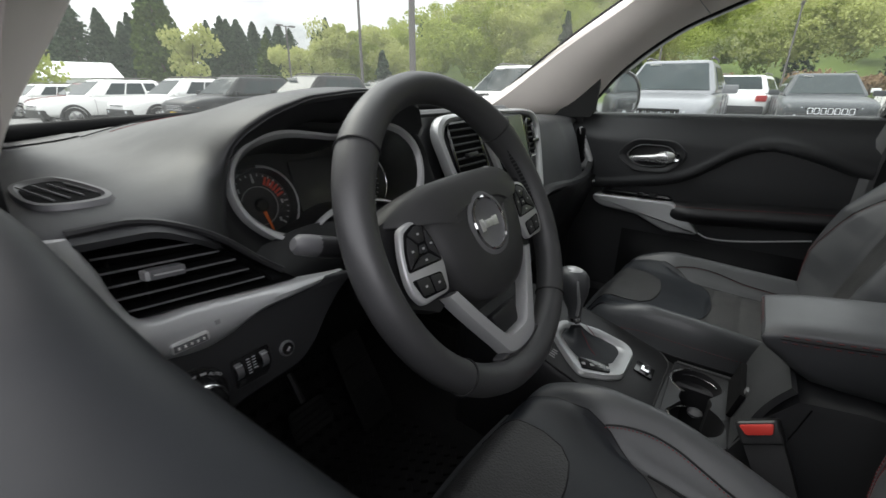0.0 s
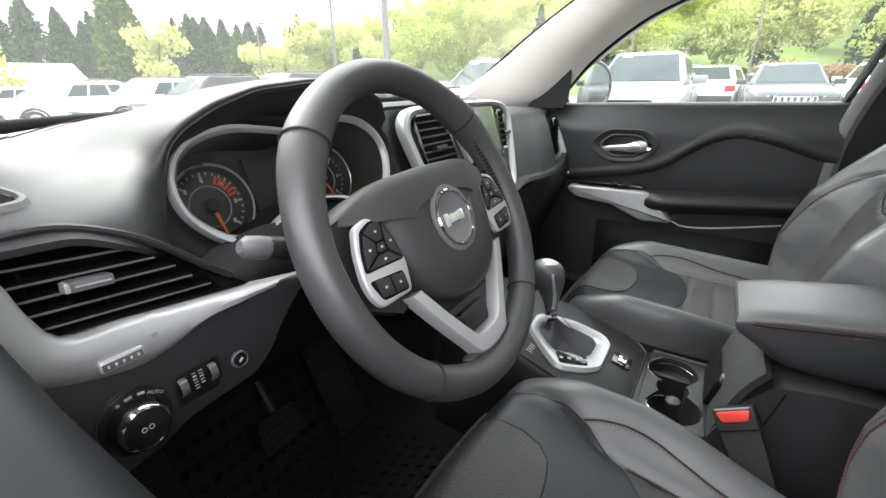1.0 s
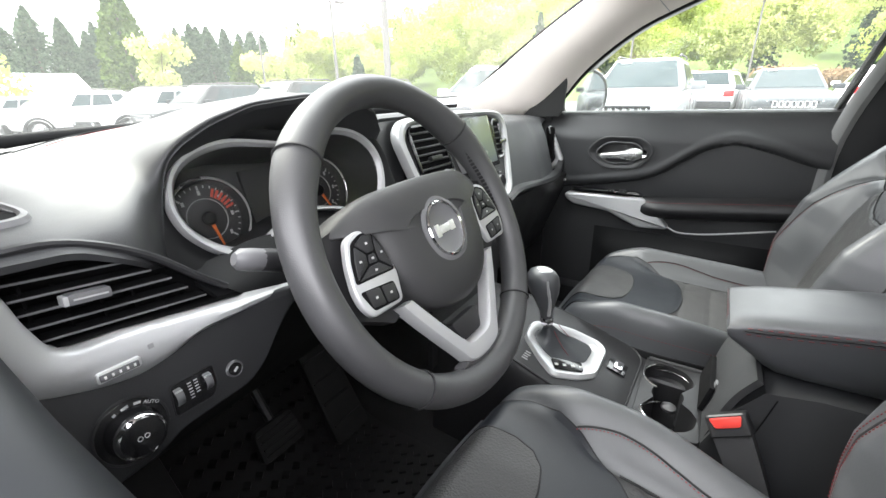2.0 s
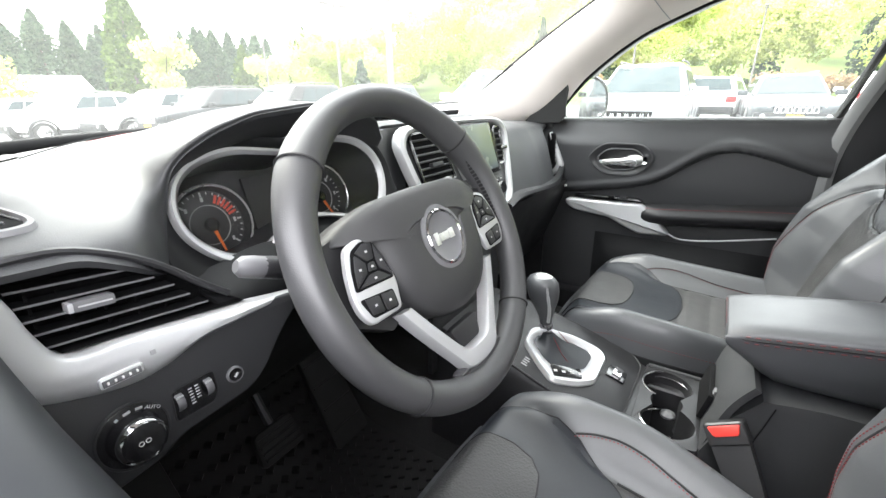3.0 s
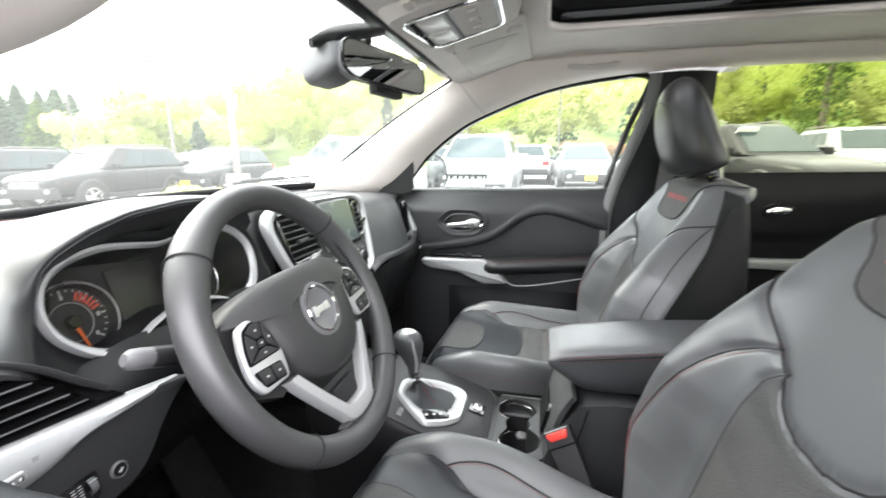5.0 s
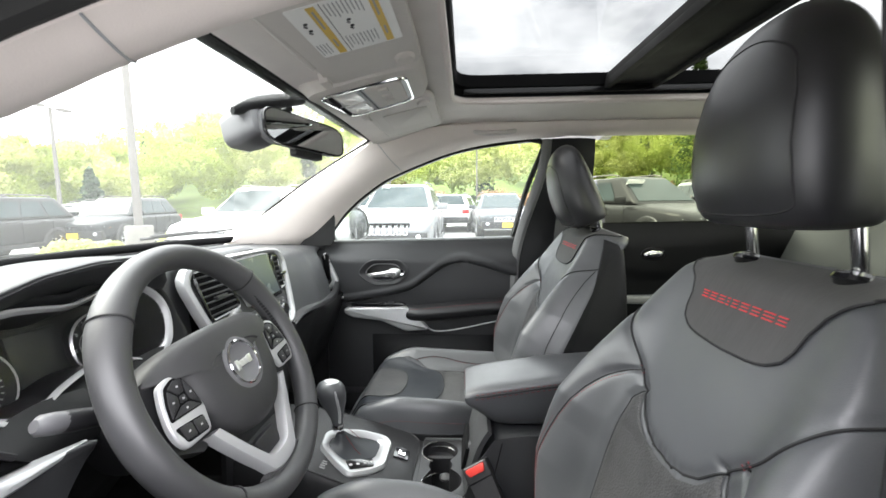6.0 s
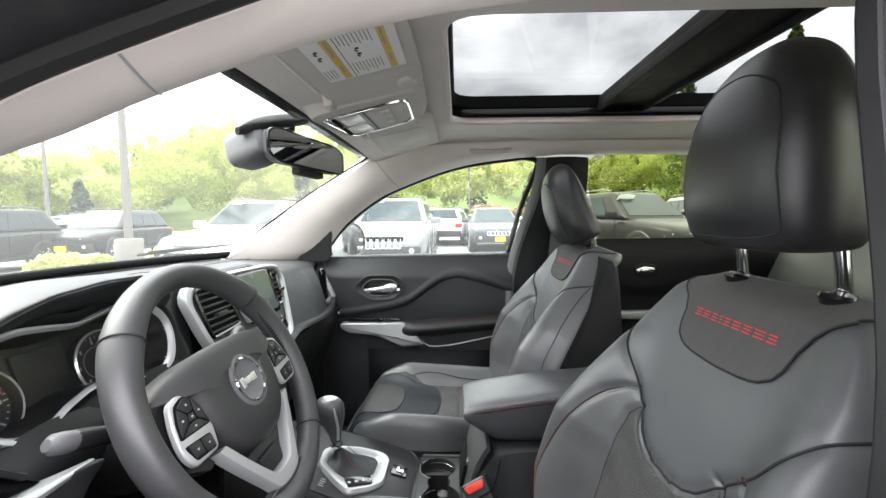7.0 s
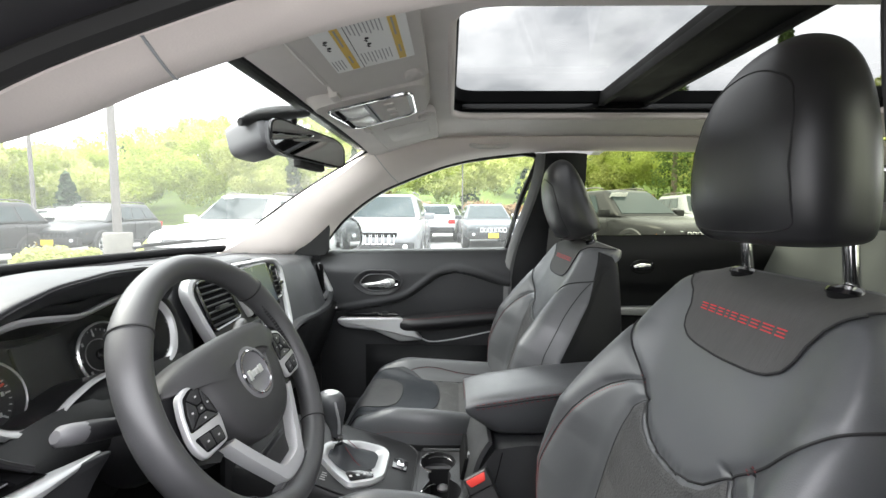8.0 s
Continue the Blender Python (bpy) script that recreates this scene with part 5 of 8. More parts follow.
em = part("emblem", lathe([(0.0375, 0.018), (0.0375, 0.0215), (0.033, 0.0225), (0.0305, 0.021), (0.001, 0.021)], 48, SW), GREYSLAT, wheel, "round grey emblem")
part("emblem_ring", lathe([(0.0315, 0.020), (0.0315, 0.0232), (0.030, 0.0245), (0.0282, 0.0232), (0.0282, 0.020)], 48, SW), CHROME, em)
part("emblem_well", lathe([(0.0375, 0.0180), (0.0378, 0.0200), (0.0325, 0.0215), (0.0325, 0.0180)], 48, SW), SOFT, em)
for k, (x, w, hh) in enumerate(((-0.015, 0.0035, 0.007), (-0.006, 0.004, 0.0045), (0.003, 0.004, 0.0045), (0.013, 0.0045, 0.0055))):
    part("emblem_bar", moved(box(-w, w, -hh, hh, 0.0205, 0.0226, 0.001), SW @ pose(x, 0, 0)), BRIGHT, em)
# column and stalks
column = thing("steering_column", "black steering column shroud with stalks", "steering column")
prof = lambda s: [V(0.060 * s * math.cos(2 * math.pi * k / 24), (0.052 * math.sin(2 * math.pi * k / 24)) * s, 0) for k in range(24)]
rings = []
for d, s in ((0.026, 0.75), (0.035, 1.0), (0.10, 1.08), (0.18, 1.12)):
    rings.append([SW @ (p + V(0, -0.012, -d)) for p in prof(s)])
part("shroud", loft(rings), HARD, column)
for s, lab in ((-1, "turn signal stalk with a grey tip"), (1, "wiper stalk")):
    a = SW @ V(s * 0.055, 0.004, -0.072)
    b = V(-0.548, 0.088, 1.036) if s < 0 else V(-0.200, 0.10, 1.046)
    pts = spline([a, a.lerp(b, 0.4), a.lerp(b, 0.75), b], 12)
    stalk = part("stalk", tube(pts, [0.010, 0.010, 0.010, 0.0105, 0.011, 0.0115, 0.012, 0.0125, 0.013, 0.013, 0.0125, 0.011], 12, flat=0.8), HARD, column, "black " + lab)
    d = (b - a).normalized()
    part("stalk_tip", tube([b - d * 0.006, b + d * 0.002, b + d * 0.014, b + d * 0.019], [0.0120, 0.0122, 0.0112, 0.0065], 14, flat=0.85), GREYSLAT if s < 0 else HARD, stalk)
# ---- centre console ----
console = thing("center_console", "black centre console with cup holders and padded armrest", "console", at=pose(-0.004, -0.040, -0.003))
CP = axes((0, -0.10, 0.655), (1, 0, 0), (0, 1, 0.30))
rings = []
for y, z, w in ((0.22, 0.735, 0.125), (0.12, 0.722, 0.128), (0.0, 0.688, 0.128), (-0.10, 0.655, 0.120), (-0.165, 0.640, 0.117), (-0.168, 0.636, 0.117)):
    rings.append([V(-w - 0.012, y, 0.45), V(-w - 0.004, y, z - 0.06), V(-w, y, z - 0.012), V(-w + 0.010, y, z), V(w - 0.010, y, z), V(w, y, z - 0.012), V(w + 0.004, y, z - 0.06), V(w + 0.012, y, 0.45)])
part("body", loft(rings), HARD, console)
part("top_panel", prism([(p.x, p.y) for p in rounded([(-0.105, 0.28), (-0.122, 0.10), (-0.124, -0.02), (-0.085, -0.055), (0.10, -0.060), (0.126, -0.03), (0.124, 0.12), (0.105, 0.28)], 0.03, 5)], 0.006, CP, 0.003), HARD, console)
part("panel_rim", tube([CP @ V(p.x, p.y, 0.004) for p in rounded([(-0.105, 0.28), (-0.122, 0.10), (-0.124, -0.02), (-0.085, -0.055), (0.10, -0.060), (0.126, -0.03), (0.124, 0.12), (0.105, 0.28)], 0.03, 5)], 0.0025, 6, True), HARD, console)
for k in range(4):
    part("panel_mark", moved(box(-0.0015, 0.0015, -0.006 + 0.002 * (k % 2), 0.006, 0.006, 0.0066), CP @ pose(-0.100 + 0.007 * k, 0.135, 0)), GREYPRINT, console)
# toggle behind the shifter
tg = part("toggle_switch", moved(box(-0.018, 0.018, -0.018, 0.018, 0.004, 0.010, 0.002), CP @ pose(0.022, -0.020, 0)), GLOSSY, console, "small black toggle with chrome edge")
part("toggle_cap", moved(box(-0.014, 0.014, -0.010, 0.008, 0.008, 0.016, 0.003), CP @ pose(0.022, -0.020, 0)), CHROME, tg)
part("toggle_mark", moved(box(-0.006, 0.006, -0.005, 0.003, 0.0158, 0.0166), CP @ pose(0.022, -0.020, 0)), HARD, tg)

# cup holder tray with two round wells
TZ = 0.640
cups = [(0.062, -0.210, 0.044), (-0.044, -0.220, 0.044)]
tray_o = even([V(*p, 0) for p in [(-0.117, -0.166), (0.117, -0.166), (0.117, -0.270), (0.0, -0.272), (-0.095, -0.270)]], 96)
eight = []
for k in range(96):
    a = 2 * math.pi * k / 96
    d = V(math.cos(a), math.sin(a), 0)
    best = 0
    for cx, cy, r in cups:
        ox, oy = 0.009 - cx, -0.215 - cy
        bq = d.x * ox + d.y * oy
        disc = bq * bq - (ox * ox + oy * oy - r * r)
        if disc > 0:
            best = max(best, -bq + math.sqrt(disc))
    eight.append(V(0.009, -0.215, 0) + d * max(best, 0.026))
shift = min(range(96), key=lambda s: sum((tray_o[j] - eight[(j + s) % 96]).length for j in range(96)))
rev = [eight[-j % 96] for j in range(96)]
shift2 = min(range(96), key=lambda s: sum((tray_o[j] - rev[(j + s) % 96]).length for j in range(96)))
one, two = eight[shift:] + eight[:shift], rev[shift2:] + rev[:shift2]
hole = one if sum((a - b).length for a, b in zip(tray_o, one)) < sum((a - b).length for a, b in zip(tray_o, two)) else two
up = lambda ring, z: [V(p.x, p.y, z) for p in ring]
tray = part("cup_holder", loft([up(tray_o, TZ - 0.05), up(tray_o, TZ), up([a.lerp(b, 0.5) for a, b in zip(tray_o, hole)], TZ + 0.001), up([a.lerp(b, 0.96) for a, b in zip(tray_o, hole)], TZ), up(hole, TZ - 0.004), up([V(0.009, -0.215, 0).lerp(p, 0.93) for p in hole], TZ - 0.075)], True, False), HARD, console)
# well floor coloured near-black for the shade at the bottom
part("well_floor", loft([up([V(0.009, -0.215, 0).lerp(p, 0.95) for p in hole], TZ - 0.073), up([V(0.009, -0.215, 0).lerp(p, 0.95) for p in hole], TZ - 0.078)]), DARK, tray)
for cx, cy, r in cups:
    arc = [V(cx + (r - 0.001) * math.cos(radians(a)), cy + (r - 0.001) * math.sin(radians(a)), TZ + 0.0005) for a in range(15 if cx > 0.02 else 95, 165 if cx > 0.02 else 200, 5)]
    part("chrome_arc", tube(arc, 0.0022, 6), CHROME, tray)
    arc = [V(cx + (r - 0.001) * math.cos(radians(a)), cy + (r - 0.001) * math.sin(radians(a)), TZ - 0.012) for a in range(-60 if cx > 0.02 else 20, 40 if cx > 0.02 else 90, 5)]
    part("chrome_arc", tube(arc, 0.0015, 6), CHROME, tray)
    part("rubber_nub", lathe([(0.014, 0), (0.014, 0.006), (0.006, 0.012), (0.001, 0.012)], 16, pose(cx + 0.005, cy - 0.012, TZ - 0.074)), GREYSLAT, tray)

# riser with a slot, and the side cheeks of the storage box
part("tray_rail", tube([V(0.113, y, TZ + 0.002) for y in (-0.170, -0.20, -0.24, -0.272)], 0.0042, 8), SOFT, console)


def riser(u, v):
    x = -0.088 + 0.205 * u
    return V(x, -0.270 - 0.050 * v + 0.016 * math.sin(math.pi * v) * v, TZ - 0.004 + 0.145 * v)


part("riser", surface(riser, 14, 12, 0.01), SOFT, console)
part("slot", moved(box(-0.056, 0.056, -0.006, 0.003, -0.026, 0.026, 0.002), pose(0.046, -0.2715, 0.668, 12)), DARK, console)
part("slot_flap", moved(box(-0.050, 0.052, -0.002, 0.001, -0.022, 0.022, 0.001), pose(0.044, -0.2800, 0.668, 12)), SOFT, console)
part("slot_clip", moved(box(-0.010, 0.006, -0.003, 0.004, -0.010, 0.010, 0.002), pose(0.006, -0.2835, 0.690, 12)), GREYSLAT, console)
rings = []
for y, zt, x0, x1 in ((-0.272, 0.644, -0.096, 0.119), (-0.300, 0.715, -0.090, 0.120), (-0.335, 0.757, -0.080, 0.120), (-0.40, 0.764, -0.074, 0.120), (-0.70, 0.768, -0.074, 0.120)):
    rings.append([V(x0 - 0.012, y, 0.45), V(x0 - 0.004, y, zt - 0.04), V(x0, y, zt), V(x1, y, zt), V(x1 + 0.004, y, zt - 0.04), V(x1 + 0.012, y, 0.45)])
part("storage_box", loft(rings), SOFT, console)
part("box_joint", tube([V(-0.0830, -0.350, 0.752), V(-0.0878, -0.341, 0.716), V(-0.0900, -0.333, 0.685), V(-0.094, -0.322, 0.60)], 0.0011, 6), DARK, console)
# armrest lid: padded, with red seam
rings, AX0, AX1 = [], -0.066, 0.088
climb = lambda y: 0.16 * max(0.0, min(0.27, -0.285 - y))
for y, zt, zb in ((-0.272, 0.843, 0.834), (-0.274, 0.849, 0.824), (-0.281, 0.853, 0.815), (-0.294, 0.856, 0.804), (-0.312, 0.858, 0.790), (-0.328, 0.859, 0.777), (-0.346, 0.859, 0.769), (-0.38, 0.859, 0.767), (-0.45, 0.859, 0.767), (-0.60, 0.856, 0.770), (-0.66, 0.850, 0.780), (-0.68, 0.835, 0.80)):
    w = (AX1 - AX0) / 2
    c = (AX0 + AX1) / 2
    zs = zt - min(0.018, (zt - zb) * 0.5)
    ring = []
    for k in range(40):
        a = 2 * math.pi * k / 40
        ca, sa = math.cos(a), math.sin(a)
        x = c + w * math.copysign(abs(ca) ** 0.36, ca) * (1 - 0.10 * max(0.0, -sa) ** 1.5)
        z = zs + ((zt - zs) * sa ** 0.62 + climb(y) if sa > 0 else (zs - zb) * -(-sa) ** 0.5 + climb(y) * (1 + sa) ** 1.0)
        ring.append(V(x, y, z))
    rings.append(ring)
lid = part("armrest_lid", loft(rings), LEATHER, console, "black padded armrest with red stitching")
arm_seam = spline([V(0.075, -0.2725, 0.839), V(-0.03, -0.273, 0.839), V(-0.057, -0.281, 0.840), V(-0.0665, -0.306, 0.841), V(-0.0670, -0.36, 0.841), V(-0.0670, -0.45, 0.841), V(-0.0670, -0.66, 0.835)], 70)
arm_seam = [v + V(-0.0005, 0, climb(v.y)) for v in arm_seam]
part("seam", tube(arm_seam, 0.0016, 5), THREAD, lid)
for dz in (0.005, -0.005):
    st = bmesh.new()
    pts = even(arm_seam, 90, False)
    for a, b in zip(pts[::2], pts[1::2]):
        c = (a + b) / 2 + V(-0.0006, 0, dz)
        q = (b - a).to_track_quat("X", "Z")
        bmesh.ops.create_cube(st, size=1, matrix=Matrix.LocRotScale(c, q, ((b - a).length, 0.0011, 0.0010)))
    part("stitching", st, REDTHREAD, lid, "red stitching", False)

# gear selector
sel = thing("gear_selector", "black gear lever with chrome collar in a silver surround", "gear lever", at=pose(-0.008, -0.034, -0.008))
bo = rounded([(-0.104, 0.072), (-0.083, 0.106), (-0.042, 0.156), (0.014, 0.163), (0.040, 0.140), (0.065, 0.082), (0.070, 0.022), (0.052, 0.004), (-0.040, 0.004), (-0.074, 0.030)], 0.012, 3)
bi = rounded([(-0.050, 0.106), (-0.022, 0.142), (0.010, 0.144), (0.030, 0.112), (0.046, 0.076), (0.048, 0.040), (0.034, 0.030), (-0.014, 0.032), (-0.056, 0.082)], 0.010, 3)
part("surround", frame_plate([(p.x, p.y) for p in bo], [(p.x, p.y) for p in bi], 0.018, CP @ pose(0, 0, 0.004), 80, 0.002, 0.013), SILVER, sel, "satin silver shifter surround")
gp = part("gate_plate", moved(prism([(p.x, p.y) for p in rounded([(-0.066, 0.090), (-0.034, 0.038), (-0.056, 0.028), (-0.090, 0.074)], 0.004)], 0.0245, None, 0.001), CP), GLOSSY, sel)
for k in range(4):
    part("gate_mark", moved(box(-0.0028, 0.0028, -0.0034, 0.0034, 0.0245, 0.0252), CP @ pose(-0.0775 + 0.0100 * k, 0.0760 - 0.0135 * k, 0, 0, 0, 36)), WHITEPRINT, gp)
base = even([CP @ V(p.x, p.y, 0.014) for p in bi], 48)
topc = V(0.002, 0.012, 0.735)
rings = []
for f in (0, 0.15, 0.35, 0.6, 0.8, 1.0):
    rings.append([b.lerp(topc + (b - topc).normalized() * 0.013 * V(1, 1, 0).length / 1.41, f ** 0.75) + V(0, 0, -0.006 * math.sin(math.pi * f)) + (b - topc).normalized() * (0.003 * math.sin(9 * f) * (1 - f)) for b in base])
boot = part("boot", loft(rings), NAPPA, sel, "black leather shifter boot")
for x in (-0.012, 0.016):
    part("boot_seam", tube([V(x, -0.006, 0.728), V(x * 1.6, -0.028, 0.700), V(x * 2.2, -0.050, 0.684)], 0.0007, 5), REDTHREAD, boot)
part("collar", lathe([(0.0125, 0), (0.0135, 0.004), (0.0135, 0.012), (0.012, 0.016)], 24, pose(0.002, 0.014, 0.732, -6)), CHROME, sel)
rings = []
for h, rx, ry, dx, dy in ((0.0, 0.011, 0.012, 0, 0), (0.015, 0.012, 0.014, 0, 0), (0.035, 0.017, 0.021, -0.001, 0.001), (0.055, 0.0235, 0.029, -0.003, 0.002), (0.075, 0.0265, 0.033, -0.004, 0.003), (0.090, 0.0255, 0.032, -0.004, 0.003), (0.100, 0.020, 0.026, -0.004, 0.003), (0.106, 0.011, 0.015, -0.004, 0.003), (0.1075, 0.002, 0.003, -0.004, 0.003)):
    rings.append([V(0.001 + dx + rx * math.cos(2 * math.pi * k / 28), 0.016 + dy + 0.10 * h + ry * math.sin(2 * math.pi * k / 28), 0.748 + h) for k in range(28)])
knob = part("knob", loft(rings), LEATHER, sel, "black leather shift knob")
cap = [[V(0.001 - 0.004 + rx * math.cos(2 * math.pi * k / 24), 0.022 + ry * math.sin(2 * math.pi * k / 24) + 0.006, 0.748 + h) for k in range(24)] for h, rx, ry in ((0.1035, 0.0150, 0.019), (0.1065, 0.010, 0.013), (0.1085, 0.004, 0.006))]
part("knob_cap", loft(cap), SILVER, knob)
strip = spline([V(-0.022, 0.012, 0.838), V(-0.0225, 0.008, 0.815), V(-0.014, 0.006, 0.785), V(-0.0095, 0.008, 0.757)], 14)
part("knob_strip", tube(strip, 0.0035, 6), SILVER, knob)

# belt buckle beside the driver's seat
buckle = thing("seat_belt_buckle", "black seat belt buckle with a red release button", "buckle")
BM_ = axes((-0.118, -0.339, 0.706), (0, -0.86, 0.50), (0.45, 0.40, 0.85))
part("housing", moved(merge(box(-0.027, 0.027, -0.016, 0.017, -0.016, 0.013, 0.006, 3), loft([[V(x * f, y, z) for x, z in ((-0.025, -0.014), (0.025, -0.014), (0.025, 0.010), (-0.025, 0.010))] for y, f in ((-0.012, 1.0), (-0.05, 0.92), (-0.095, 0.78))])), BM_), HARD, buckle)
part("button", moved(prism([(p.x, p.y) for p in rounded([(-0.022, 0.0125), (0.022, 0.0125), (0.0165, -0.0025), (-0.0165, -0.0025)], 0.004)], 0.004, None, 0.0015), BM_ @ pose(0, 0, 0.0115)), RED, buckle, "red release button")
part("strap", tube([BM_ @ V(0, -0.09, -0.002), V(-0.13, -0.40, 0.58), V(-0.14, -0.42, 0.50)], 0.012, 8, flat=0.4), WEB, buckle)


# ---- seats ----
def build_seat(name, cx, dy, label, head_form, cush=(0.0, 0.0)):
    """A bolstered bucket seat; x counted from its own middle line."""
    seat = thing(name, label, "car seat", "front seats", at=pose(cx, dy, 0.010))
    HW = 0.252
    inner = -1 if cx > 0 else 1

    def cushion_top(u, v):
        """u from -1 to 1 across, v from 0 at the front to 1 at the back."""
        y = 0.030 + cush[0] - 0.54 * v
        front = 1 - smooth01(v / 0.16)
        bol = 0.052 * math.exp(-((abs(u) - 0.78) / 0.17) ** 2) * smooth01((v - 0.02) / 0.3)
        if u * inner > 0:  # the bolster beside the console draws in towards the backrest
            bol *= 1 - 0.6 * smooth01((v - 0.42) / 0.45)
        z = 0.690 + cush[1] - 0.030 * v + bol - 0.085 * front ** 2
        z -= 0.12 * smooth01((abs(u) - 0.80) / 0.20) ** 2
        fold = 0.69 - 0.19 * smooth01((v - 0.16) / 0.30)
        z -= 0.007 * math.exp(-((abs(u) - fold) / 0.028) ** 2) * smooth01((v - 0.06) / 0.1)
        if v > 0.46 and abs(u) < 0.5:  # soft pleats across the seat
            z -= 0.0022 * math.exp(-((((v - 0.46) * 9) % 1 - 0.5) / 0.12) ** 2)
        w = HW * (0.90 + 0.10 * smooth01(v / 0.2))
        if u * inner > 0:
            w *= 1 - 0.24 * smooth01((v - 0.40) / 0.5)
        return V(u * w, y + 0.018 * (1 - u * u) * (1 - v), z)

    rings = []
    for j in range(61):
        v = j / 60
        row = [cushion_top(-1 + 2 * i / 96, v) for i in range(97)]
        w, wl = row[-1].x, row[0].x
        y = row[0].y
        row += [V(w + 0.004, y, 0.56), V(w - 0.01, y - 0.002, 0.50), V(wl + 0.01, y - 0.002, 0.50), V(wl - 0.004, y, 0.56)]
        rings.append(row)
    cushion = part("cushion", loft(rings), LEATHER, seat, "", True, 70)

    def on_cushion(pts, lift=0.002, n=40, closed=False):
        return [cushion_top(p.x, p.y) + V(0, 0, lift) for p in spline([V(a, b, 0) for a, b in pts], n, closed)]

    # smooth dark insert in front, perforated middle
    def sheet(fl, fr, v0, v1, lift, nu=16, nv=20):
        return surface(lambda a, b: cushion_top(fl(b) + (fr(b) - fl(b)) * a, v0 + (v1 - v0) * b) + V(0, 0, lift), nu, nv, 0)
    WING = [(0, 0.66), (0.30, 0.685), (0.5, 0.655), (0.64, 0.60), (0.78, 0.51), (0.88, 0.43), (0.94, 0.35), (0.98, 0.22), (1.0, 0.03)]
    TONGUE = [(0, 0.38), (0.32, 0.42), (0.6, 0.41), (0.80, 0.37), (0.92, 0.29), (0.98, 0.16), (1.0, 0.02)]
    wing = lambda b: table(WING, b)[0]
    tongue = lambda b: table(TONGUE, b)[0]
    part("insert_front", sheet(lambda b: -wing(b), lambda b: wing(b), 0.02, 0.52, 0.0038, 48, 60), NAPPA, cushion, "smooth blue-black leather insert")
    part("insert_pad", sheet(lambda b: -tongue(b), lambda b: tongue(b), 0.03, 0.31, 0.0056, 36, 40), PERF, cushion, "grey perforated insert")
    part("insert_rear", sheet(lambda b: -0.49, lambda b: 0.49, 0.40, 0.95, 0.0022, 32, 60), PERF, cushion, "grey perforated insert")
    for s in (-1, 1):
        part("seam", tube(on_cushion([(s * 0.50, 0.45), (s * 0.50, 0.6), (s * 0.50, 0.8), (s * 0.50, 0.95)], 0.0015), 0.0022, 6), THREAD, cushion)
        line = on_cushion([(s * 0.62, 0.325), (s * 0.645, 0.37), (s * 0.66, 0.43), (s * 0.655, 0.50), (s * 0.635, 0.57), (s * 0.615, 0.66), (s * 0.60, 0.92)], 0.0012, 60)
        part("seam", tube(line, 0.0015, 6), THREAD, cushion)
        for off in (-0.006, 0.006):
            st = bmesh.new()
            pts = even([p + V(off * s, 0, 0.0008 - abs(off) * 0.06) for p in line], 130, False)
            for a, b in zip(pts[::2], pts[1::2]):
                bmesh.ops.create_cube(st, size=1, matrix=Matrix.LocRotScale((a + b) / 2, (b - a).to_track_quat("X", "Z"), ((b - a).length, 0.0011, 0.0010)))
            part("stitching", st, REDTHREAD, cushion, "red stitching", False)
    rim_pts = [cushion_top(-wing(j / 80), 0.02 + 0.50 * j / 80) + V(0, 0, 0.0032) for j in range(81)] + [cushion_top(wing(1 - j / 80), 0.52 - 0.50 * j / 80) + V(0, 0, 0.0032) for j in range(81)]
    part("insert_edge", tube(rim_pts, 0.0012, 6), THREAD, cushion)
    rim_pts = [cushion_top(-tongue(j / 60), 0.03 + 0.28 * j / 60) + V(0, 0, 0.005) for j in range(61)] + [cushion_top(tongue(1 - j / 60), 0.31 - 0.28 * j / 60) + V(0, 0, 0.005) for j in range(61)]
    part("insert_edge", tube(rim_pts, 0.0012, 6), THREAD, cushion)
    for s in (-1, 1):
        def flank_skirt(a, b):
            q = cushion_top(s * (0.925 + 0.075 * min(1.0, a / 0.45)), 0.02 + 0.96 * b)
            return q + V(s * 0.002, 0, 0.0015) - V(0, 0, max(0.0, a - 0.45) / 0.55 * (q.z - 0.505))
        part("cushion_side", surface(flank_skirt, 16, 40), BLACKVINYL, cushion, "smooth black vinyl side")
        line = on_cushion([(s * 0.925, v) for v in (0.03, 0.2, 0.4, 0.6, 0.8, 0.96)], 0.0018, 60)
        part("seam", tube(line, 0.0014, 6), THREAD, cushion)
        line = on_cushion([(s * 0.902, v) for v in (0.05, 0.2, 0.4, 0.6, 0.8, 0.96)], 0.0014, 60)
        st = bmesh.new()
        pts = even(line, 150, False)
        for a, b in zip(pts[::2], pts[1::2]):
            bmesh.ops.create_cube(st, size=1, matrix=Matrix.LocRotScale((a + b) / 2, (b - a).to_track_quat("X", "Z"), ((b - a).length, 0.0011, 0.0010)))
        part("stitching", st, REDTHREAD, cushion, "red stitching", False)
    base = part("base", box(-0.21, 0.21, -0.46, -0.04, 0.44, 0.53, 0.02), HARD, seat)
    for s in (-1, 1):
        part("side_shield", moved(box(-0.012, 0.012, -0.27, 0.20, -0.05, 0.045, 0.012, 3), pose(s * 0.258, -0.27, 0.555)), HARD, seat)

    # backrest along a leaning spine
    P0, P1 = V(0, -0.470, 0.655), V(0, -0.668, 1.176)
    ax = (P1 - P0).normalized()
    fw = V(0, ax.z, -ax.y)
    WID = [(0.0, 0.232), (0.12, 0.262), (0.35, 0.268), (0.55, 0.256), (0.70, 0.236), (0.82, 0.212), (0.90, 0.190), (0.96, 0.166), (1.0, 0.130)]
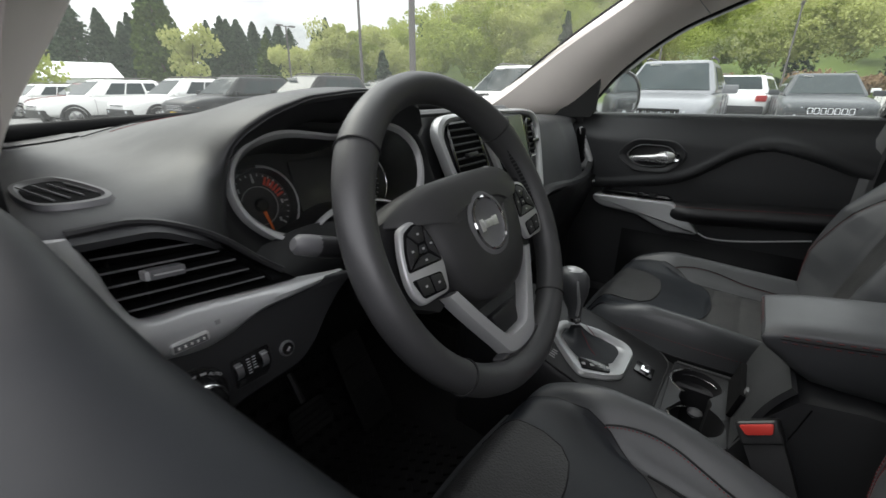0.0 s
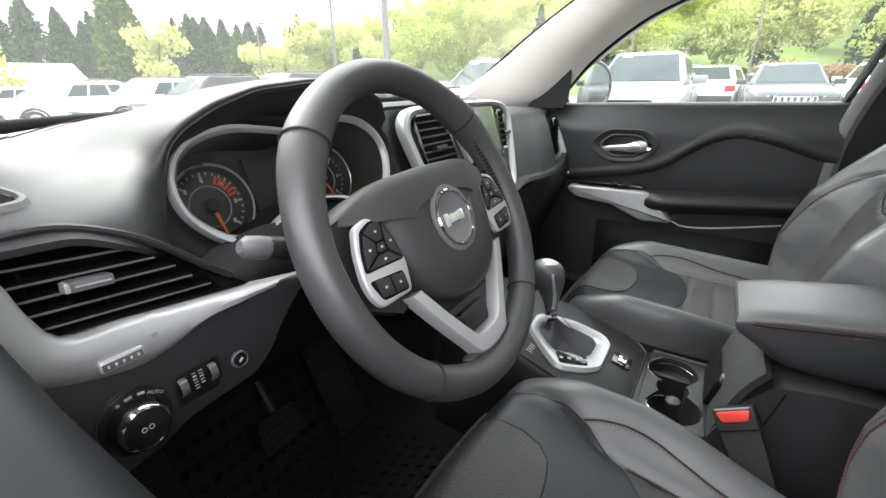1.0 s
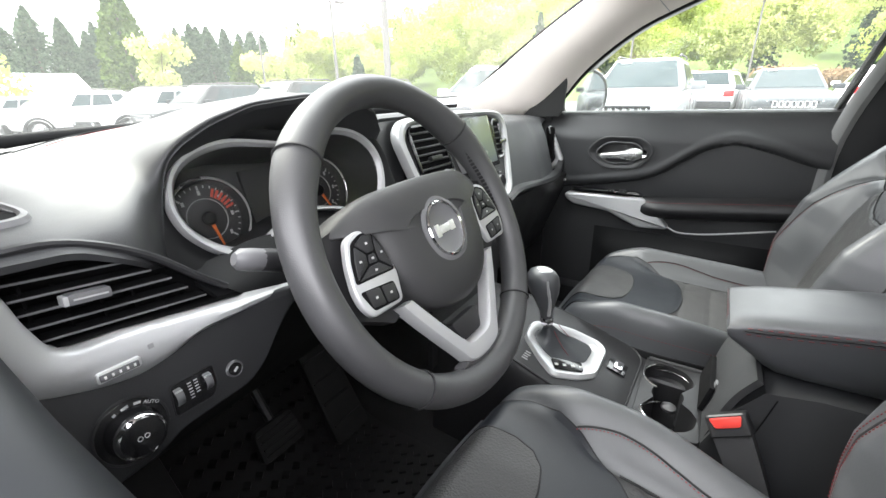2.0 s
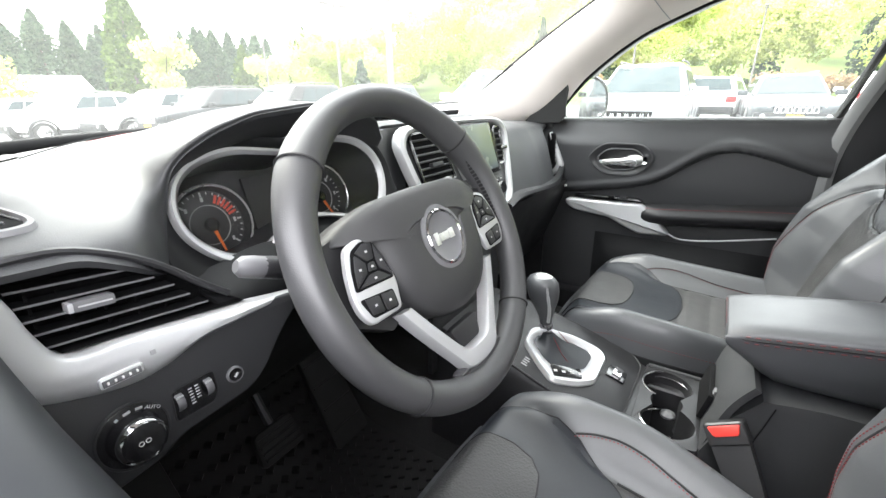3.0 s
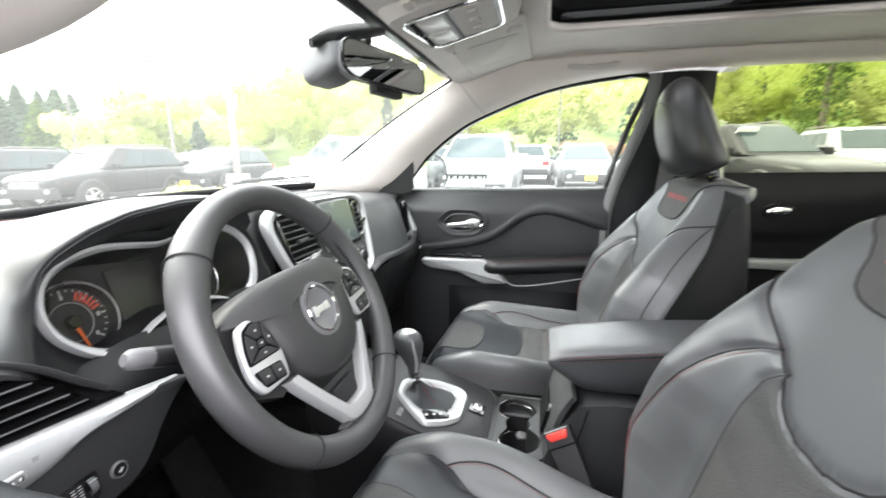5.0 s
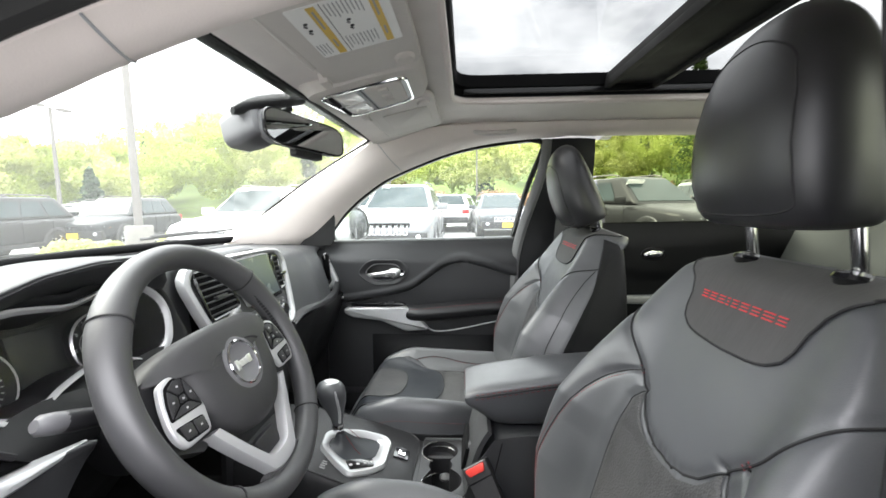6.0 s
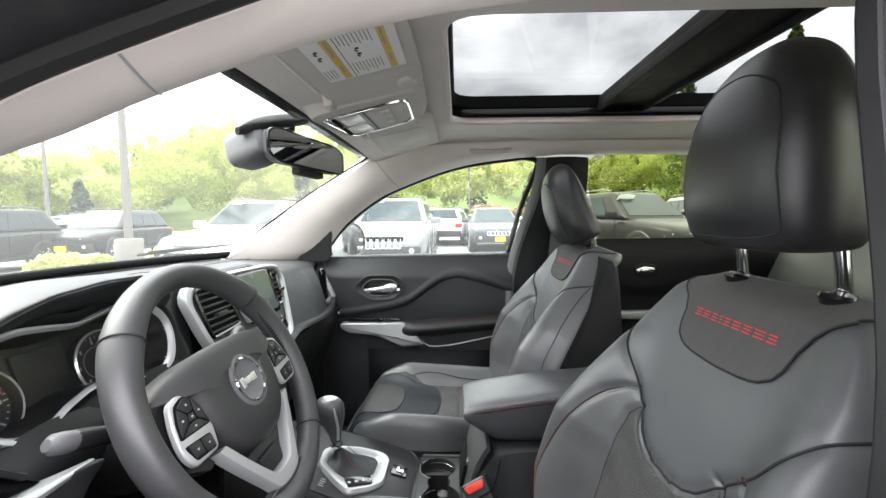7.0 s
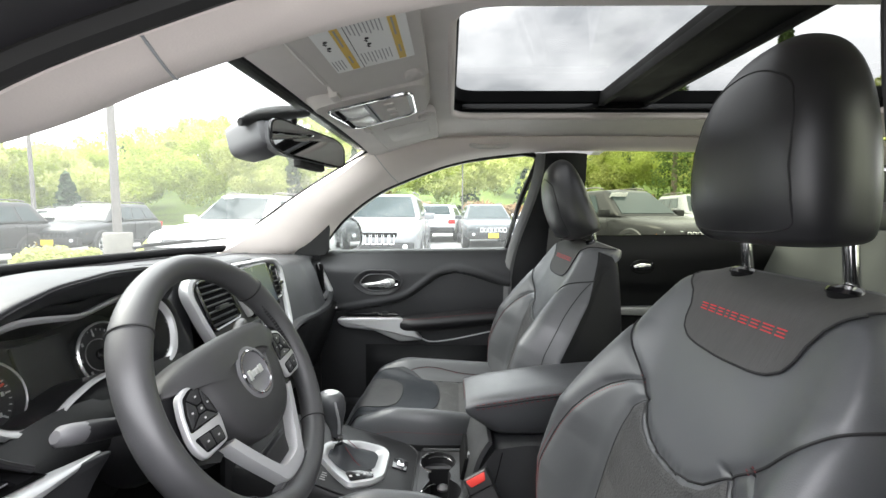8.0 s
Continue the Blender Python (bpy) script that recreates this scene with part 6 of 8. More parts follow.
    BIB = [(0.49, 0.02), (0.495, 0.16), (0.52, 0.27), (0.56, 0.355), (0.59, 0.43), (0.62, 0.515), (0.65, 0.60), (0.68, 0.68), (0.72, 0.775), (0.77, 0.885), (0.84, 1.02)]
    OUTER = [(0.0, 0.82), (0.11, 0.81), (0.21, 0.79), (0.36, 0.735), (0.48, 0.69), (0.545, 0.645), (0.585, 0.58), (0.61, 0.50)]
    BIB_CURVE = np.array([(0.0, 0.487 * 0.557), (0.02, 0.487 * 0.557)] + [(table(BIB, 0.49 + 0.0035 * k)[0] * table(WID, 0.49 + 0.0035 * k)[0], (0.49 + 0.0035 * k) * 0.557) for k in range(102)])
    INNER = [(0.0, 0.44), (0.27, 0.45), (0.45, 0.47), (0.53, 0.455), (0.565, 0.40), (0.58, 0.36)]
    BOL = [(0.0, 0.050), (0.2, 0.075), (0.42, 0.074), (0.60, 0.046), (0.78, 0.018), (0.92, 0.008), (1.0, 0.0)]

    def back_front(u, s):
        w, bo = table(WID, s)[0], table(BOL, s)[0]
        edge = 0.022 * smooth01((abs(u) - 0.80) / 0.20) ** 2 * 2.2
        bol = bo * math.exp(-((abs(u) - 0.80) / 0.20) ** 2)
        a = abs(u)
        groove = 0.0
        if 0.44 < s < 0.90:
            near = float(np.min(np.hypot(BIB_CURVE[:, 0] - a * w, BIB_CURVE[:, 1] - s * 0.557)))
            groove += 0.0035 * math.exp(-(near / 0.008) ** 2) * smooth01((0.90 - s) / 0.08)
        if s < 0.61:
            groove += 0.005 * math.exp(-((a - table(OUTER, s)[0]) * w / 0.006) ** 2)
        if s < 0.58:
            groove += 0.0045 * math.exp(-((a - table(INNER, s)[0]) * w / 0.008) ** 2)
            groove += 0.0015 * smooth01((table(INNER, s)[0] - a) / 0.10) * smooth01((0.50 - s) / 0.05)
        curve = 0.018 * math.sin(math.pi * min(1, s * 1.1)) - 0.034 * smooth01((s - 0.90) / 0.10) ** 1.6
        return P0 + ax * ((P1 - P0).length * s) + V(u * w, 0, 0) + fw * (bol - edge + curve - groove)

    def back_rear(u, s):
        w = table(WID, s)[0]
        d = 0.105 * (1 - 0.35 * s) * (1 - 0.35 * u ** 4) + 0.050 * smooth01((s - 0.84) / 0.16)
        return P0 + ax * ((P1 - P0).length * s) + V(u * w * 0.98, 0, 0) - fw * d

    rings = []
    for j in range(141):
        s = j / 140
        rings.append([back_front(-1 + 2 * i / 150, s) for i in range(151)] + [back_rear(1 - 2 * i / 16, s) for i in range(17)])
    back = part("backrest", loft(rings), LEATHER, seat, "", True, 70)
    # black vinyl side and rear panel wrapped round the back of the backrest; its near-black includes shade
    rings = []
    for j in range(25):
        s = 0.02 + 0.93 * j / 24
        w = table(WID, s)[0] * 1.006
        mid = P0 + ax * ((P1 - P0).length * s)
        d = 0.285 - 0.205 * s
        ring = []
        for k in range(33):
            a = math.pi * k / 32
            ca, sa = math.cos(a), math.sin(a)
            ring.append(mid + V(w * math.copysign(abs(ca) ** 0.22, ca), 0, 0) - fw * (0.030 + (d - 0.030) * abs(sa) ** 0.45))
        rings.append(ring)
    part("back_panel", loft(rings), BLACKVINYL, seat, "black vinyl back panel with shade in its colour", True, 60)
    on_back = lambda pts, lift=0.001, n=40: [back_front(p.x, p.y) + fw * lift for p in spline([V(a, b, 0) for a, b in pts], n)]
    # woven shield under the headrest with red lettering drawn as bars
    SHIELD = [(0.0, 1.02), (0.12, 0.92), (0.28, 0.74), (0.42, 0.60), (0.58, 0.52), (0.75, 0.475), (0.86, 0.43), (0.94, 0.35), (0.98, 0.26), (1.0, 0.04)]
    flank = lambda b: table(SHIELD, b)[0] * (1 if b > 0.2 else 0.97)
    shield = part("shield_patch", surface(lambda a, b: back_front((-1 + 2 * a) * flank(b), 0.995 - 0.228 * b) + fw * 0.0026, 48, 60), CLOTH, back, "woven grey cloth patch")
    edge = [back_front(-flank(j / 60), 0.995 - 0.228 * j / 60) + fw * 0.0022 for j in range(61)] + [back_front(flank(1 - j / 60), 0.767 + 0.228 * j / 60) + fw * 0.0022 for j in range(61)]
    part("patch_edge", tube(edge, 0.0016, 6), THREAD, shield)
    widths = (0.0125, 0.013, 0.012, 0.005, 0.011, 0.0145, 0.014, 0.017, 0.0135)
    x = 0.080
    for k, w in enumerate(widths):
        u = (x - w / 2) / 0.198
        c = back_front(u, 0.869) + fw * 0.0036
        lean = (back_front(u - 0.04, 0.869) - back_front(u + 0.04, 0.869)).normalized()
        bar = axes(c, tuple(-lean), tuple(ax))
        part("lettering_bar", moved(merge(box(-w / 2, w / 2, -0.0050, -0.0034, -0.0006, 0.0006), box(-w / 2, w / 2, 0.0034, 0.0050, -0.0006, 0.0006), box(-w / 2 + 0.001, w / 2 - 0.001, -0.0007, 0.0007, -0.0006, 0.0006)), bar), REDCLOTH, shield, "", False)
        x -= w + 0.0052
    for s in (-1, 1):
        line = [back_front(s * q[0] / table(WID, q[1] / 0.557)[0], q[1] / 0.557) + fw * 0.0012 for q in BIB_CURVE[1:96:2]]
        part("seam", tube(line, 0.0016, 6), THREAD, back)
        line = on_back([(s * table(OUTER, q)[0], q) for q in (0.04, 0.11, 0.21, 0.30, 0.36, 0.42, 0.48, 0.53, 0.565, 0.59, 0.607)] + [(s * 0.475, 0.615)], 0.0004, 80)
        part("seam", tube(line, 0.0014, 6), THREAD, back)
        for off in (-0.006, 0.006):
            st = bmesh.new()
            pts = even([p + V(off * s * 0.7, 0, off * 0.7) + fw * 0.002 for p in line], 150, False)
            for a, b in zip(pts[::2], pts[1::2]):
                bmesh.ops.create_cube(st, size=1, matrix=Matrix.LocRotScale((a + b) / 2, (b - a).to_track_quat("X", "Z"), ((b - a).length, 0.0011, 0.0011)))
            part("stitching", st, REDTHREAD, back, "red stitching", False)
        rim_line = on_back([(s * 0.955, 0.06), (s * 0.955, 0.2), (s * 0.95, 0.36), (s * 0.945, 0.5), (s * 0.94, 0.62), (s * 0.945, 0.72), (s * 0.96, 0.80)], 0.0012, 80)
        part("seam", tube(rim_line, 0.0013, 6), THREAD, back)
        st = bmesh.new()
        pts = even([p + V(-0.005 * s, 0.0, 0.0015) + fw * 0.003 for p in rim_line], 140, False)
        for a, b in zip(pts[::2], pts[1::2]):
            bmesh.ops.create_cube(st, size=1, matrix=Matrix.LocRotScale((a + b) / 2, (b - a).to_track_quat("X", "Z"), ((b - a).length, 0.0010, 0.0010)))
        part("stitching", st, REDTHREAD, back, "red stitching", False)
        part("seam", tube(on_back([(s * table(INNER, q)[0], q) for q in (0.05, 0.15, 0.27, 0.36, 0.45, 0.50, 0.53, 0.55, 0.565, 0.58)], -0.0005, 60), 0.0016, 6), THREAD, back)
    floor_of_bib = lambda u: table([(0.0, 0.485), (0.16, 0.492), (0.27, 0.517), (0.355, 0.556), (0.42, 0.575)], abs(u))[0]
    def low_insert(a, b):
        u = -1 + 2 * a
        top = floor_of_bib(u * 0.42) - 0.010
        q = top - (top - 0.06) * b
        return back_front(u * (table(INNER, q)[0] - 0.022), q) + fw * 0.0018
    part("insert_lower", surface(low_insert, 48, 60), PERF, back, "grey perforated insert")
    part("seam", tube([back_front(-0.10 + 0.20 * k / 16, 0.488) + fw * 0.0006 for k in range(17)], 0.0016, 6), THREAD, back)
    # side faces near-black, the seat's shaded flank put into the colour
    for side in (-1, 1):
        part("side_panel", surface(lambda a, b: back_front(side, 0.04 + 0.86 * b).lerp(back_rear(side, 0.04 + 0.86 * b), 0.10 + 0.90 * a) + V(side * 0.004, 0, 0), 8, 24), BLACKVINYL, seat, "black vinyl side panel with shade in its colour")
    part("back_shell", surface(lambda a, b: back_rear((-1 + 2 * a) * 0.80, 0.06 + 0.70 * b) - fw * 0.004, 14, 16, 0.004), HARD, seat)

    # headrest on two chrome posts
    hx, hy, hz, tilt, drop = head_form
    HM = pose(0, -0.700, 1.205 - drop, tilt) @ Matrix.Diagonal((hx, hy, hz, 1)) @ pose(0, 0.700, -1.205)
    HEAD = [(1.203, 0.070, 0.040, -0.684), (1.208, 0.093, 0.056, -0.681), (1.222, 0.106, 0.064, -0.677), (1.26, 0.112, 0.068, -0.673), (1.30, 0.111, 0.068, -0.672), (1.34, 0.107, 0.066, -0.673), (1.38, 0.098, 0.061, -0.676), (1.415, 0.084, 0.054, -0.680), (1.440, 0.067, 0.045, -0.685), (1.458, 0.048, 0.034, -0.689), (1.470, 0.026, 0.020, -0.692), (1.475, 0.008, 0.007, -0.694)]
    shape = spline([V(*r[1:]) for r in HEAD], 45)
    level = spline([V(r[0], 0, 0) for r in HEAD], 45)
    rings = []
    for q, lv in zip(shape, level):
        ring = []
        for k in range(56):
            t = 2 * math.pi * k / 56
            c, s = math.cos(t), math.sin(t)
            ring.append(V(q.x * (1 - 0.22 * max(0.0, -s)) * math.copysign(abs(c) ** 0.66, c), q.z + q.y * math.copysign(abs(s) ** 0.72, s), lv.x))
        rings.append(ring)
    head = part("headrest", moved(loft(rings), HM), HEAD_LEATHER, seat, "black leather headrest", True, 75)

    def hfront(a, z):
        w, d, yc = table(HEAD, z)
        c = max(-1, min(1, a / w))
        c = math.copysign(abs(c) ** (1 / 0.66), c)
        return V(a, yc + d * (1 - c * c) ** 0.36, z)
    # welted seam round the front panel
    loop = spline([V(-0.088, 1.30, 0), V(-0.083, 1.36, 0), V(-0.062, 1.408, 0), V(0, 1.430, 0), V(0.062, 1.408, 0), V(0.083, 1.36, 0), V(0.088, 1.30, 0), V(0.089, 1.25, 0), V(0.076, 1.226, 0), V(0, 1.221, 0), V(-0.076, 1.226, 0), V(-0.089, 1.25, 0)], 96, True)
    part("panel_seam", tube([HM @ (hfront(q.x, q.y) + V(0, 0.0004, 0)) for q in loop], 0.0013, 5, True), THREAD, head)
    for s in (-1, 1):
        part("post", tube([V(s * 0.080, -0.712, 1.10), V(s * 0.080, -0.698, 1.17), V(s * 0.080, -0.692, 1.22)], 0.0072, 14), CHROME, seat, "chrome headrest post")
        part("post_guide", lathe([(0.012, -0.03), (0.019, 0.0), (0.022, 0.003), (0.020, 0.008), (0.011, 0.012), (0.009, 0.006)], 24, pose(s * 0.080, -0.6965, 1.153, 12)), GLOSSY, seat, "black post guide")
    return seat


build_seat("driver_seat", -0.40, -0.012, "black leather driver seat with red stitching and raised headrest", (1.0, 1.0, 0.91, -2, -0.004))
build_seat("passenger_seat", 0.350, 0.012, "black leather passenger seat with red stitching", (1.0, 0.90, 0.86, -22, 0.020), (-0.017, -0.012))

# rear bench
bench = thing("rear_bench", "black leather rear bench seat with low headrests", "car seat")
part("cushion", surface(lambda u, v: V(-0.66 + 1.32 * u, -1.02 - 0.48 * v, 0.70 - 0.05 * v - 0.10 * (1 - smooth01(v * 6)) + 0.012 * math.cos(u * 6 * math.pi)), 40, 14, 0.12), NAPPA, bench)
part("backrest", surface(lambda u, v: V(-0.66 + 1.32 * u, -1.44 - 0.20 * v + 0.02 * math.cos(u * 6 * math.pi) * (1 - v), 0.66 + 0.50 * v), 40, 14, 0.12), NAPPA, bench)
for x in (-0.37, 0.0, 0.37):
    rings = []
    for z, a, d in ((1.155, 0.09, 0.03), (1.17, 0.12, 0.045), (1.22, 0.13, 0.05), (1.27, 0.125, 0.045), (1.29, 0.10, 0.03)):
        rings.append([V(x + a * math.copysign(abs(math.cos(t)) ** 0.6, math.cos(t)), -1.66 + d * math.copysign(abs(math.sin(t)) ** 0.7, math.sin(t)), z) for t in [2 * math.pi * k / 28 for k in range(28)]])
    part("headrest", loft(rings), NAPPA, bench, "", True, 70)

# ---- overhead ----
def roof_m(x, y, drop=0.0, pitch=0.0, roll=0.0):
    return pose(x, y, lining_z(x, y) - drop, 180 + pitch, roll, 0)


for s, lab in ((-1, "light grey sun visor with a printed warning label"), (1, "light grey sun visor folded up")):
    vis = thing("sun_visor", lab, "sun visor", "sun visors")
    m = Matrix(((1, 0, 0, s * 0.315), (0, 0.975, 0.225, -0.150), (0, -0.225, 0.975, 1.494), (0, 0, 0, 1)))
    o = rounded([(-0.195, 0.088), (0.195, 0.088), (0.195, -0.075), (0.17, -0.09), (-0.17, -0.09), (-0.195, -0.075)], 0.02, 4)
    low = [m @ V(p.x, p.y, -0.006) for p in o]
    rings = [[m @ V(p.x * 0.985, p.y * 0.97, 0.008) for p in o], [m @ V(p.x, p.y, 0.003) for p in o], [m @ V(p.x, p.y, -0.004) for p in o], [m @ V(p.x * 0.985, p.y * 0.97, -0.009) for p in o]]
    body = part("panel", loft(rings), VISOR, vis)
    part("hinge_rod", tube([m @ V(-0.19 * s * -1, 0.086, -0.002), m @ V(0.10 * s * -1, 0.086, -0.004)], 0.007, 8), VISOR, vis)
    part("clip", moved(box(-0.018, 0.018, -0.008, 0.008, -0.018, 0.004, 0.005), m @ pose(s * -0.165, 0.088, 0)), VISOR, vis)
    part("lamp_cover", moved(lathe([(0.032, 0), (0.031, 0.004), (0.026, 0.007), (0.001, 0.008)], 28), m @ pose(s * -0.150, -0.060, -0.008, 180) @ Matrix.Diagonal((0.75, 0.55, 1, 1))), VISOR, vis)
    part("mirror_lid", moved(prism([(p.x, p.y) for p in rounded([(-0.11, -0.055), (0.08, -0.055), (0.08, 0.065), (-0.11, 0.065)], 0.01)], 0.0025, None, 0.001), m @ pose(0, 0, -0.009, 180)), VISOR, vis)
    if s < 0:
        label = part("warning_label", moved(prism([(p.x, p.y) for p in rounded([(-0.095, -0.062), (0.060, -0.062), (0.060, 0.062), (-0.095, 0.062)], 0.004)], 0.0006, None), m @ pose(0.0, -0.008, -0.0118, 180)), PAPER, vis, "white and yellow printed warning label")
        L = m @ pose(0.0, -0.008, -0.0126, 180)
        for y in (-0.036, 0.038):
            part("yellow_band", moved(box(-0.090, 0.056, y, y + 0.011, 0, 0.0005), L), YELLOWPRINT, label, "", False)
            part("band_text", moved(box(-0.080, -0.030, y + 0.004, y + 0.0065, 0.0005, 0.0009), L), GREYPRINT, label, "", False)
            part("band_text", moved(box(0.004, 0.030, y + 0.004, y + 0.0065, 0.0005, 0.0009), L), GREYPRINT, label, "", False)
        part("divider", moved(box(-0.092, 0.057, -0.019, -0.0182, 0, 0.0005), L), THREAD, label, "", False)
        for k in range(9):
            yy = -0.014 + 0.0052 * k
            for x0, x1 in ((-0.088, -0.058 + 0.004 * (k % 3)), (0.006 + 0.002 * (k % 2), 0.048 - 0.005 * ((k * 2) % 3))):
                part("text_bar", moved(box(x0, x1, yy, yy + 0.0014, 0, 0.0005), L), GREYPRINT, label, "", False)
        for k in range(4):
            part("text_bar", moved(box(0.012, 0.050 - 0.004 * (k % 2), -0.059 + 0.0048 * k, -0.0578 + 0.0048 * k, 0, 0.0005), L), GREYPRINT, label, "", False)
        for x, y in ((-0.034, 0.004), (-0.016, 0.004), (-0.050, -0.049), (-0.030, -0.049)):
            sign = part("pictogram", moved(lathe([(0.0030, 0), (0.0030, 0.0005), (0.001, 0.0006)], 12), L @ pose(x - 0.004, y, 0)), THREAD, label, "", False)
            part("stroke", moved(box(-0.0012, 0.0050, -0.0046, -0.0018, 0, 0.0005), L @ pose(x, y, 0, 0, 0, 25)), THREAD, sign, "", False)

oh = thing("overhead_console", "light grey overhead console with reading lamps", "overhead console")
OM = Matrix(((1, 0, 0, 0.0), (0, 0.975, 0.225, -0.105), (0, -0.225, 0.975, 1.490), (0, 0, 0, 1)))
oo = rounded([(-0.105, -0.128), (0.112, -0.122), (0.128, 0.0), (0.130, 0.090), (-0.105, 0.112), (-0.118, 0.0)], 0.035, 5)
part("housing", loft([[OM @ V(p.x * 1.06, p.y * 1.05, 0.006) for p in oo], [OM @ V(p.x, p.y, -0.006) for p in oo], [OM @ V(p.x * 0.95, p.y * 0.95, -0.016) for p in oo], [OM @ V(p.x * 0.82, p.y * 0.86, -0.020) for p in oo]]), VISOR, oh)
ring = rounded([(-0.082, -0.092), (0.090, -0.088), (0.106, 0.062), (-0.086, 0.082)], 0.026, 5)
part("recess", prism([(p.x * 0.98, p.y * 0.98) for p in ring], 0.0012, OM @ pose(0, 0, -0.0195) @ Matrix.Diagonal((1, 1, -1, 1))), GREYCARD, oh)
part("chrome_trim", tube([OM @ V(p.x, p.y, -0.0210) for p in ring], 0.0034, 6, True), CHROME, oh, "thin chrome trim ring")
for x0, x1 in ((-0.074, 0.004), (0.012, 0.092)):
    lamp = part("lamp_lens", moved(prism([(p.x, p.y) for p in rounded([(x0, 0.010), (x1, 0.008), (x1, 0.050), (x0, 0.060)], 0.010)], 0.004, None, 0.002), OM @ pose(0, 0, -0.0200) @ Matrix.Diagonal((1, 1, -1, 1))), LENS, oh)
    part("lens_slot", moved(box(x0 + 0.006, x1 - 0.006, 0.0600, 0.0680, -0.0245, -0.0200, 0.001), OM), DARK, lamp)
part("switch_panel", moved(prism([(p.x, p.y) for p in rounded([(-0.070, -0.080), (0.074, -0.078), (0.086, -0.006), (-0.074, -0.004)], 0.014)], 0.0045, None, 0.002), OM @ pose(0, 0, -0.0200) @ Matrix.Diagonal((1, 1, -1, 1))), VISOR, oh)
part("panel_gap", tube([OM @ V(-0.082, 0.002, -0.0215), OM @ V(0.098, -0.001, -0.0215)], 0.0014, 6), THREAD, oh)
for x in (-0.045, 0.0, 0.045):
    part("roof_switch", moved(box(-0.013, 0.013, -0.010, 0.010, -0.029, -0.022, 0.003), OM @ pose(x, -0.040, 0)), VISOR, oh)

mir = thing("rear_view_mirror", "black rear-view mirror with a grey sensor housing", "mirror")
MM = axes((0.030, 0.040, 1.402), (0.24, -0.086, -0.014), (0, 0.10, 1))
mo_ = rounded([(-0.128, 0.026), (-0.10, 0.036), (0.10, 0.034), (0.130, 0.022), (0.128, -0.026), (0.105, -0.034), (-0.10, -0.036), (-0.130, -0.022)], 0.016, 4)
rings = [[MM @ V(p.x * f, p.y * f, h) for p in mo_] for f, h in ((0.35, -0.040), (0.80, -0.034), (0.98, -0.016), (1.0, 0.0), (0.965, 0.004))]
# grey on a black shell: the sky's reflection is put into its colour
part("shell", loft(rings), GREYSLAT, mir)
part("glass_rim", tube([MM @ V(p.x * 0.985, p.y * 0.97, 0.0035) for p in mo_], 0.0030, 6, True), GLOSSY, mir)
part("glass", prism([(p.x * 0.955, p.y * 0.94) for p in mo_], 0.0015, MM @ pose(0, 0, 0.0042)), MIRROR, mir, "silvered mirror glass")
pod = rounded([(-0.044, -0.038), (0.048, -0.042), (0.055, 0.026), (-0.036, 0.038)], 0.025, 5)
PM = axes((-0.055, 0.118, 1.410), (1, -0.25, 0), (0, 0.35, 1))
part("sensor_housing", loft([[PM @ V(p.x * f, p.y * f, h) for p in pod] for f, h in ((0.9, -0.05), (1.0, -0.02), (1.0, 0.012), (0.86, 0.026), (0.5, 0.032))]), GREYSLAT, mir, "grey sensor housing")
part("stem", tube(spline([V(0.03, 0.055, 1.405), V(0.02, 0.075, 1.43), V(0.0, 0.07, 1.455)], 8), 0.012, 10), HARD, mir)
part("arm_cover", tube(spline([V(-0.115, 0.128, 1.425), V(-0.075, 0.105, 1.446), V(-0.03, 0.075, 1.462), V(0.02, 0.04, 1.475)], 14), [0.010, 0.014, 0.017, 0.019, 0.020, 0.020, 0.020, 0.020, 0.020, 0.019, 0.018, 0.017, 0.016, 0.014], 12, flat=0.6), HARD, mir)
part("lower_sensor", moved(box(-0.045, 0.045, -0.012, 0.010, -0.020, 0.002, 0.007, 3), MM @ pose(0.02, -0.036, -0.012)), HARD, mir)

for s in (1,):
    gh = thing("grab_handle", "light grey folding grab handle on the roof rail", "grab handle")
    part("bar", tube(spline([V(0.580, -0.33, 1.502), V(0.565, -0.36, 1.486), V(0.562, -0.41, 1.482), V(0.565, -0.47, 1.486), V(0.580, -0.50, 1.502)], 20), 0.009, 10), VISOR, gh)
    for y in (-0.33, -0.50):
        part("hinge", moved(box(-0.014, 0.014, -0.02, 0.02, -0.012, 0.012, 0.005), pose(0.580, y, 1.502)), VISOR, gh)

# passenger door mirror outside
dm = thing("door_mirror", "silver-backed passenger door mirror", "mirror")
DM = axes((0.865, 0.177, 1.15), (0.83, -0.55, 0), (0, 0.02, 1))
do = spline([V(-0.085, -0.055, 0), V(-0.088, 0.03, 0), V(-0.07, 0.075, 0), V(0.0, 0.085, 0), V(0.07, 0.06, 0), V(0.095, 0.01, 0), V(0.085, -0.045, 0), V(0.02, -0.068, 0)], 40, True)
part("shell", loft([[DM @ V(p.x * f, p.y * f, h) for p in do] for f, h in ((0.4, -0.12), (0.8, -0.10), (0.98, -0.05), (1.0, 0.0), (0.95, 0.004))]), GREYCARD, dm)
part("rim", tube([DM @ V(p.x, p.y, 0.002) for p in do], 0.008, 8, True), GLOSSY, dm)
part("glass", prism([(p.x * 0.945, p.y * 0.945) for p in do], 0.0015, DM @ pose(0, 0, 0.0045)), MIRROR, dm, "silvered mirror glass")
part("foot", tube([V(0.80, 0.25, 1.065), V(0.86, 0.25, 1.07), V(0.90, 0.23, 1.10)], 0.025, 10), HARD, dm)
# ---- parking lot outside ----
def lot_z(x, y):
    return 0.0025 * x - 0.0181 * y


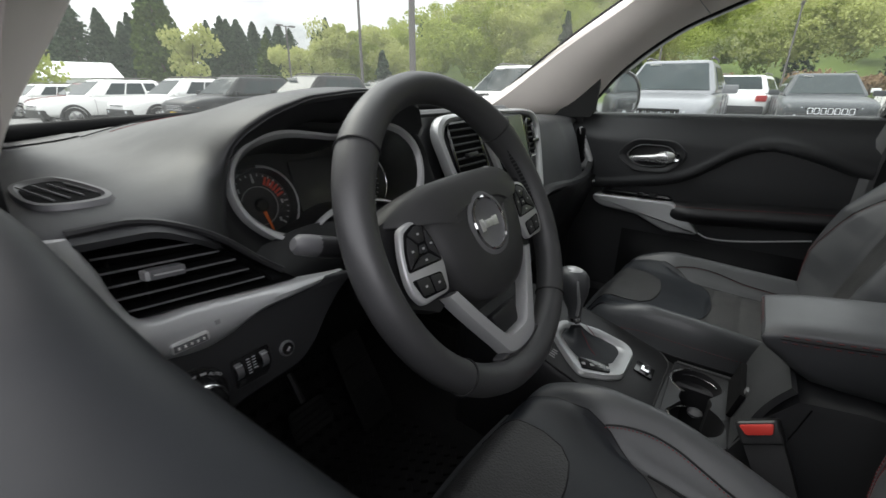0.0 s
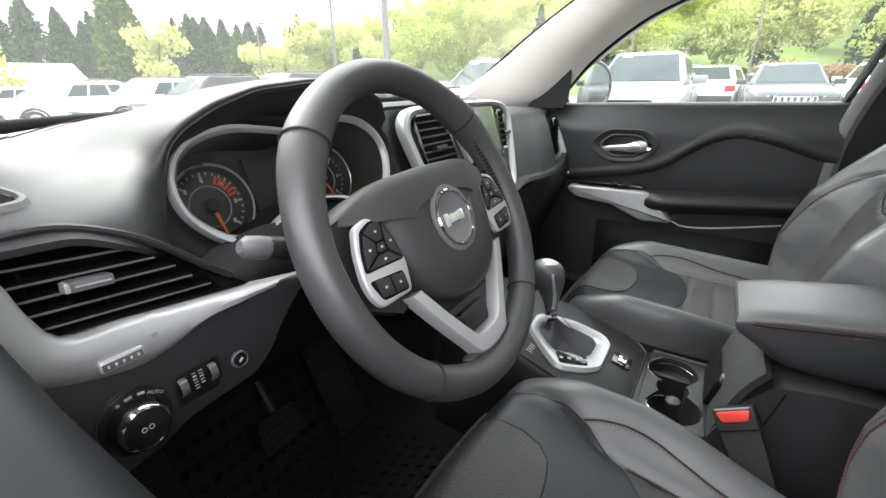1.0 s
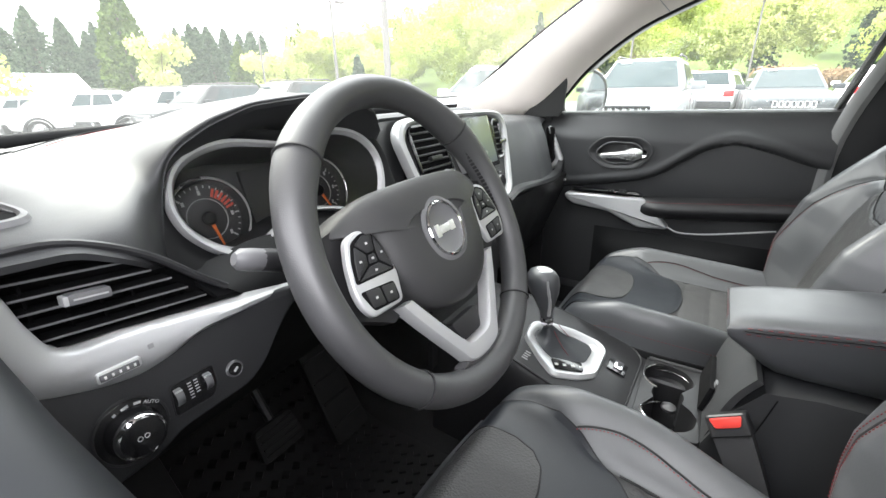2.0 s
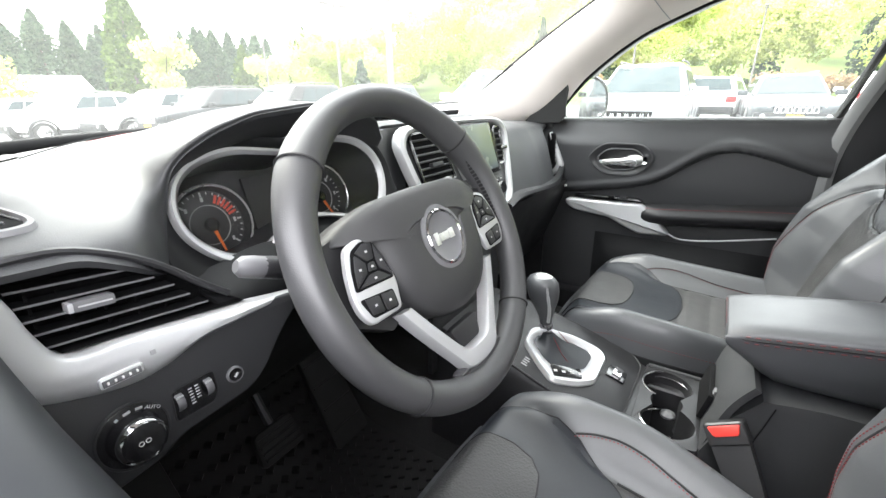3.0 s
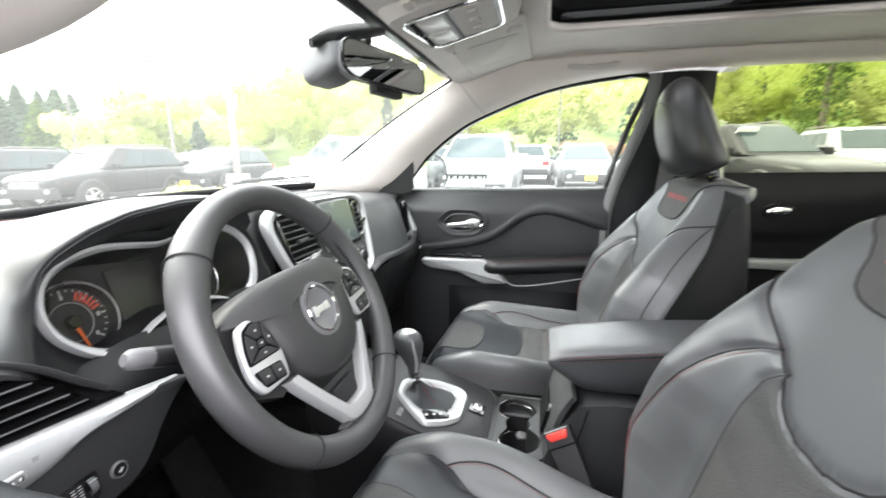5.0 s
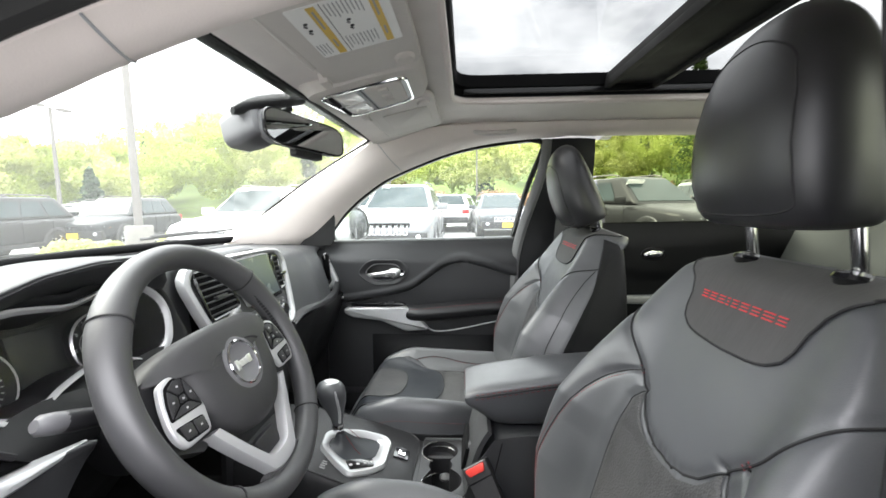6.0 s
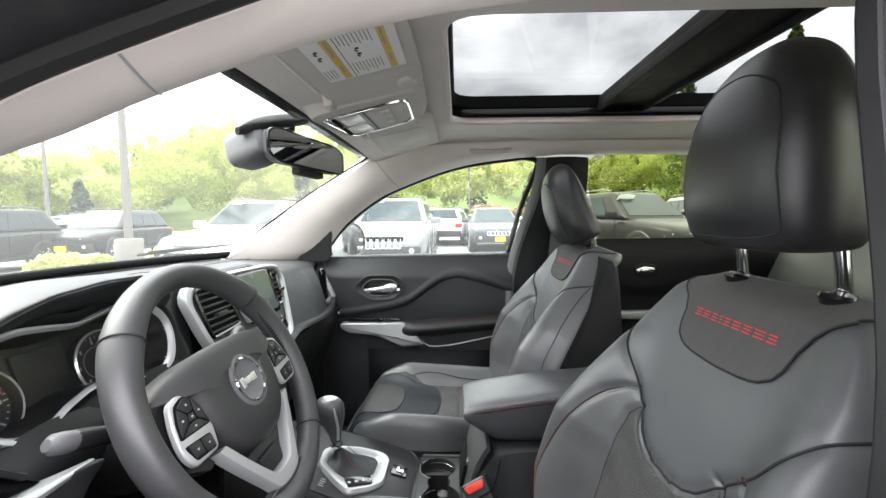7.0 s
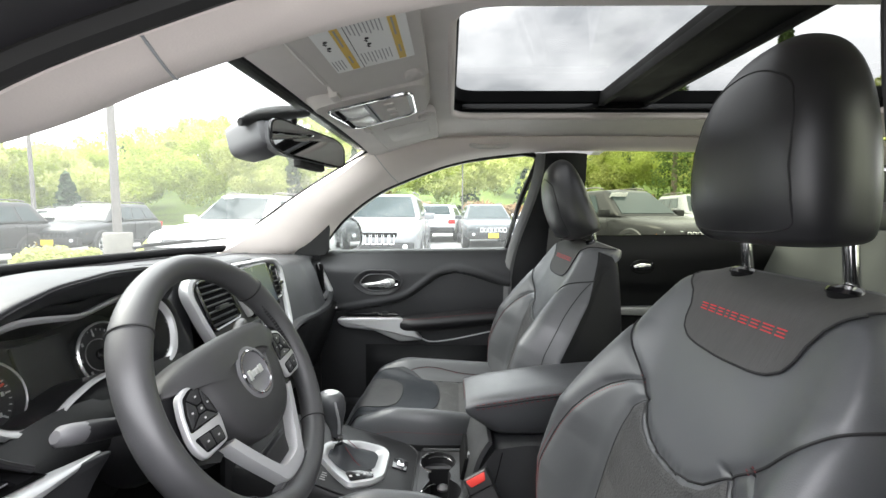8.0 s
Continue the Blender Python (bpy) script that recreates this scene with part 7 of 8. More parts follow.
def hill_z(x, y):
    """Level lot, then a wooded hillside that climbs beyond it."""
    d = math.hypot(x, y)
    az = math.degrees(math.atan2(x, y))
    side = smooth01((az - 36) / 36) * (1 - 0.6 * smooth01((az - 150) / 30))
    rise = smooth01((d - 62) / 90) * (5.0 + 19.0 * side) if az > 0 else smooth01((d - 90) / 200) * 6
    return lot_z(x, y) * (1 - smooth01((d - 60) / 60)) + rise - 0.6 * smooth01((d - 60) / 60)


ASPHALT = material("asphalt", (0.19, 0.19, 0.185), 0.9, vary=0.25, vscale=0.5, grain=0.01, scale=60)
GRASS = material("rough_grass", (0.10, 0.14, 0.03), 0.95, vary=0.4, vscale=0.2, grain=0.05, scale=8)
CONCRETE = material("concrete", (0.16, 0.152, 0.14), 0.9, vary=0.15, vscale=4, grain=0.004, scale=80)
LINE = material("white_line_paint", (0.6, 0.6, 0.58), 0.8, vary=0.15)
POLE = material("weathered_pole_paint", (0.115, 0.105, 0.10), 0.6, vary=0.12, vscale=3)
BARK = material("bark", (0.10, 0.08, 0.06), 0.95, vary=0.3, vscale=6, grain=0.02, scale=30)
SHED = material("white_ribbed_metal", (0.70, 0.72, 0.72), 0.5, vary=0.06, vscale=1)
CARGLASS = material("dark_car_glass", (0.024, 0.034, 0.036), 0.08, vary=0.25, vscale=2, spec=0.11)
TYRE = material("tyre_rubber", (0.02, 0.02, 0.02), 0.8, vary=0.2)
ALLOY = material("alloy_rim", (0.45, 0.45, 0.46), 0.3, metal=0.9, vary=0.05)
LAMP = material("headlamp_glass", (0.55, 0.58, 0.60), 0.1, vary=0.08, coat=0.8)
TAIL = material("tail_lamp", (0.45, 0.03, 0.03), 0.2, vary=0.1, coat=0.6)
AMBER = material("amber_marker", (0.70, 0.25, 0.06), 0.3, vary=0.1)
PLATE = material("yellow_dealer_plate", (0.75, 0.52, 0.03), 0.5, vary=0.05)


def paint(name, color, metal=0.0):
    dark = max(color) < 0.15
    return material(name, color, 0.36, metal=metal, vary=0.05, vscale=2, coat=0.04 if dark else 0.3, rvary=0.04, spec=0.2 if dark else 0.5)


WHITE_PAINT, SILVER_PAINT, GREY_PAINT = paint("white_car_paint", (0.78, 0.78, 0.77)), paint("silver_car_paint", (0.165, 0.168, 0.178), 0.3), paint("grey_car_paint", (0.055, 0.060, 0.064), 0.2)
BLACK_PAINT, RED_PAINT, CHAR_PAINT = paint("black_car_paint", (0.016, 0.018, 0.020)), paint("dark_red_car_paint", (0.10, 0.02, 0.024)), paint("charcoal_car_paint", (0.010, 0.010, 0.011))


def leaf_material(name, dark, light, trans=0.5):
    """Leaves that vary from clump to clump and let some light through."""
    m = bpy.data.materials.new(name)
    m.use_nodes = True
    n, l = m.node_tree.nodes, m.node_tree.links
    n.clear()
    out, mix, dif, tra = n.new("ShaderNodeOutputMaterial"), n.new("ShaderNodeMixShader"), n.new("ShaderNodeBsdfDiffuse"), n.new("ShaderNodeBsdfTranslucent")
    geo, ramp = n.new("ShaderNodeNewGeometry"), n.new("ShaderNodeMix")
    ramp.data_type = "RGBA"
    ramp.inputs[6].default_value, ramp.inputs[7].default_value = (*dark, 1), (*light, 1)
    l.new(geo.outputs["Random Per Island"], ramp.inputs[0])
    l.new(ramp.outputs[2], dif.inputs["Color"])
    l.new(ramp.outputs[2], tra.inputs["Color"])
    mix.inputs[0].default_value = trans
    l.new(dif.outputs[0], mix.inputs[1])
    l.new(tra.outputs[0], mix.inputs[2])
    l.new(mix.outputs[0], out.inputs[0])
    return m


LEAF_SPRING = leaf_material("spring_green_leaves", (0.33, 0.385, 0.105), (0.43, 0.48, 0.15))
LEAF_YELLOW = leaf_material("yellow_green_leaves", (0.41, 0.44, 0.165), (0.51, 0.53, 0.235))
LEAF_PINE = leaf_material("dark_conifer_needles", (0.040, 0.066, 0.042), (0.105, 0.145, 0.090), 0.3)
LEAF_CEDAR = leaf_material("green_cedar_needles", (0.045, 0.075, 0.020), (0.12, 0.17, 0.05), 0.15)
LEAF_RED = leaf_material("reddish_young_leaves", (0.28, 0.19, 0.115), (0.38, 0.27, 0.17))
rng = np.random.default_rng(7)


def leaf_mesh(name, centres, sizes, droop=0.0):
    """Many small bent leaf clumps, each a pair of crossed quads."""
    n = len(centres)
    c = np.asarray(centres)
    s = np.asarray(sizes)[:, None]
    a = rng.uniform(0, 2 * np.pi, n)
    t = rng.uniform(-0.9, 0.9, n)
    u = np.stack([np.cos(a), np.sin(a), np.zeros(n)], 1)
    w = np.stack([-np.sin(a) * np.sin(t), np.cos(a) * np.sin(t), np.cos(t)], 1)
    w[:, 2] -= droop
    k = np.cross(u, w) * 0.35
    pts = np.stack([c - u * s * 0.5 - w * s * 0.3, c + u * s * 0.45 - w * s * 0.45 + k * s, c + u * s * 0.5 + w * s * 0.4, c - u * s * 0.35 + w * s * 0.5 + k * s, c + w * s * 0.75 - k * s], 1).reshape(-1, 3)
    idx = np.arange(n)[:, None] * 5
    faces = np.concatenate([idx + np.array([[0, 1, 2]]), idx + np.array([[0, 2, 3]]), idx + np.array([[3, 2, 4]])]).tolist()
    me = bpy.data.meshes.new(name)
    me.from_pydata(pts.tolist(), [], faces)
    return me


def crown_points(kind, height, width, n):
    """Where the clumps of one crown sit, with gaps and an uneven outline."""
    if kind == "cone":
        f = rng.uniform(0, 1, n) ** 0.8
        f = np.clip(np.floor(f * 11) / 11 + rng.uniform(0, 0.085, n), 0, 1)
        arm = rng.uniform(0.45, 1.30, 200)[(np.floor(f * 11) * 13).astype(int) % 190 + rng.integers(0, 9, n)]
        r = width / 2 * (1 - f) ** 0.85 * (0.35 + 0.65 * rng.uniform(0, 1, n) ** 0.6) * arm
        a = rng.uniform(0, 2 * np.pi, n)
        return np.stack([r * np.cos(a), r * np.sin(a), height * (0.06 + 0.94 * f) - r * 0.25], 1)
    if kind == "column":
        f = rng.uniform(0, 1, n)
        r = width / 2 * (np.clip(1.15 - f ** 2.2 * 1.05, 0.06, 1)) * (0.7 + 0.3 * rng.uniform(0, 1, n)) * (0.9 + 0.2 * rng.uniform(0, 1, n))
        a = rng.uniform(0, 2 * np.pi, n)
        return np.stack([r * np.cos(a), r * np.sin(a), height * (0.05 + 0.95 * f)], 1)
    blobs = [(rng.normal(0, width * 0.22), rng.normal(0, width * 0.22), height * rng.uniform(0.38, 0.90), width * rng.uniform(0.16, 0.30)) for _ in range(9)]
    out = []
    for bx, by, bz, br in blobs:
        m = n // 9
        v = rng.normal(0, 1, (m, 3))
        v /= np.linalg.norm(v, axis=1)[:, None]
        v *= (br * (0.55 + 0.5 * rng.uniform(0, 1, m)))[:, None]
        v[:, 2] *= 0.9
        out.append(v + np.array([bx, by, bz]))
    return np.concatenate(out)


def tree(name, label, x, y, height, width, kind, leaf, n=500, size=0.5, group=""):
    t = thing(name, label, "tree", group, at=pose(x, y, hill_z(x, y) - 0.1))
    limbs = [tube([V(0, 0, 0), V(0.05, 0.02, height * 0.3), V(0, 0, height * (0.95 if kind != "round" else 0.6))], [height * 0.022, height * 0.016, height * 0.004], 8)]
    if kind == "round":
        for k in range(6):
            a = k * 1.05 + 0.3
            limbs.append(tube([V(0, 0, height * (0.22 + 0.05 * k)), V(math.cos(a) * width * 0.2, math.sin(a) * width * 0.2, height * (0.42 + 0.06 * k)), V(math.cos(a) * width * 0.38, math.sin(a) * width * 0.38, height * (0.55 + 0.06 * k))], [height * 0.010, height * 0.006, height * 0.002], 6))
    part("trunk", merge(*limbs), BARK, t)
    pts = crown_points(kind, height, width, n)
    me = leaf_mesh("crown", pts, rng.uniform(0.6, 1.3, len(pts)) * size, 0.2 if kind == "cone" else 0)
    me.materials.append(leaf)
    ob = new("crown", me)
    ob.parent = t
    return t


def at(az, d):
    return -0.93 + d * math.sin(radians(az)), -0.3 + d * math.cos(radians(az))


# ground sheet, finer near the car
ring_r = [0, 6, 14, 25, 40, 55, 65, 80, 95, 115, 140, 170, 220, 320, 600, 1500]
verts, faces = [V(0, 0, 0)], []
for r in ring_r[1:]:
    for k in range(72):
        a = 2 * math.pi * k / 72
        verts.append(V(r * math.sin(a), r * math.cos(a), hill_z(r * math.sin(a), r * math.cos(a))))
for k in range(72):
    faces.append((0, 1 + k, 1 + (k + 1) % 72))
for i in range(len(ring_r) - 2):
    for k in range(72):
        faces.append((1 + i * 72 + k, 1 + (i + 1) * 72 + k, 1 + (i + 1) * 72 + (k + 1) % 72, 1 + i * 72 + (k + 1) % 72))
ground = part("ground", mesh_bm(verts, faces), GRASS)
tagged(ground, "rough green hillside beyond the parking lot", "ground", kind="structure")
pave = part("pavement", surface(lambda u, v: V(-40 + 95 * u, -45 + 100 * v, lot_z(-40 + 95 * u, -45 + 100 * v) + 0.03), 20, 20, 0.02), ASPHALT)
tagged(pave, "grey asphalt parking lot", "pavement", kind="structure")
for k in range(9):
    y = -7.2 + 2.8 * k
    part("bay_line", surface(lambda u, v: V(6.6 + 5.0 * u, y + 0.10 * v, lot_z(6.6 + 5.0 * u, y) + 0.036), 4, 1), LINE, pave)


def build_suv(name, label, body_mat, heading, x, y, wagon=1.0, plate=False, slots=True, grille=1.0, tall=1.0):
    """A parked five-door vehicle; its nose points along +y before placing."""
    car = thing(name, label, "car", "parked cars", at=pose(x, y, lot_z(x, y) + 0.03, 0, 0, heading) @ Matrix.Diagonal((1, 1, tall, 1)))
    st = [(-2.30, 0.74, 0.55, 0.98), (-2.24, 0.86, 0.46, 1.06), (-2.0, 0.91, 0.38, 1.10), (-1.3, 0.93, 0.34, 1.11), (0.0, 0.93, 0.32, 1.09), (0.9, 0.93, 0.32, 1.07), (1.25, 0.925, 0.34, 1.05), (1.8, 0.90, 0.36, 0.99), (2.12, 0.85, 0.40, 0.93), (2.26, 0.77, 0.44, 0.86), (2.32, 0.66, 0.50, 0.78)]
    rings = []
    for py, w, z0, z1 in st:
        ring = []
        for k in range(24):
            a = 2 * math.pi * k / 24
            ca, sa = math.cos(a), math.sin(a)
            ring.append(V(w * math.copysign(abs(ca) ** 0.30, ca), py, (z0 + z1) / 2 + (z1 - z0) / 2 * math.copysign(abs(sa) ** 0.42, sa)))
        rings.append(ring)
    part("body", loft(rings), body_mat, car, "", True, 50)
    # cabin
    low = [V(-0.84, 1.02, 1.03), V(0.84, 1.02, 1.03), V(0.86, -1.9 * wagon - 0.25, 1.05), V(-0.86, -1.9 * wagon - 0.25, 1.05)]
    top = [V(-0.61, 0.20, 1.66), V(0.61, 0.20, 1.66), V(0.60, -1.75 * wagon, 1.66), V(-0.60, -1.75 * wagon, 1.66)]
    bm = mesh_bm(low + top, [(0, 1, 2, 3), (4, 5, 6, 7), (0, 1, 5, 4), (1, 2, 6, 5), (2, 3, 7, 6), (3, 0, 4, 7)])
    bmesh.ops.bevel(bm, geom=bm.edges[:], offset=0.12, segments=4, profile=0.6, affect="EDGES")
    part("roof", bm, body_mat, car, "", True, 50)

    def pane(nm, a, b, c, d, u0, u1, v0, v1, lift):
        """A glass pane set on a cabin face, given as shares of that face."""
        f = lambda u, v: (a.lerp(b, u)).lerp(d.lerp(c, u), v)
        nrm = (b - a).cross(d - a).normalized() * lift
        q = [f(u0, v0), f(u1, v0), f(u1, v1), f(u0, v1)]
        q = [p + nrm for p in q]
        bm = mesh_bm(q + [p - nrm * 0.8 for p in q], [(0, 1, 2, 3), (4, 5, 6, 7), (0, 1, 5, 4), (1, 2, 6, 5), (2, 3, 7, 6), (3, 0, 4, 7)])
        return part(nm, bm, CARGLASS, car, "", False)
    pane("windshield", low[1], low[0], top[0], top[1], 0.06, 0.94, 0.13, 0.89, 0.012)
    pane("rear_window", low[3], low[2], top[2], top[3], 0.08, 0.92, 0.25, 0.92, 0.012)
    for a, b, c, d, sg in ((low[1], low[2], top[2], top[1], 1), (low[0], low[3], top[3], top[0], -1)):
        for u0, u1, w0 in ((0.20, 0.42, 0), (0.44, 0.68, 0), (0.71, 0.90, 0)):
            pane("side_window", a, b, c, d, u0, u1, 0.15, 0.80, -0.012 * sg)
    # wheels
    for sx in (-1, 1):
        for wy in (1.42, -1.32):
            R = pose(sx * 0.80, wy, 0.36, 0, 90 * sx, 0)
            part("wheel_arch", moved(lathe([(0.44, -0.05), (0.46, 0.115), (0.44, 0.135), (0.37, 0.135), (0.37, -0.05)], 28), R), HARD, car)
            wheel = part("wheel", moved(lathe([(0.23, -0.10), (0.34, -0.11), (0.365, -0.08), (0.365, 0.08), (0.34, 0.125), (0.24, 0.125), (0.23, 0.09)], 28), R), TYRE, car)
            spokes = [lathe([(0.235, 0.08), (0.235, 0.12), (0.205, 0.12), (0.20, 0.06)], 28)]
            for k in range(5):
                spokes.append(moved(box(-0.03, 0.03, 0.0, 0.215, 0.085, 0.115, 0.008, 1), pose(0, 0, 0, 0, 0, 72 * k)))
            part("rim", moved(merge(*spokes), R), ALLOY, wheel)
    # nose
    part("lower_bumper", moved(box(-0.80, 0.80, -0.10, 0.10, -0.14, 0.14, 0.05, 2), pose(0, 2.24, 0.50)), HARD, car)
    gr = part("grille", moved(box(-0.46, 0.46, -0.03, 0.03, -0.085 * grille, 0.085 * grille, 0.02), pose(0, 2.285, 0.70, -8)), DARK, car)
    if slots:
        for k in range(7):
            gx = -0.36 + 0.12 * k
            o = rounded([(gx - 0.048, -0.075 * grille), (gx + 0.048, -0.075 * grille), (gx + 0.048, 0.075 * grille), (gx - 0.048, 0.075 * grille)], 0.012, 2)
            i = rounded([(gx - 0.037, -0.063 * grille), (gx + 0.037, -0.063 * grille), (gx + 0.037, 0.063 * grille), (gx - 0.037, 0.063 * grille)], 0.010, 2)
            part("slot_ring", frame_plate([(p.x, p.y) for p in o], [(p.x, p.y) for p in i], 0.02, pose(0, 2.318, 0.70, 82, 0, 180), 24), CHROME, gr)
    for sx in (-1, 1):
        hl = part("headlight", moved(box(-0.17, 0.17, -0.07, 0.07, -0.055, 0.055, 0.03, 2), pose(sx * 0.63, 2.19, 0.75, -10, 0, -sx * 24)), LAMP, car)
        part("marker", moved(box(-0.05, 0.05, -0.02, 0.02, -0.02, 0.02, 0.008), pose(sx * 0.815, 2.07, 0.72, 0, 0, -sx * 50)), AMBER, hl)
        part("fog_light", moved(lathe([(0.05, 0), (0.05, 0.02), (0.03, 0.03), (0.001, 0.03)], 14), pose(sx * 0.62, 2.33, 0.55, -90)), LAMP, car)
        part("tail_light", moved(box(-0.15, 0.13, -0.07, 0.07, -0.10, 0.10, 0.02), pose(sx * 0.71, -2.25, 0.92, 0, 0, sx * 20)), TAIL, car)
        part("side_mirror", moved(box(-0.12, 0.12, -0.06, 0.06, -0.075, 0.075, 0.035, 2), pose(sx * 1.02, 0.72, 1.13)), body_mat, car)
        part("roof_rail", tube([V(sx * 0.58, 0.10, 1.68), V(sx * 0.585, -0.1, 1.72), V(sx * 0.585, -1.4 * wagon, 1.72), V(sx * 0.58, -1.6 * wagon, 1.68)], 0.018, 6), POLE, car)
        for hy in (0.05, -0.95):
            part("door_handle", moved(box(-0.012, 0.012, -0.09, 0.09, -0.015, 0.015, 0.008, 1), pose(sx * 0.935, hy, 0.98)), body_mat, car)
        for hy in (0.72, -0.30, -1.22):
            part("door_gap", tube([V(sx * 0.931, hy, 1.03), V(sx * 0.934, hy, 0.75), V(sx * 0.925, hy, 0.42)], 0.006, 4), THREAD, car)
        part("sill", box(sx * 0.84, sx * 0.945, -0.95, 1.05, 0.30, 0.42, 0.02), HARD, car)
    part("rear_bumper", moved(box(-0.82, 0.82, -0.10, 0.10, -0.13, 0.13, 0.05, 2), pose(0, -2.24, 0.55)), HARD, car)
    part("window_sticker", moved(box(-0.10, 0.10, -0.002, 0.002, -0.03, 0.03), pose(0.36, 0.345, 1.565, -38)), PAPER, car)
    if plate:
        part("dealer_plate", moved(box(-0.16, 0.16, -0.008, 0.008, -0.08, 0.08, 0.004, 1), pose(0, 2.352, 0.50)), PLATE, car, "plain yellow plate")
    return car


# heading: 90 points the nose towards -x
silver_suv = build_suv("suv", "silver sport utility vehicle with a slotted chrome grille", SILVER_PAINT, 90, 9.6, 1.22, grille=1.5)
build_suv("suv", "dark grey compact utility vehicle with a yellow plate", GREY_PAINT, 92, 14.6, -1.55, plate=True, tall=0.88)
white_suv = build_suv("suv", "white sport utility vehicle parked nose out", WHITE_PAINT, 86, 8.9, 4.35)
black_suv = build_suv("suv", "black compact utility vehicle with a yellow plate", BLACK_PAINT, 99, 13.2, 11.6, plate=True)
char_suv = build_suv("suv", "charcoal compact utility vehicle with roof rails", CHAR_PAINT, 108, 9.3, -4.35)
part("price_sheet", moved(box(-0.22, 0.22, -0.002, 0.002, -0.10, 0.10), pose(0.42, 0.43, 1.50, -38)), PAPER, char_suv)
build_suv("suv", "dark red utility vehicle among white cars", RED_PAINT, 94, 7.6, 28.3)


def park(src, label, x, y, heading, tall=1.0):
    ob = copy_thing(src, pose(x, y, lot_z(x, y) + 0.03, 0, 0, heading) @ Matrix.Diagonal((1, 1, tall, 1)))
    return tagged(ob, label)


park(char_suv, "dark grey utility vehicle seen beside a shrub bed", 9.2, 12.2, 95)
park(black_suv, "black utility vehicle in a row of parked cars", 8.2, 15.2, 96)
park(white_suv, "white sedan-height vehicle in the parked row", 7.6, 17.9, 94)
park(white_suv, "white long sport utility vehicle seen from its side", 6.0, 20.8, 95)
park(white_suv, "white vehicle parked far along the row", 6.6, 31.5, 96)
park(silver_suv, "silver vehicle parked far along the row", 8.9, 25.6, 96)
park(white_suv, "white vehicle parked beyond the red one", 5.6, 34.5, 96)
park(white_suv, "white vehicle with its tail and red lamps towards us", 18.0, 0.10, -97, 0.90)
park(white_suv, "white vehicle behind the silver one", 16.5, 1.6, -88)
park(white_suv, "white vehicle beside the grey one, red tail lamps towards us", 18.4, -4.3, -93, 0.88)
park(silver_suv, "silver vehicle parked beside the charcoal one", 13.0, -8.4, 84)
park(black_suv, "black vehicle behind the shrub bed", 17.0, 15.8, 96)
park(silver_suv, "silver vehicle in the second row", 20.5, 9.0, 98)
park(white_suv, "white vehicle in the second row of cars", 22.5, 5.2, 98)
park(char_suv, "charcoal vehicle in the second row of cars", 19.2, 18.6, 96)

park(black_suv, "black vehicle standing behind, seen in the door mirror", 3.6, -13.0, 4)
park(white_suv, "white vehicle standing behind, seen in the door mirror", 1.2, -15.5, 2)

# island with kerb, shrubs and the lamp on its footing
island = part("kerb_island", prism([(p.x, p.y) for p in rounded([(8.4, 7.2), (12.5, 6.9), (13.4, 9.2), (9.2, 9.6)], 0.6, 5)], 0.16, pose(0, 0, lot_z(10.5, 8.2) + 0.02), 0.03), CONCRETE)
tagged(island, "raised concrete kerb island with shrubs", "kerb", kind="structure")


def lamp_post(x, y, height, base=True):
    z = lot_z(x, y)
    lp = thing("street_lamp", "tall brown lamp post with two flat heads", "street lamp", "lot lamps", at=pose(x, y, z))
    if base:
        part("footing", lathe([(0.33, -0.1), (0.33, 0.78), (0.31, 0.82), (0.001, 0.82)], 24), CONCRETE, lp, "round concrete footing")
    part("pole", tube([V(0, 0, 0.1), V(0, 0, height)], [0.105, 0.08], 12), POLE, lp)
    for s in (-1, 1):
        part("arm", tube([V(0, 0, height - 0.1), V(s * 0.5, 0, height)], 0.035, 6), POLE, lp)
        part("lamp_head", moved(box(-0.32, 0.32, -0.18, 0.18, -0.07, 0.07, 0.03), pose(s * 0.75, 0, height)), POLE, lp)
    return lp


px, py = at(51.3, 14.2)
lamp_post(px, py, 8.2)
px, py = at(45.0, 30.0)
lamp_post(px, py, 6.6)
px, py = at(36.6, 52.0)
lamp_post(px, py, 7.6)
px, py = at(91.6, 60.0)
lamp_post(px, py, 9.0)
px, py = at(80.0, 48.0)
lamp_post(px, py, 8.0)


def shrub(x, y, w, h):
    s = thing("shrub", "low rounded yellow-green shrub in the kerb bed", "shrub", "island shrubs", at=pose(x, y, lot_z(x, y) + 0.15))
    part("stems", merge(*[tube([V(0, 0, 0), V(0.3 * w * math.cos(k), 0.3 * w * math.sin(k), h * 0.7)], [0.012, 0.004], 5) for k in range(7)]), BARK, s)
    v = rng.normal(0, 1, (420, 3))
    v /= np.linalg.norm(v, axis=1)[:, None]
    v *= (0.75 + 0.3 * rng.uniform(0, 1, 420))[:, None]
    pts = v * np.array([w / 2, w / 2, h * 0.55]) + np.array([0, 0, h * 0.5])
    me = leaf_mesh("foliage", pts, rng.uniform(0.06, 0.13, 420))
    me.materials.append(LEAF_YELLOW)
    ob = new("foliage", me)
    ob.parent = s


for az, d, w, h in ((45.6, 11.8, 1.0, 0.45), (54.6, 12.8, 0.7, 0.45), (58.0, 14.0, 0.7, 0.4), (48.5, 13.0, 0.6, 0.3)):
    x, y = at(az, d)
    shrub(x, y, w, h)

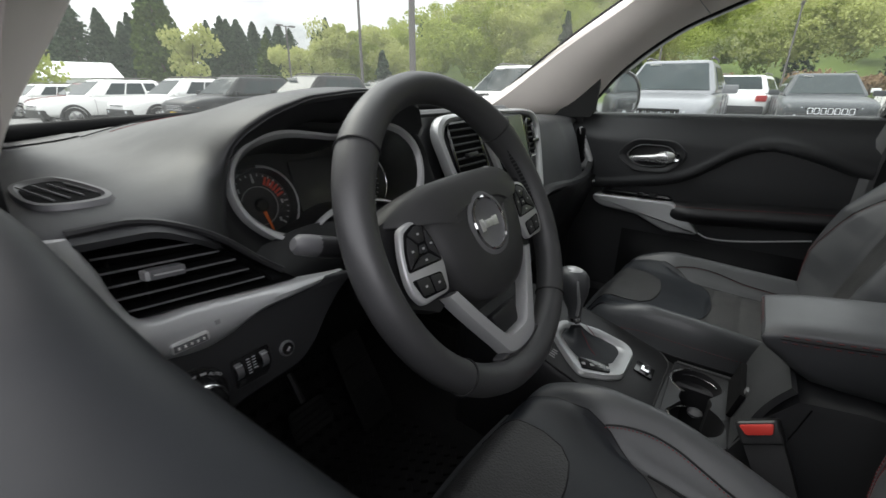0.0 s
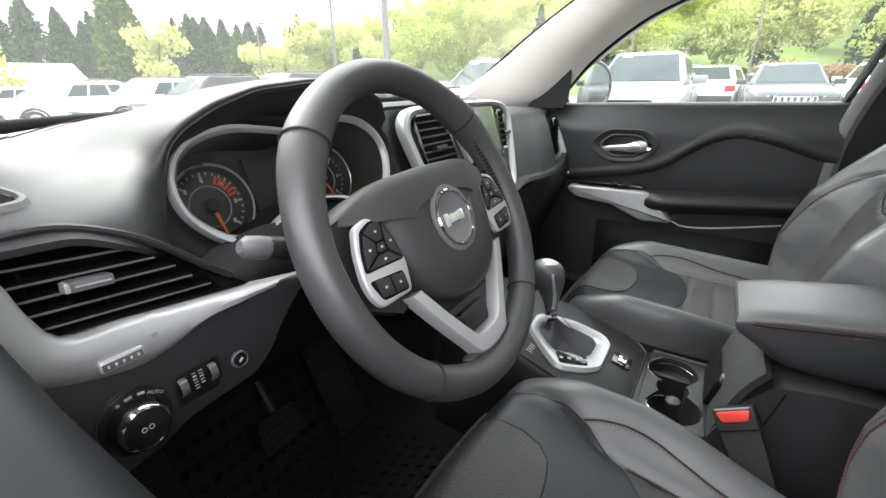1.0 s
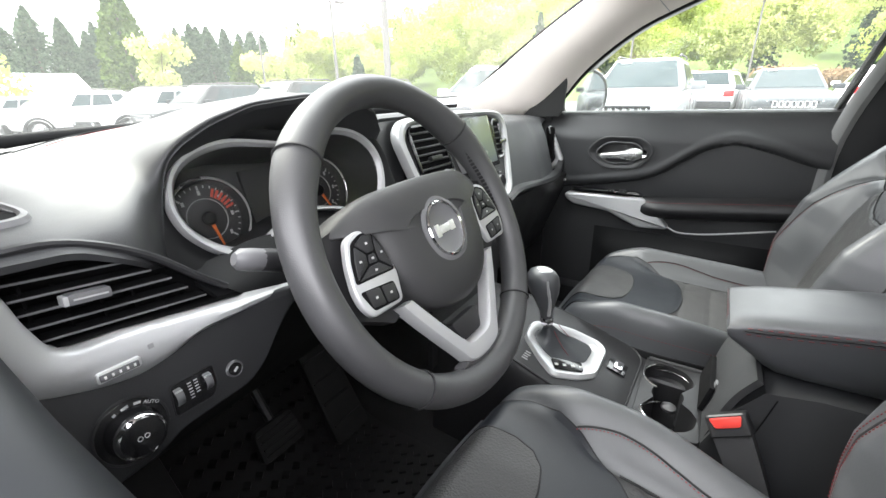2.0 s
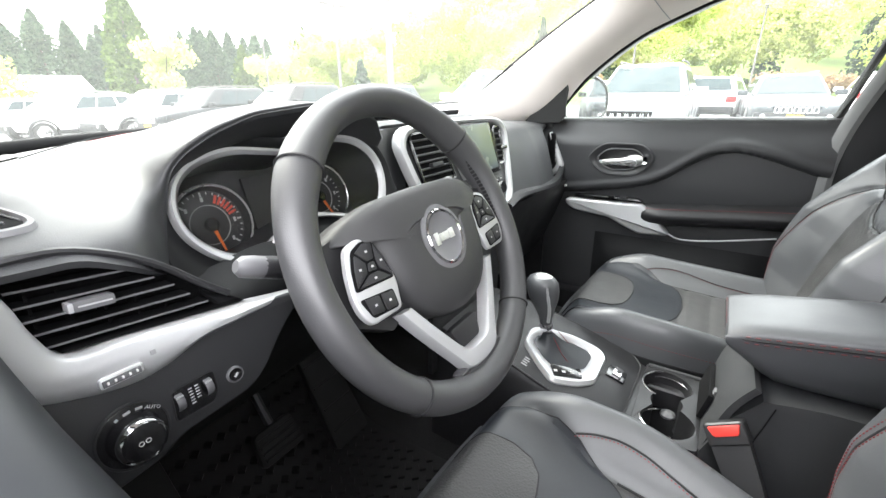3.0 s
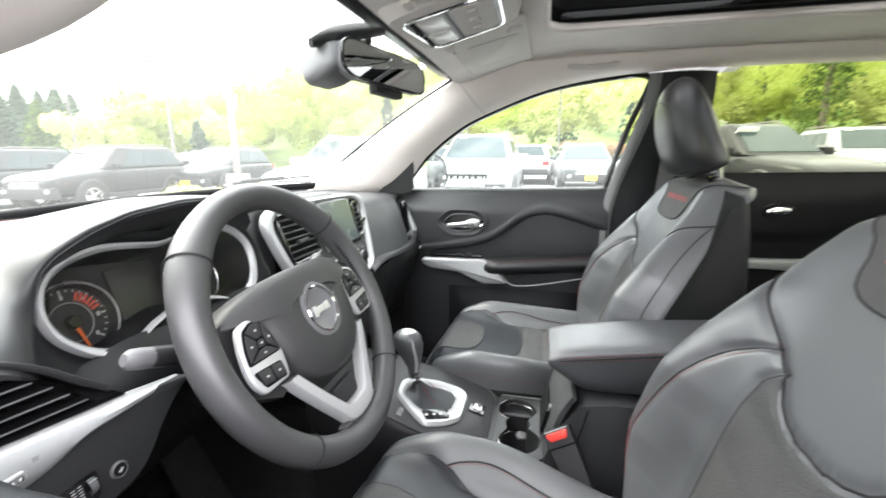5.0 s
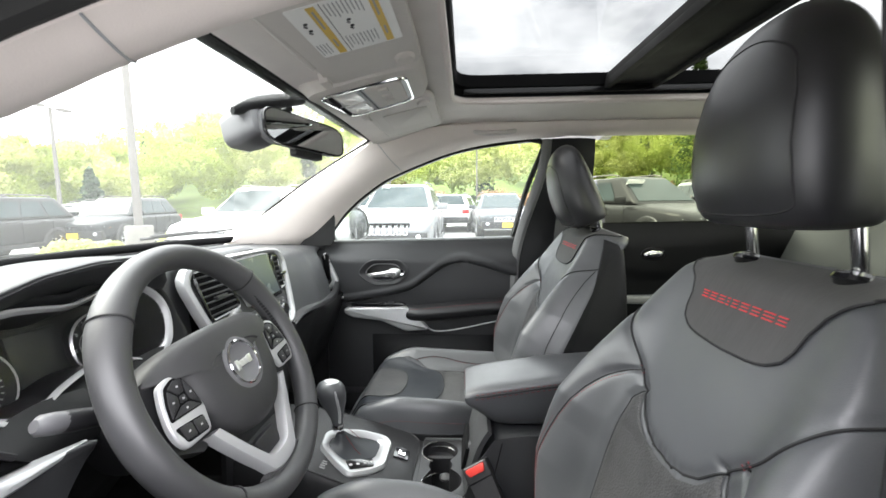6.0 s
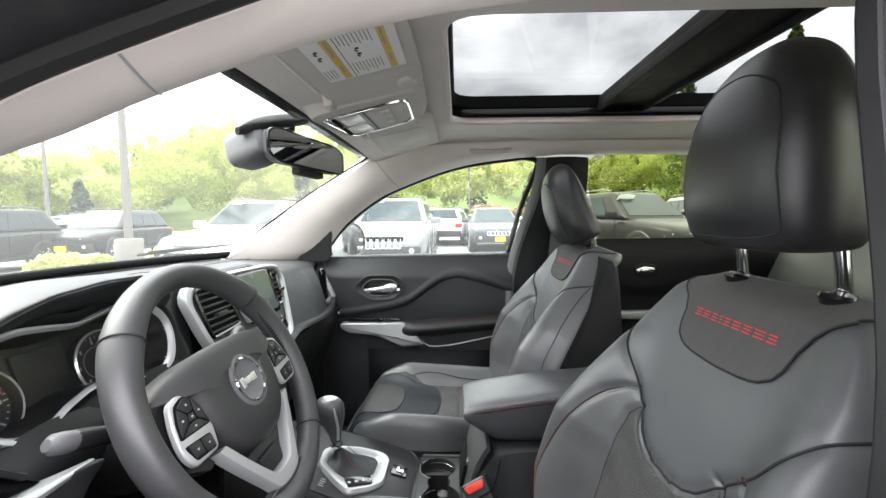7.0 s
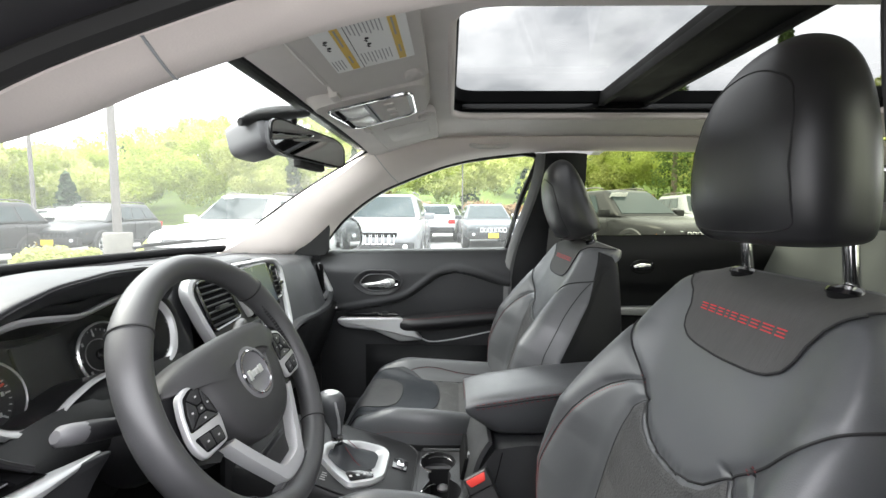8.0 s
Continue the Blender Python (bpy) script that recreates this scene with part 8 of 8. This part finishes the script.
# white ribbed building
bx, by = at(15.0, 62)
shed = thing("building", "long low white metal building with a ribbed roof", "building", at=pose(bx, by, hill_z(bx, by), 0, 0, -14))
part("wall", box(-9, 5.2, 0, 9, -0.5, 2.9, 0.02), SHED, shed)
roof_bm = mesh_bm([V(-9.3, -0.3, 2.8), V(5.5, -0.3, 2.8), V(5.0, 4.5, 4.5), V(-9.3, 4.5, 4.5), V(5.5, 9.3, 2.8), V(-9.3, 9.3, 2.8)], [(0, 1, 2, 3), (3, 2, 4, 5), (1, 4, 2), (0, 5, 3)])
roof = part("roof", roof_bm, SHED, shed, "", False)
for k in range(24):
    x = -9.1 + 0.6 * k
    part("rib", tube([V(x, -0.3, 2.84), V(min(x, 4.9), 4.45, 4.52)], 0.04, 4), SHED, roof)

# single trees
for az, d, h, w, kind, leaf, n, size, nm, lab in (
    (14.5, 78, 11.0, 9.4, "cone", LEAF_PINE, 4180, 0.34, "conifer", "dark green conifer behind the white building"),
    (16.8, 80, 12.5, 8.7, "cone", LEAF_PINE, 4180, 0.34, "conifer", "dark green conifer behind the white building"),
    (19.0, 82, 11.5, 8.0, "cone", LEAF_PINE, 4180, 0.34, "conifer", "dark green conifer behind the white building"),
    (20.8, 84, 10.0, 7.2, "cone", LEAF_PINE, 3420, 0.34, "conifer", "dark green conifer behind the white building"),
    (12.3, 40, 4.6, 5.0, "round", LEAF_SPRING, 1500, 0.24, "tree", "young leafy tree beside the white building"),
    (23.7, 60, 12.6, 5.0, "column", LEAF_CEDAR, 4200, 0.36, "conifer", "tall narrow columnar green conifer"),
    (26.4, 50, 7.0, 4.4, "round", LEAF_YELLOW, 1600, 0.26, "tree", "pale yellow-green spring tree with open crown"),
    (29.8, 80, 11.5, 8.7, "cone", LEAF_PINE, 3800, 0.34, "conifer", "dark green conifer in a dense group"),
    (31.4, 78, 11.0, 8.7, "cone", LEAF_PINE, 3800, 0.34, "conifer", "dark green conifer in a dense group"),
    (33.0, 82, 11.0, 8.7, "cone", LEAF_PINE, 3800, 0.34, "conifer", "dark green conifer in a dense group"),
    (28.4, 84, 11.0, 7.2, "cone", LEAF_PINE, 3420, 0.34, "conifer", "dark green conifer in a dense group"),
    (34.2, 66, 8.2, 5.4, "cone", LEAF_CEDAR, 2400, 0.34, "conifer", "broad olive-green cone-shaped conifer"),
    (37.4, 60, 6.8, 5.0, "round", LEAF_YELLOW, 1700, 0.28, "tree", "pale yellow-green spring tree with open crown"),
    (40.2, 72, 9.4, 4.6, "cone", LEAF_CEDAR, 2000, 0.36, "conifer", "pointed green conifer before the hillside"),
    (47.5, 62, 6.0, 3.2, "cone", LEAF_PINE, 600, 0.6, "conifer", "blue-green conifer at the foot of the hill"),
):
    x, y = at(az, d)
    tree(nm, lab, x, y, h, w, kind, leaf, n, size)


for az, d, h, w in ((117.5, 60, 20.0, 7.0), (127.0, 52, 20.0, 6.0)):
    x, y = at(az, d)
    tree("conifer", "tall conifer on the hillside above the lot", x, y, h - hill_z(x, y) * 0.9, w, "cone", LEAF_CEDAR, 2600, 0.30)


def forest(name, label, leaf, rows, n, size, kind):
    """A wood of many crowns in one mesh. rows: azimuth, distance, height, width."""
    pts, sizes = [], []
    for az, d, h, w in rows:
        x, y = at(az, d)
        p = crown_points(kind, h, w, n)
        p = p + np.array([x, y, hill_z(x, y)])
        pts.append(p)
        sizes.append(rng.uniform(0.6, 1.35, len(p)) * size)
    me = leaf_mesh(name, np.concatenate(pts), np.concatenate(sizes), 0.2 if kind == "cone" else 0)
    me.materials.append(leaf)
    return tagged(new(name, me), label, "woods", kind="stuff")


spring, yellow, pines, reds = [], [], [], []
for d0, d1, count in ((66, 74, 60), (76, 88, 80), (90, 108, 90), (110, 130, 80)):
    for k in range(count):
        az = 39 + 115 * (k + rng.uniform(0, 1)) / count
        d = rng.uniform(d0, d1)
        low = 0.80 + 0.32 * smooth01((az - 48) / 14)
        row = (az, d, rng.uniform(6.5, 13.5) * low, rng.uniform(4.8, 8.0))
        pick = rng.uniform(0, 1)
        if pick < (0.16 if d0 == 110 else 0.05):
            pines.append((az, d, rng.uniform(9, 12), rng.uniform(4, 6)))
        elif pick < 0.62:
            spring.append(row)
        elif pick < 0.985:
            yellow.append(row)
        else:
            reds.append((az, d, row[2] * 0.35, row[3] * 0.6))
for k in range(8):
    reds.append((76 + 5.6 * k + rng.uniform(-1, 1), rng.uniform(60, 64), rng.uniform(1.5, 2.4), rng.uniform(3.5, 6)))
forest("spring_woods", "hillside wood in fresh spring green leaf", LEAF_SPRING, spring, 2100, 0.26, "round")
forest("pale_woods", "hillside wood in pale yellow-green leaf", LEAF_YELLOW, yellow, 2100, 0.26, "round")
forest("dark_woods", "dark conifers along the top of the hill", LEAF_PINE, pines, 900, 0.42, "cone")
forest("reddish_woods", "reddish-brown young bushes at the foot of the hill", LEAF_RED, reds, 500, 0.4, "round")
left_pines = [(az, d, rng.uniform(8, 12), rng.uniform(7, 10)) for az, d in [(rng.uniform(-70, 42), rng.uniform(95, 125)) for _ in range(70)]]
forest("far_woods", "dark conifers beyond the lot", LEAF_PINE, left_pines, 1100, 0.45, "cone")

# ---- plain outer body of the vehicle, which closes the place outside ----
body = thing("body_shell", "dark painted outer body of the vehicle on four wheels", "car body", kind="structure")
for s in (1, -1):
    flip = (lambda bm: bm) if s > 0 else mirrored
    rows = ((0.44, 0.74, 0.885, 0.46, 1.02), (0.80, 0.74, 0.895, 0.70, 1.01), (1.12, 0.70, 0.90, 0.76, 0.995), (1.45, 0.66, 0.885, 0.70, 0.96), (1.72, 0.60, 0.84, 0.45, 0.90), (1.84, 0.55, 0.76, 0.47, 0.84))
    part("front_wing", flip(loft([[V(a, y, lo), V(b, y, lo), V(b, y, (lo + hi) / 2), V(b - 0.02, y, hi - 0.05), V(b - 0.08, y, hi), V(a, y, hi)] for y, a, b, lo, hi in rows])), BODYDARK, body)
    rows = ((-1.66, 0.745, 0.885, 0.50, 1.13), (-1.75, 0.745, 0.89, 0.72, 1.13), (-2.05, 0.745, 0.885, 0.70, 1.12), (-2.22, 0.70, 0.86, 0.48, 1.08))
    part("rear_quarter", flip(loft([[V(a, y, lo), V(b, y, lo), V(b, y, (lo + hi) / 2), V(b - 0.02, y, hi - 0.05), V(b - 0.07, y, hi), V(a, y, hi)] for y, a, b, lo, hi in rows])), BODYDARK, body)
    part("sill_skin", flip(box(0.80, 0.87, -1.60, 0.70, 0.30, 0.46, 0.03)), HARD, body)
    a, b = spline(WS_EDGE, 46), spline(WIN_EDGE, 46)
    skin = [[p.lerp(t, f) + V(0.038, 0.022, 0.034) + V(0.006, 0.0, 0.008) * (1 - abs(2 * f - 1)) for f in (0.10, 0.3, 0.5, 0.7, 0.90)] for p, t in zip(a, b)]
    part("roof_rail_skin", flip(loft(skin, False, False)), BODYDARK, body)
    bm = loft([[V(0.705, -1.50, 1.47), V(0.805, -1.56, 1.14), V(0.805, -2.12, 1.14), V(0.705, -2.02, 1.43)], [V(0.711, -1.50, 1.475), V(0.812, -1.56, 1.14), V(0.812, -2.12, 1.14), V(0.711, -2.02, 1.435)]])
    part("rear_pillar_skin", flip(bm), BODYDARK, body)
    for wy in (1.12, -1.72):
        R = pose(s * 0.80, wy, 0.385 + lot_z(0, wy), 0, 90 * s, 0)
        wh = part("wheel", moved(lathe([(0.23, -0.10), (0.33, -0.11), (0.355, -0.08), (0.355, 0.08), (0.33, 0.10), (0.24, 0.10), (0.23, 0.07)], 32), R), TYRE, body)
        part("rim", moved(merge(lathe([(0.235, 0.05), (0.235, 0.095), (0.205, 0.095), (0.20, 0.04)], 28), *[moved(box(-0.03, 0.03, 0.0, 0.215, 0.06, 0.09, 0.008, 1), pose(0, 0, 0, 0, 0, 72 * k)) for k in range(5)]), R), ALLOY, wh)
part("front_bumper", box(-0.80, 0.80, 1.72, 1.90, 0.36, 0.86, 0.07, 3), HARD, body)
part("rear_bumper", box(-0.82, 0.82, -2.30, -2.15, 0.42, 0.80, 0.06, 3), HARD, body)
part("tailgate_skin", box(-0.76, 0.76, -2.20, -2.142, 0.78, 1.14, 0.02), BODYDARK, body)
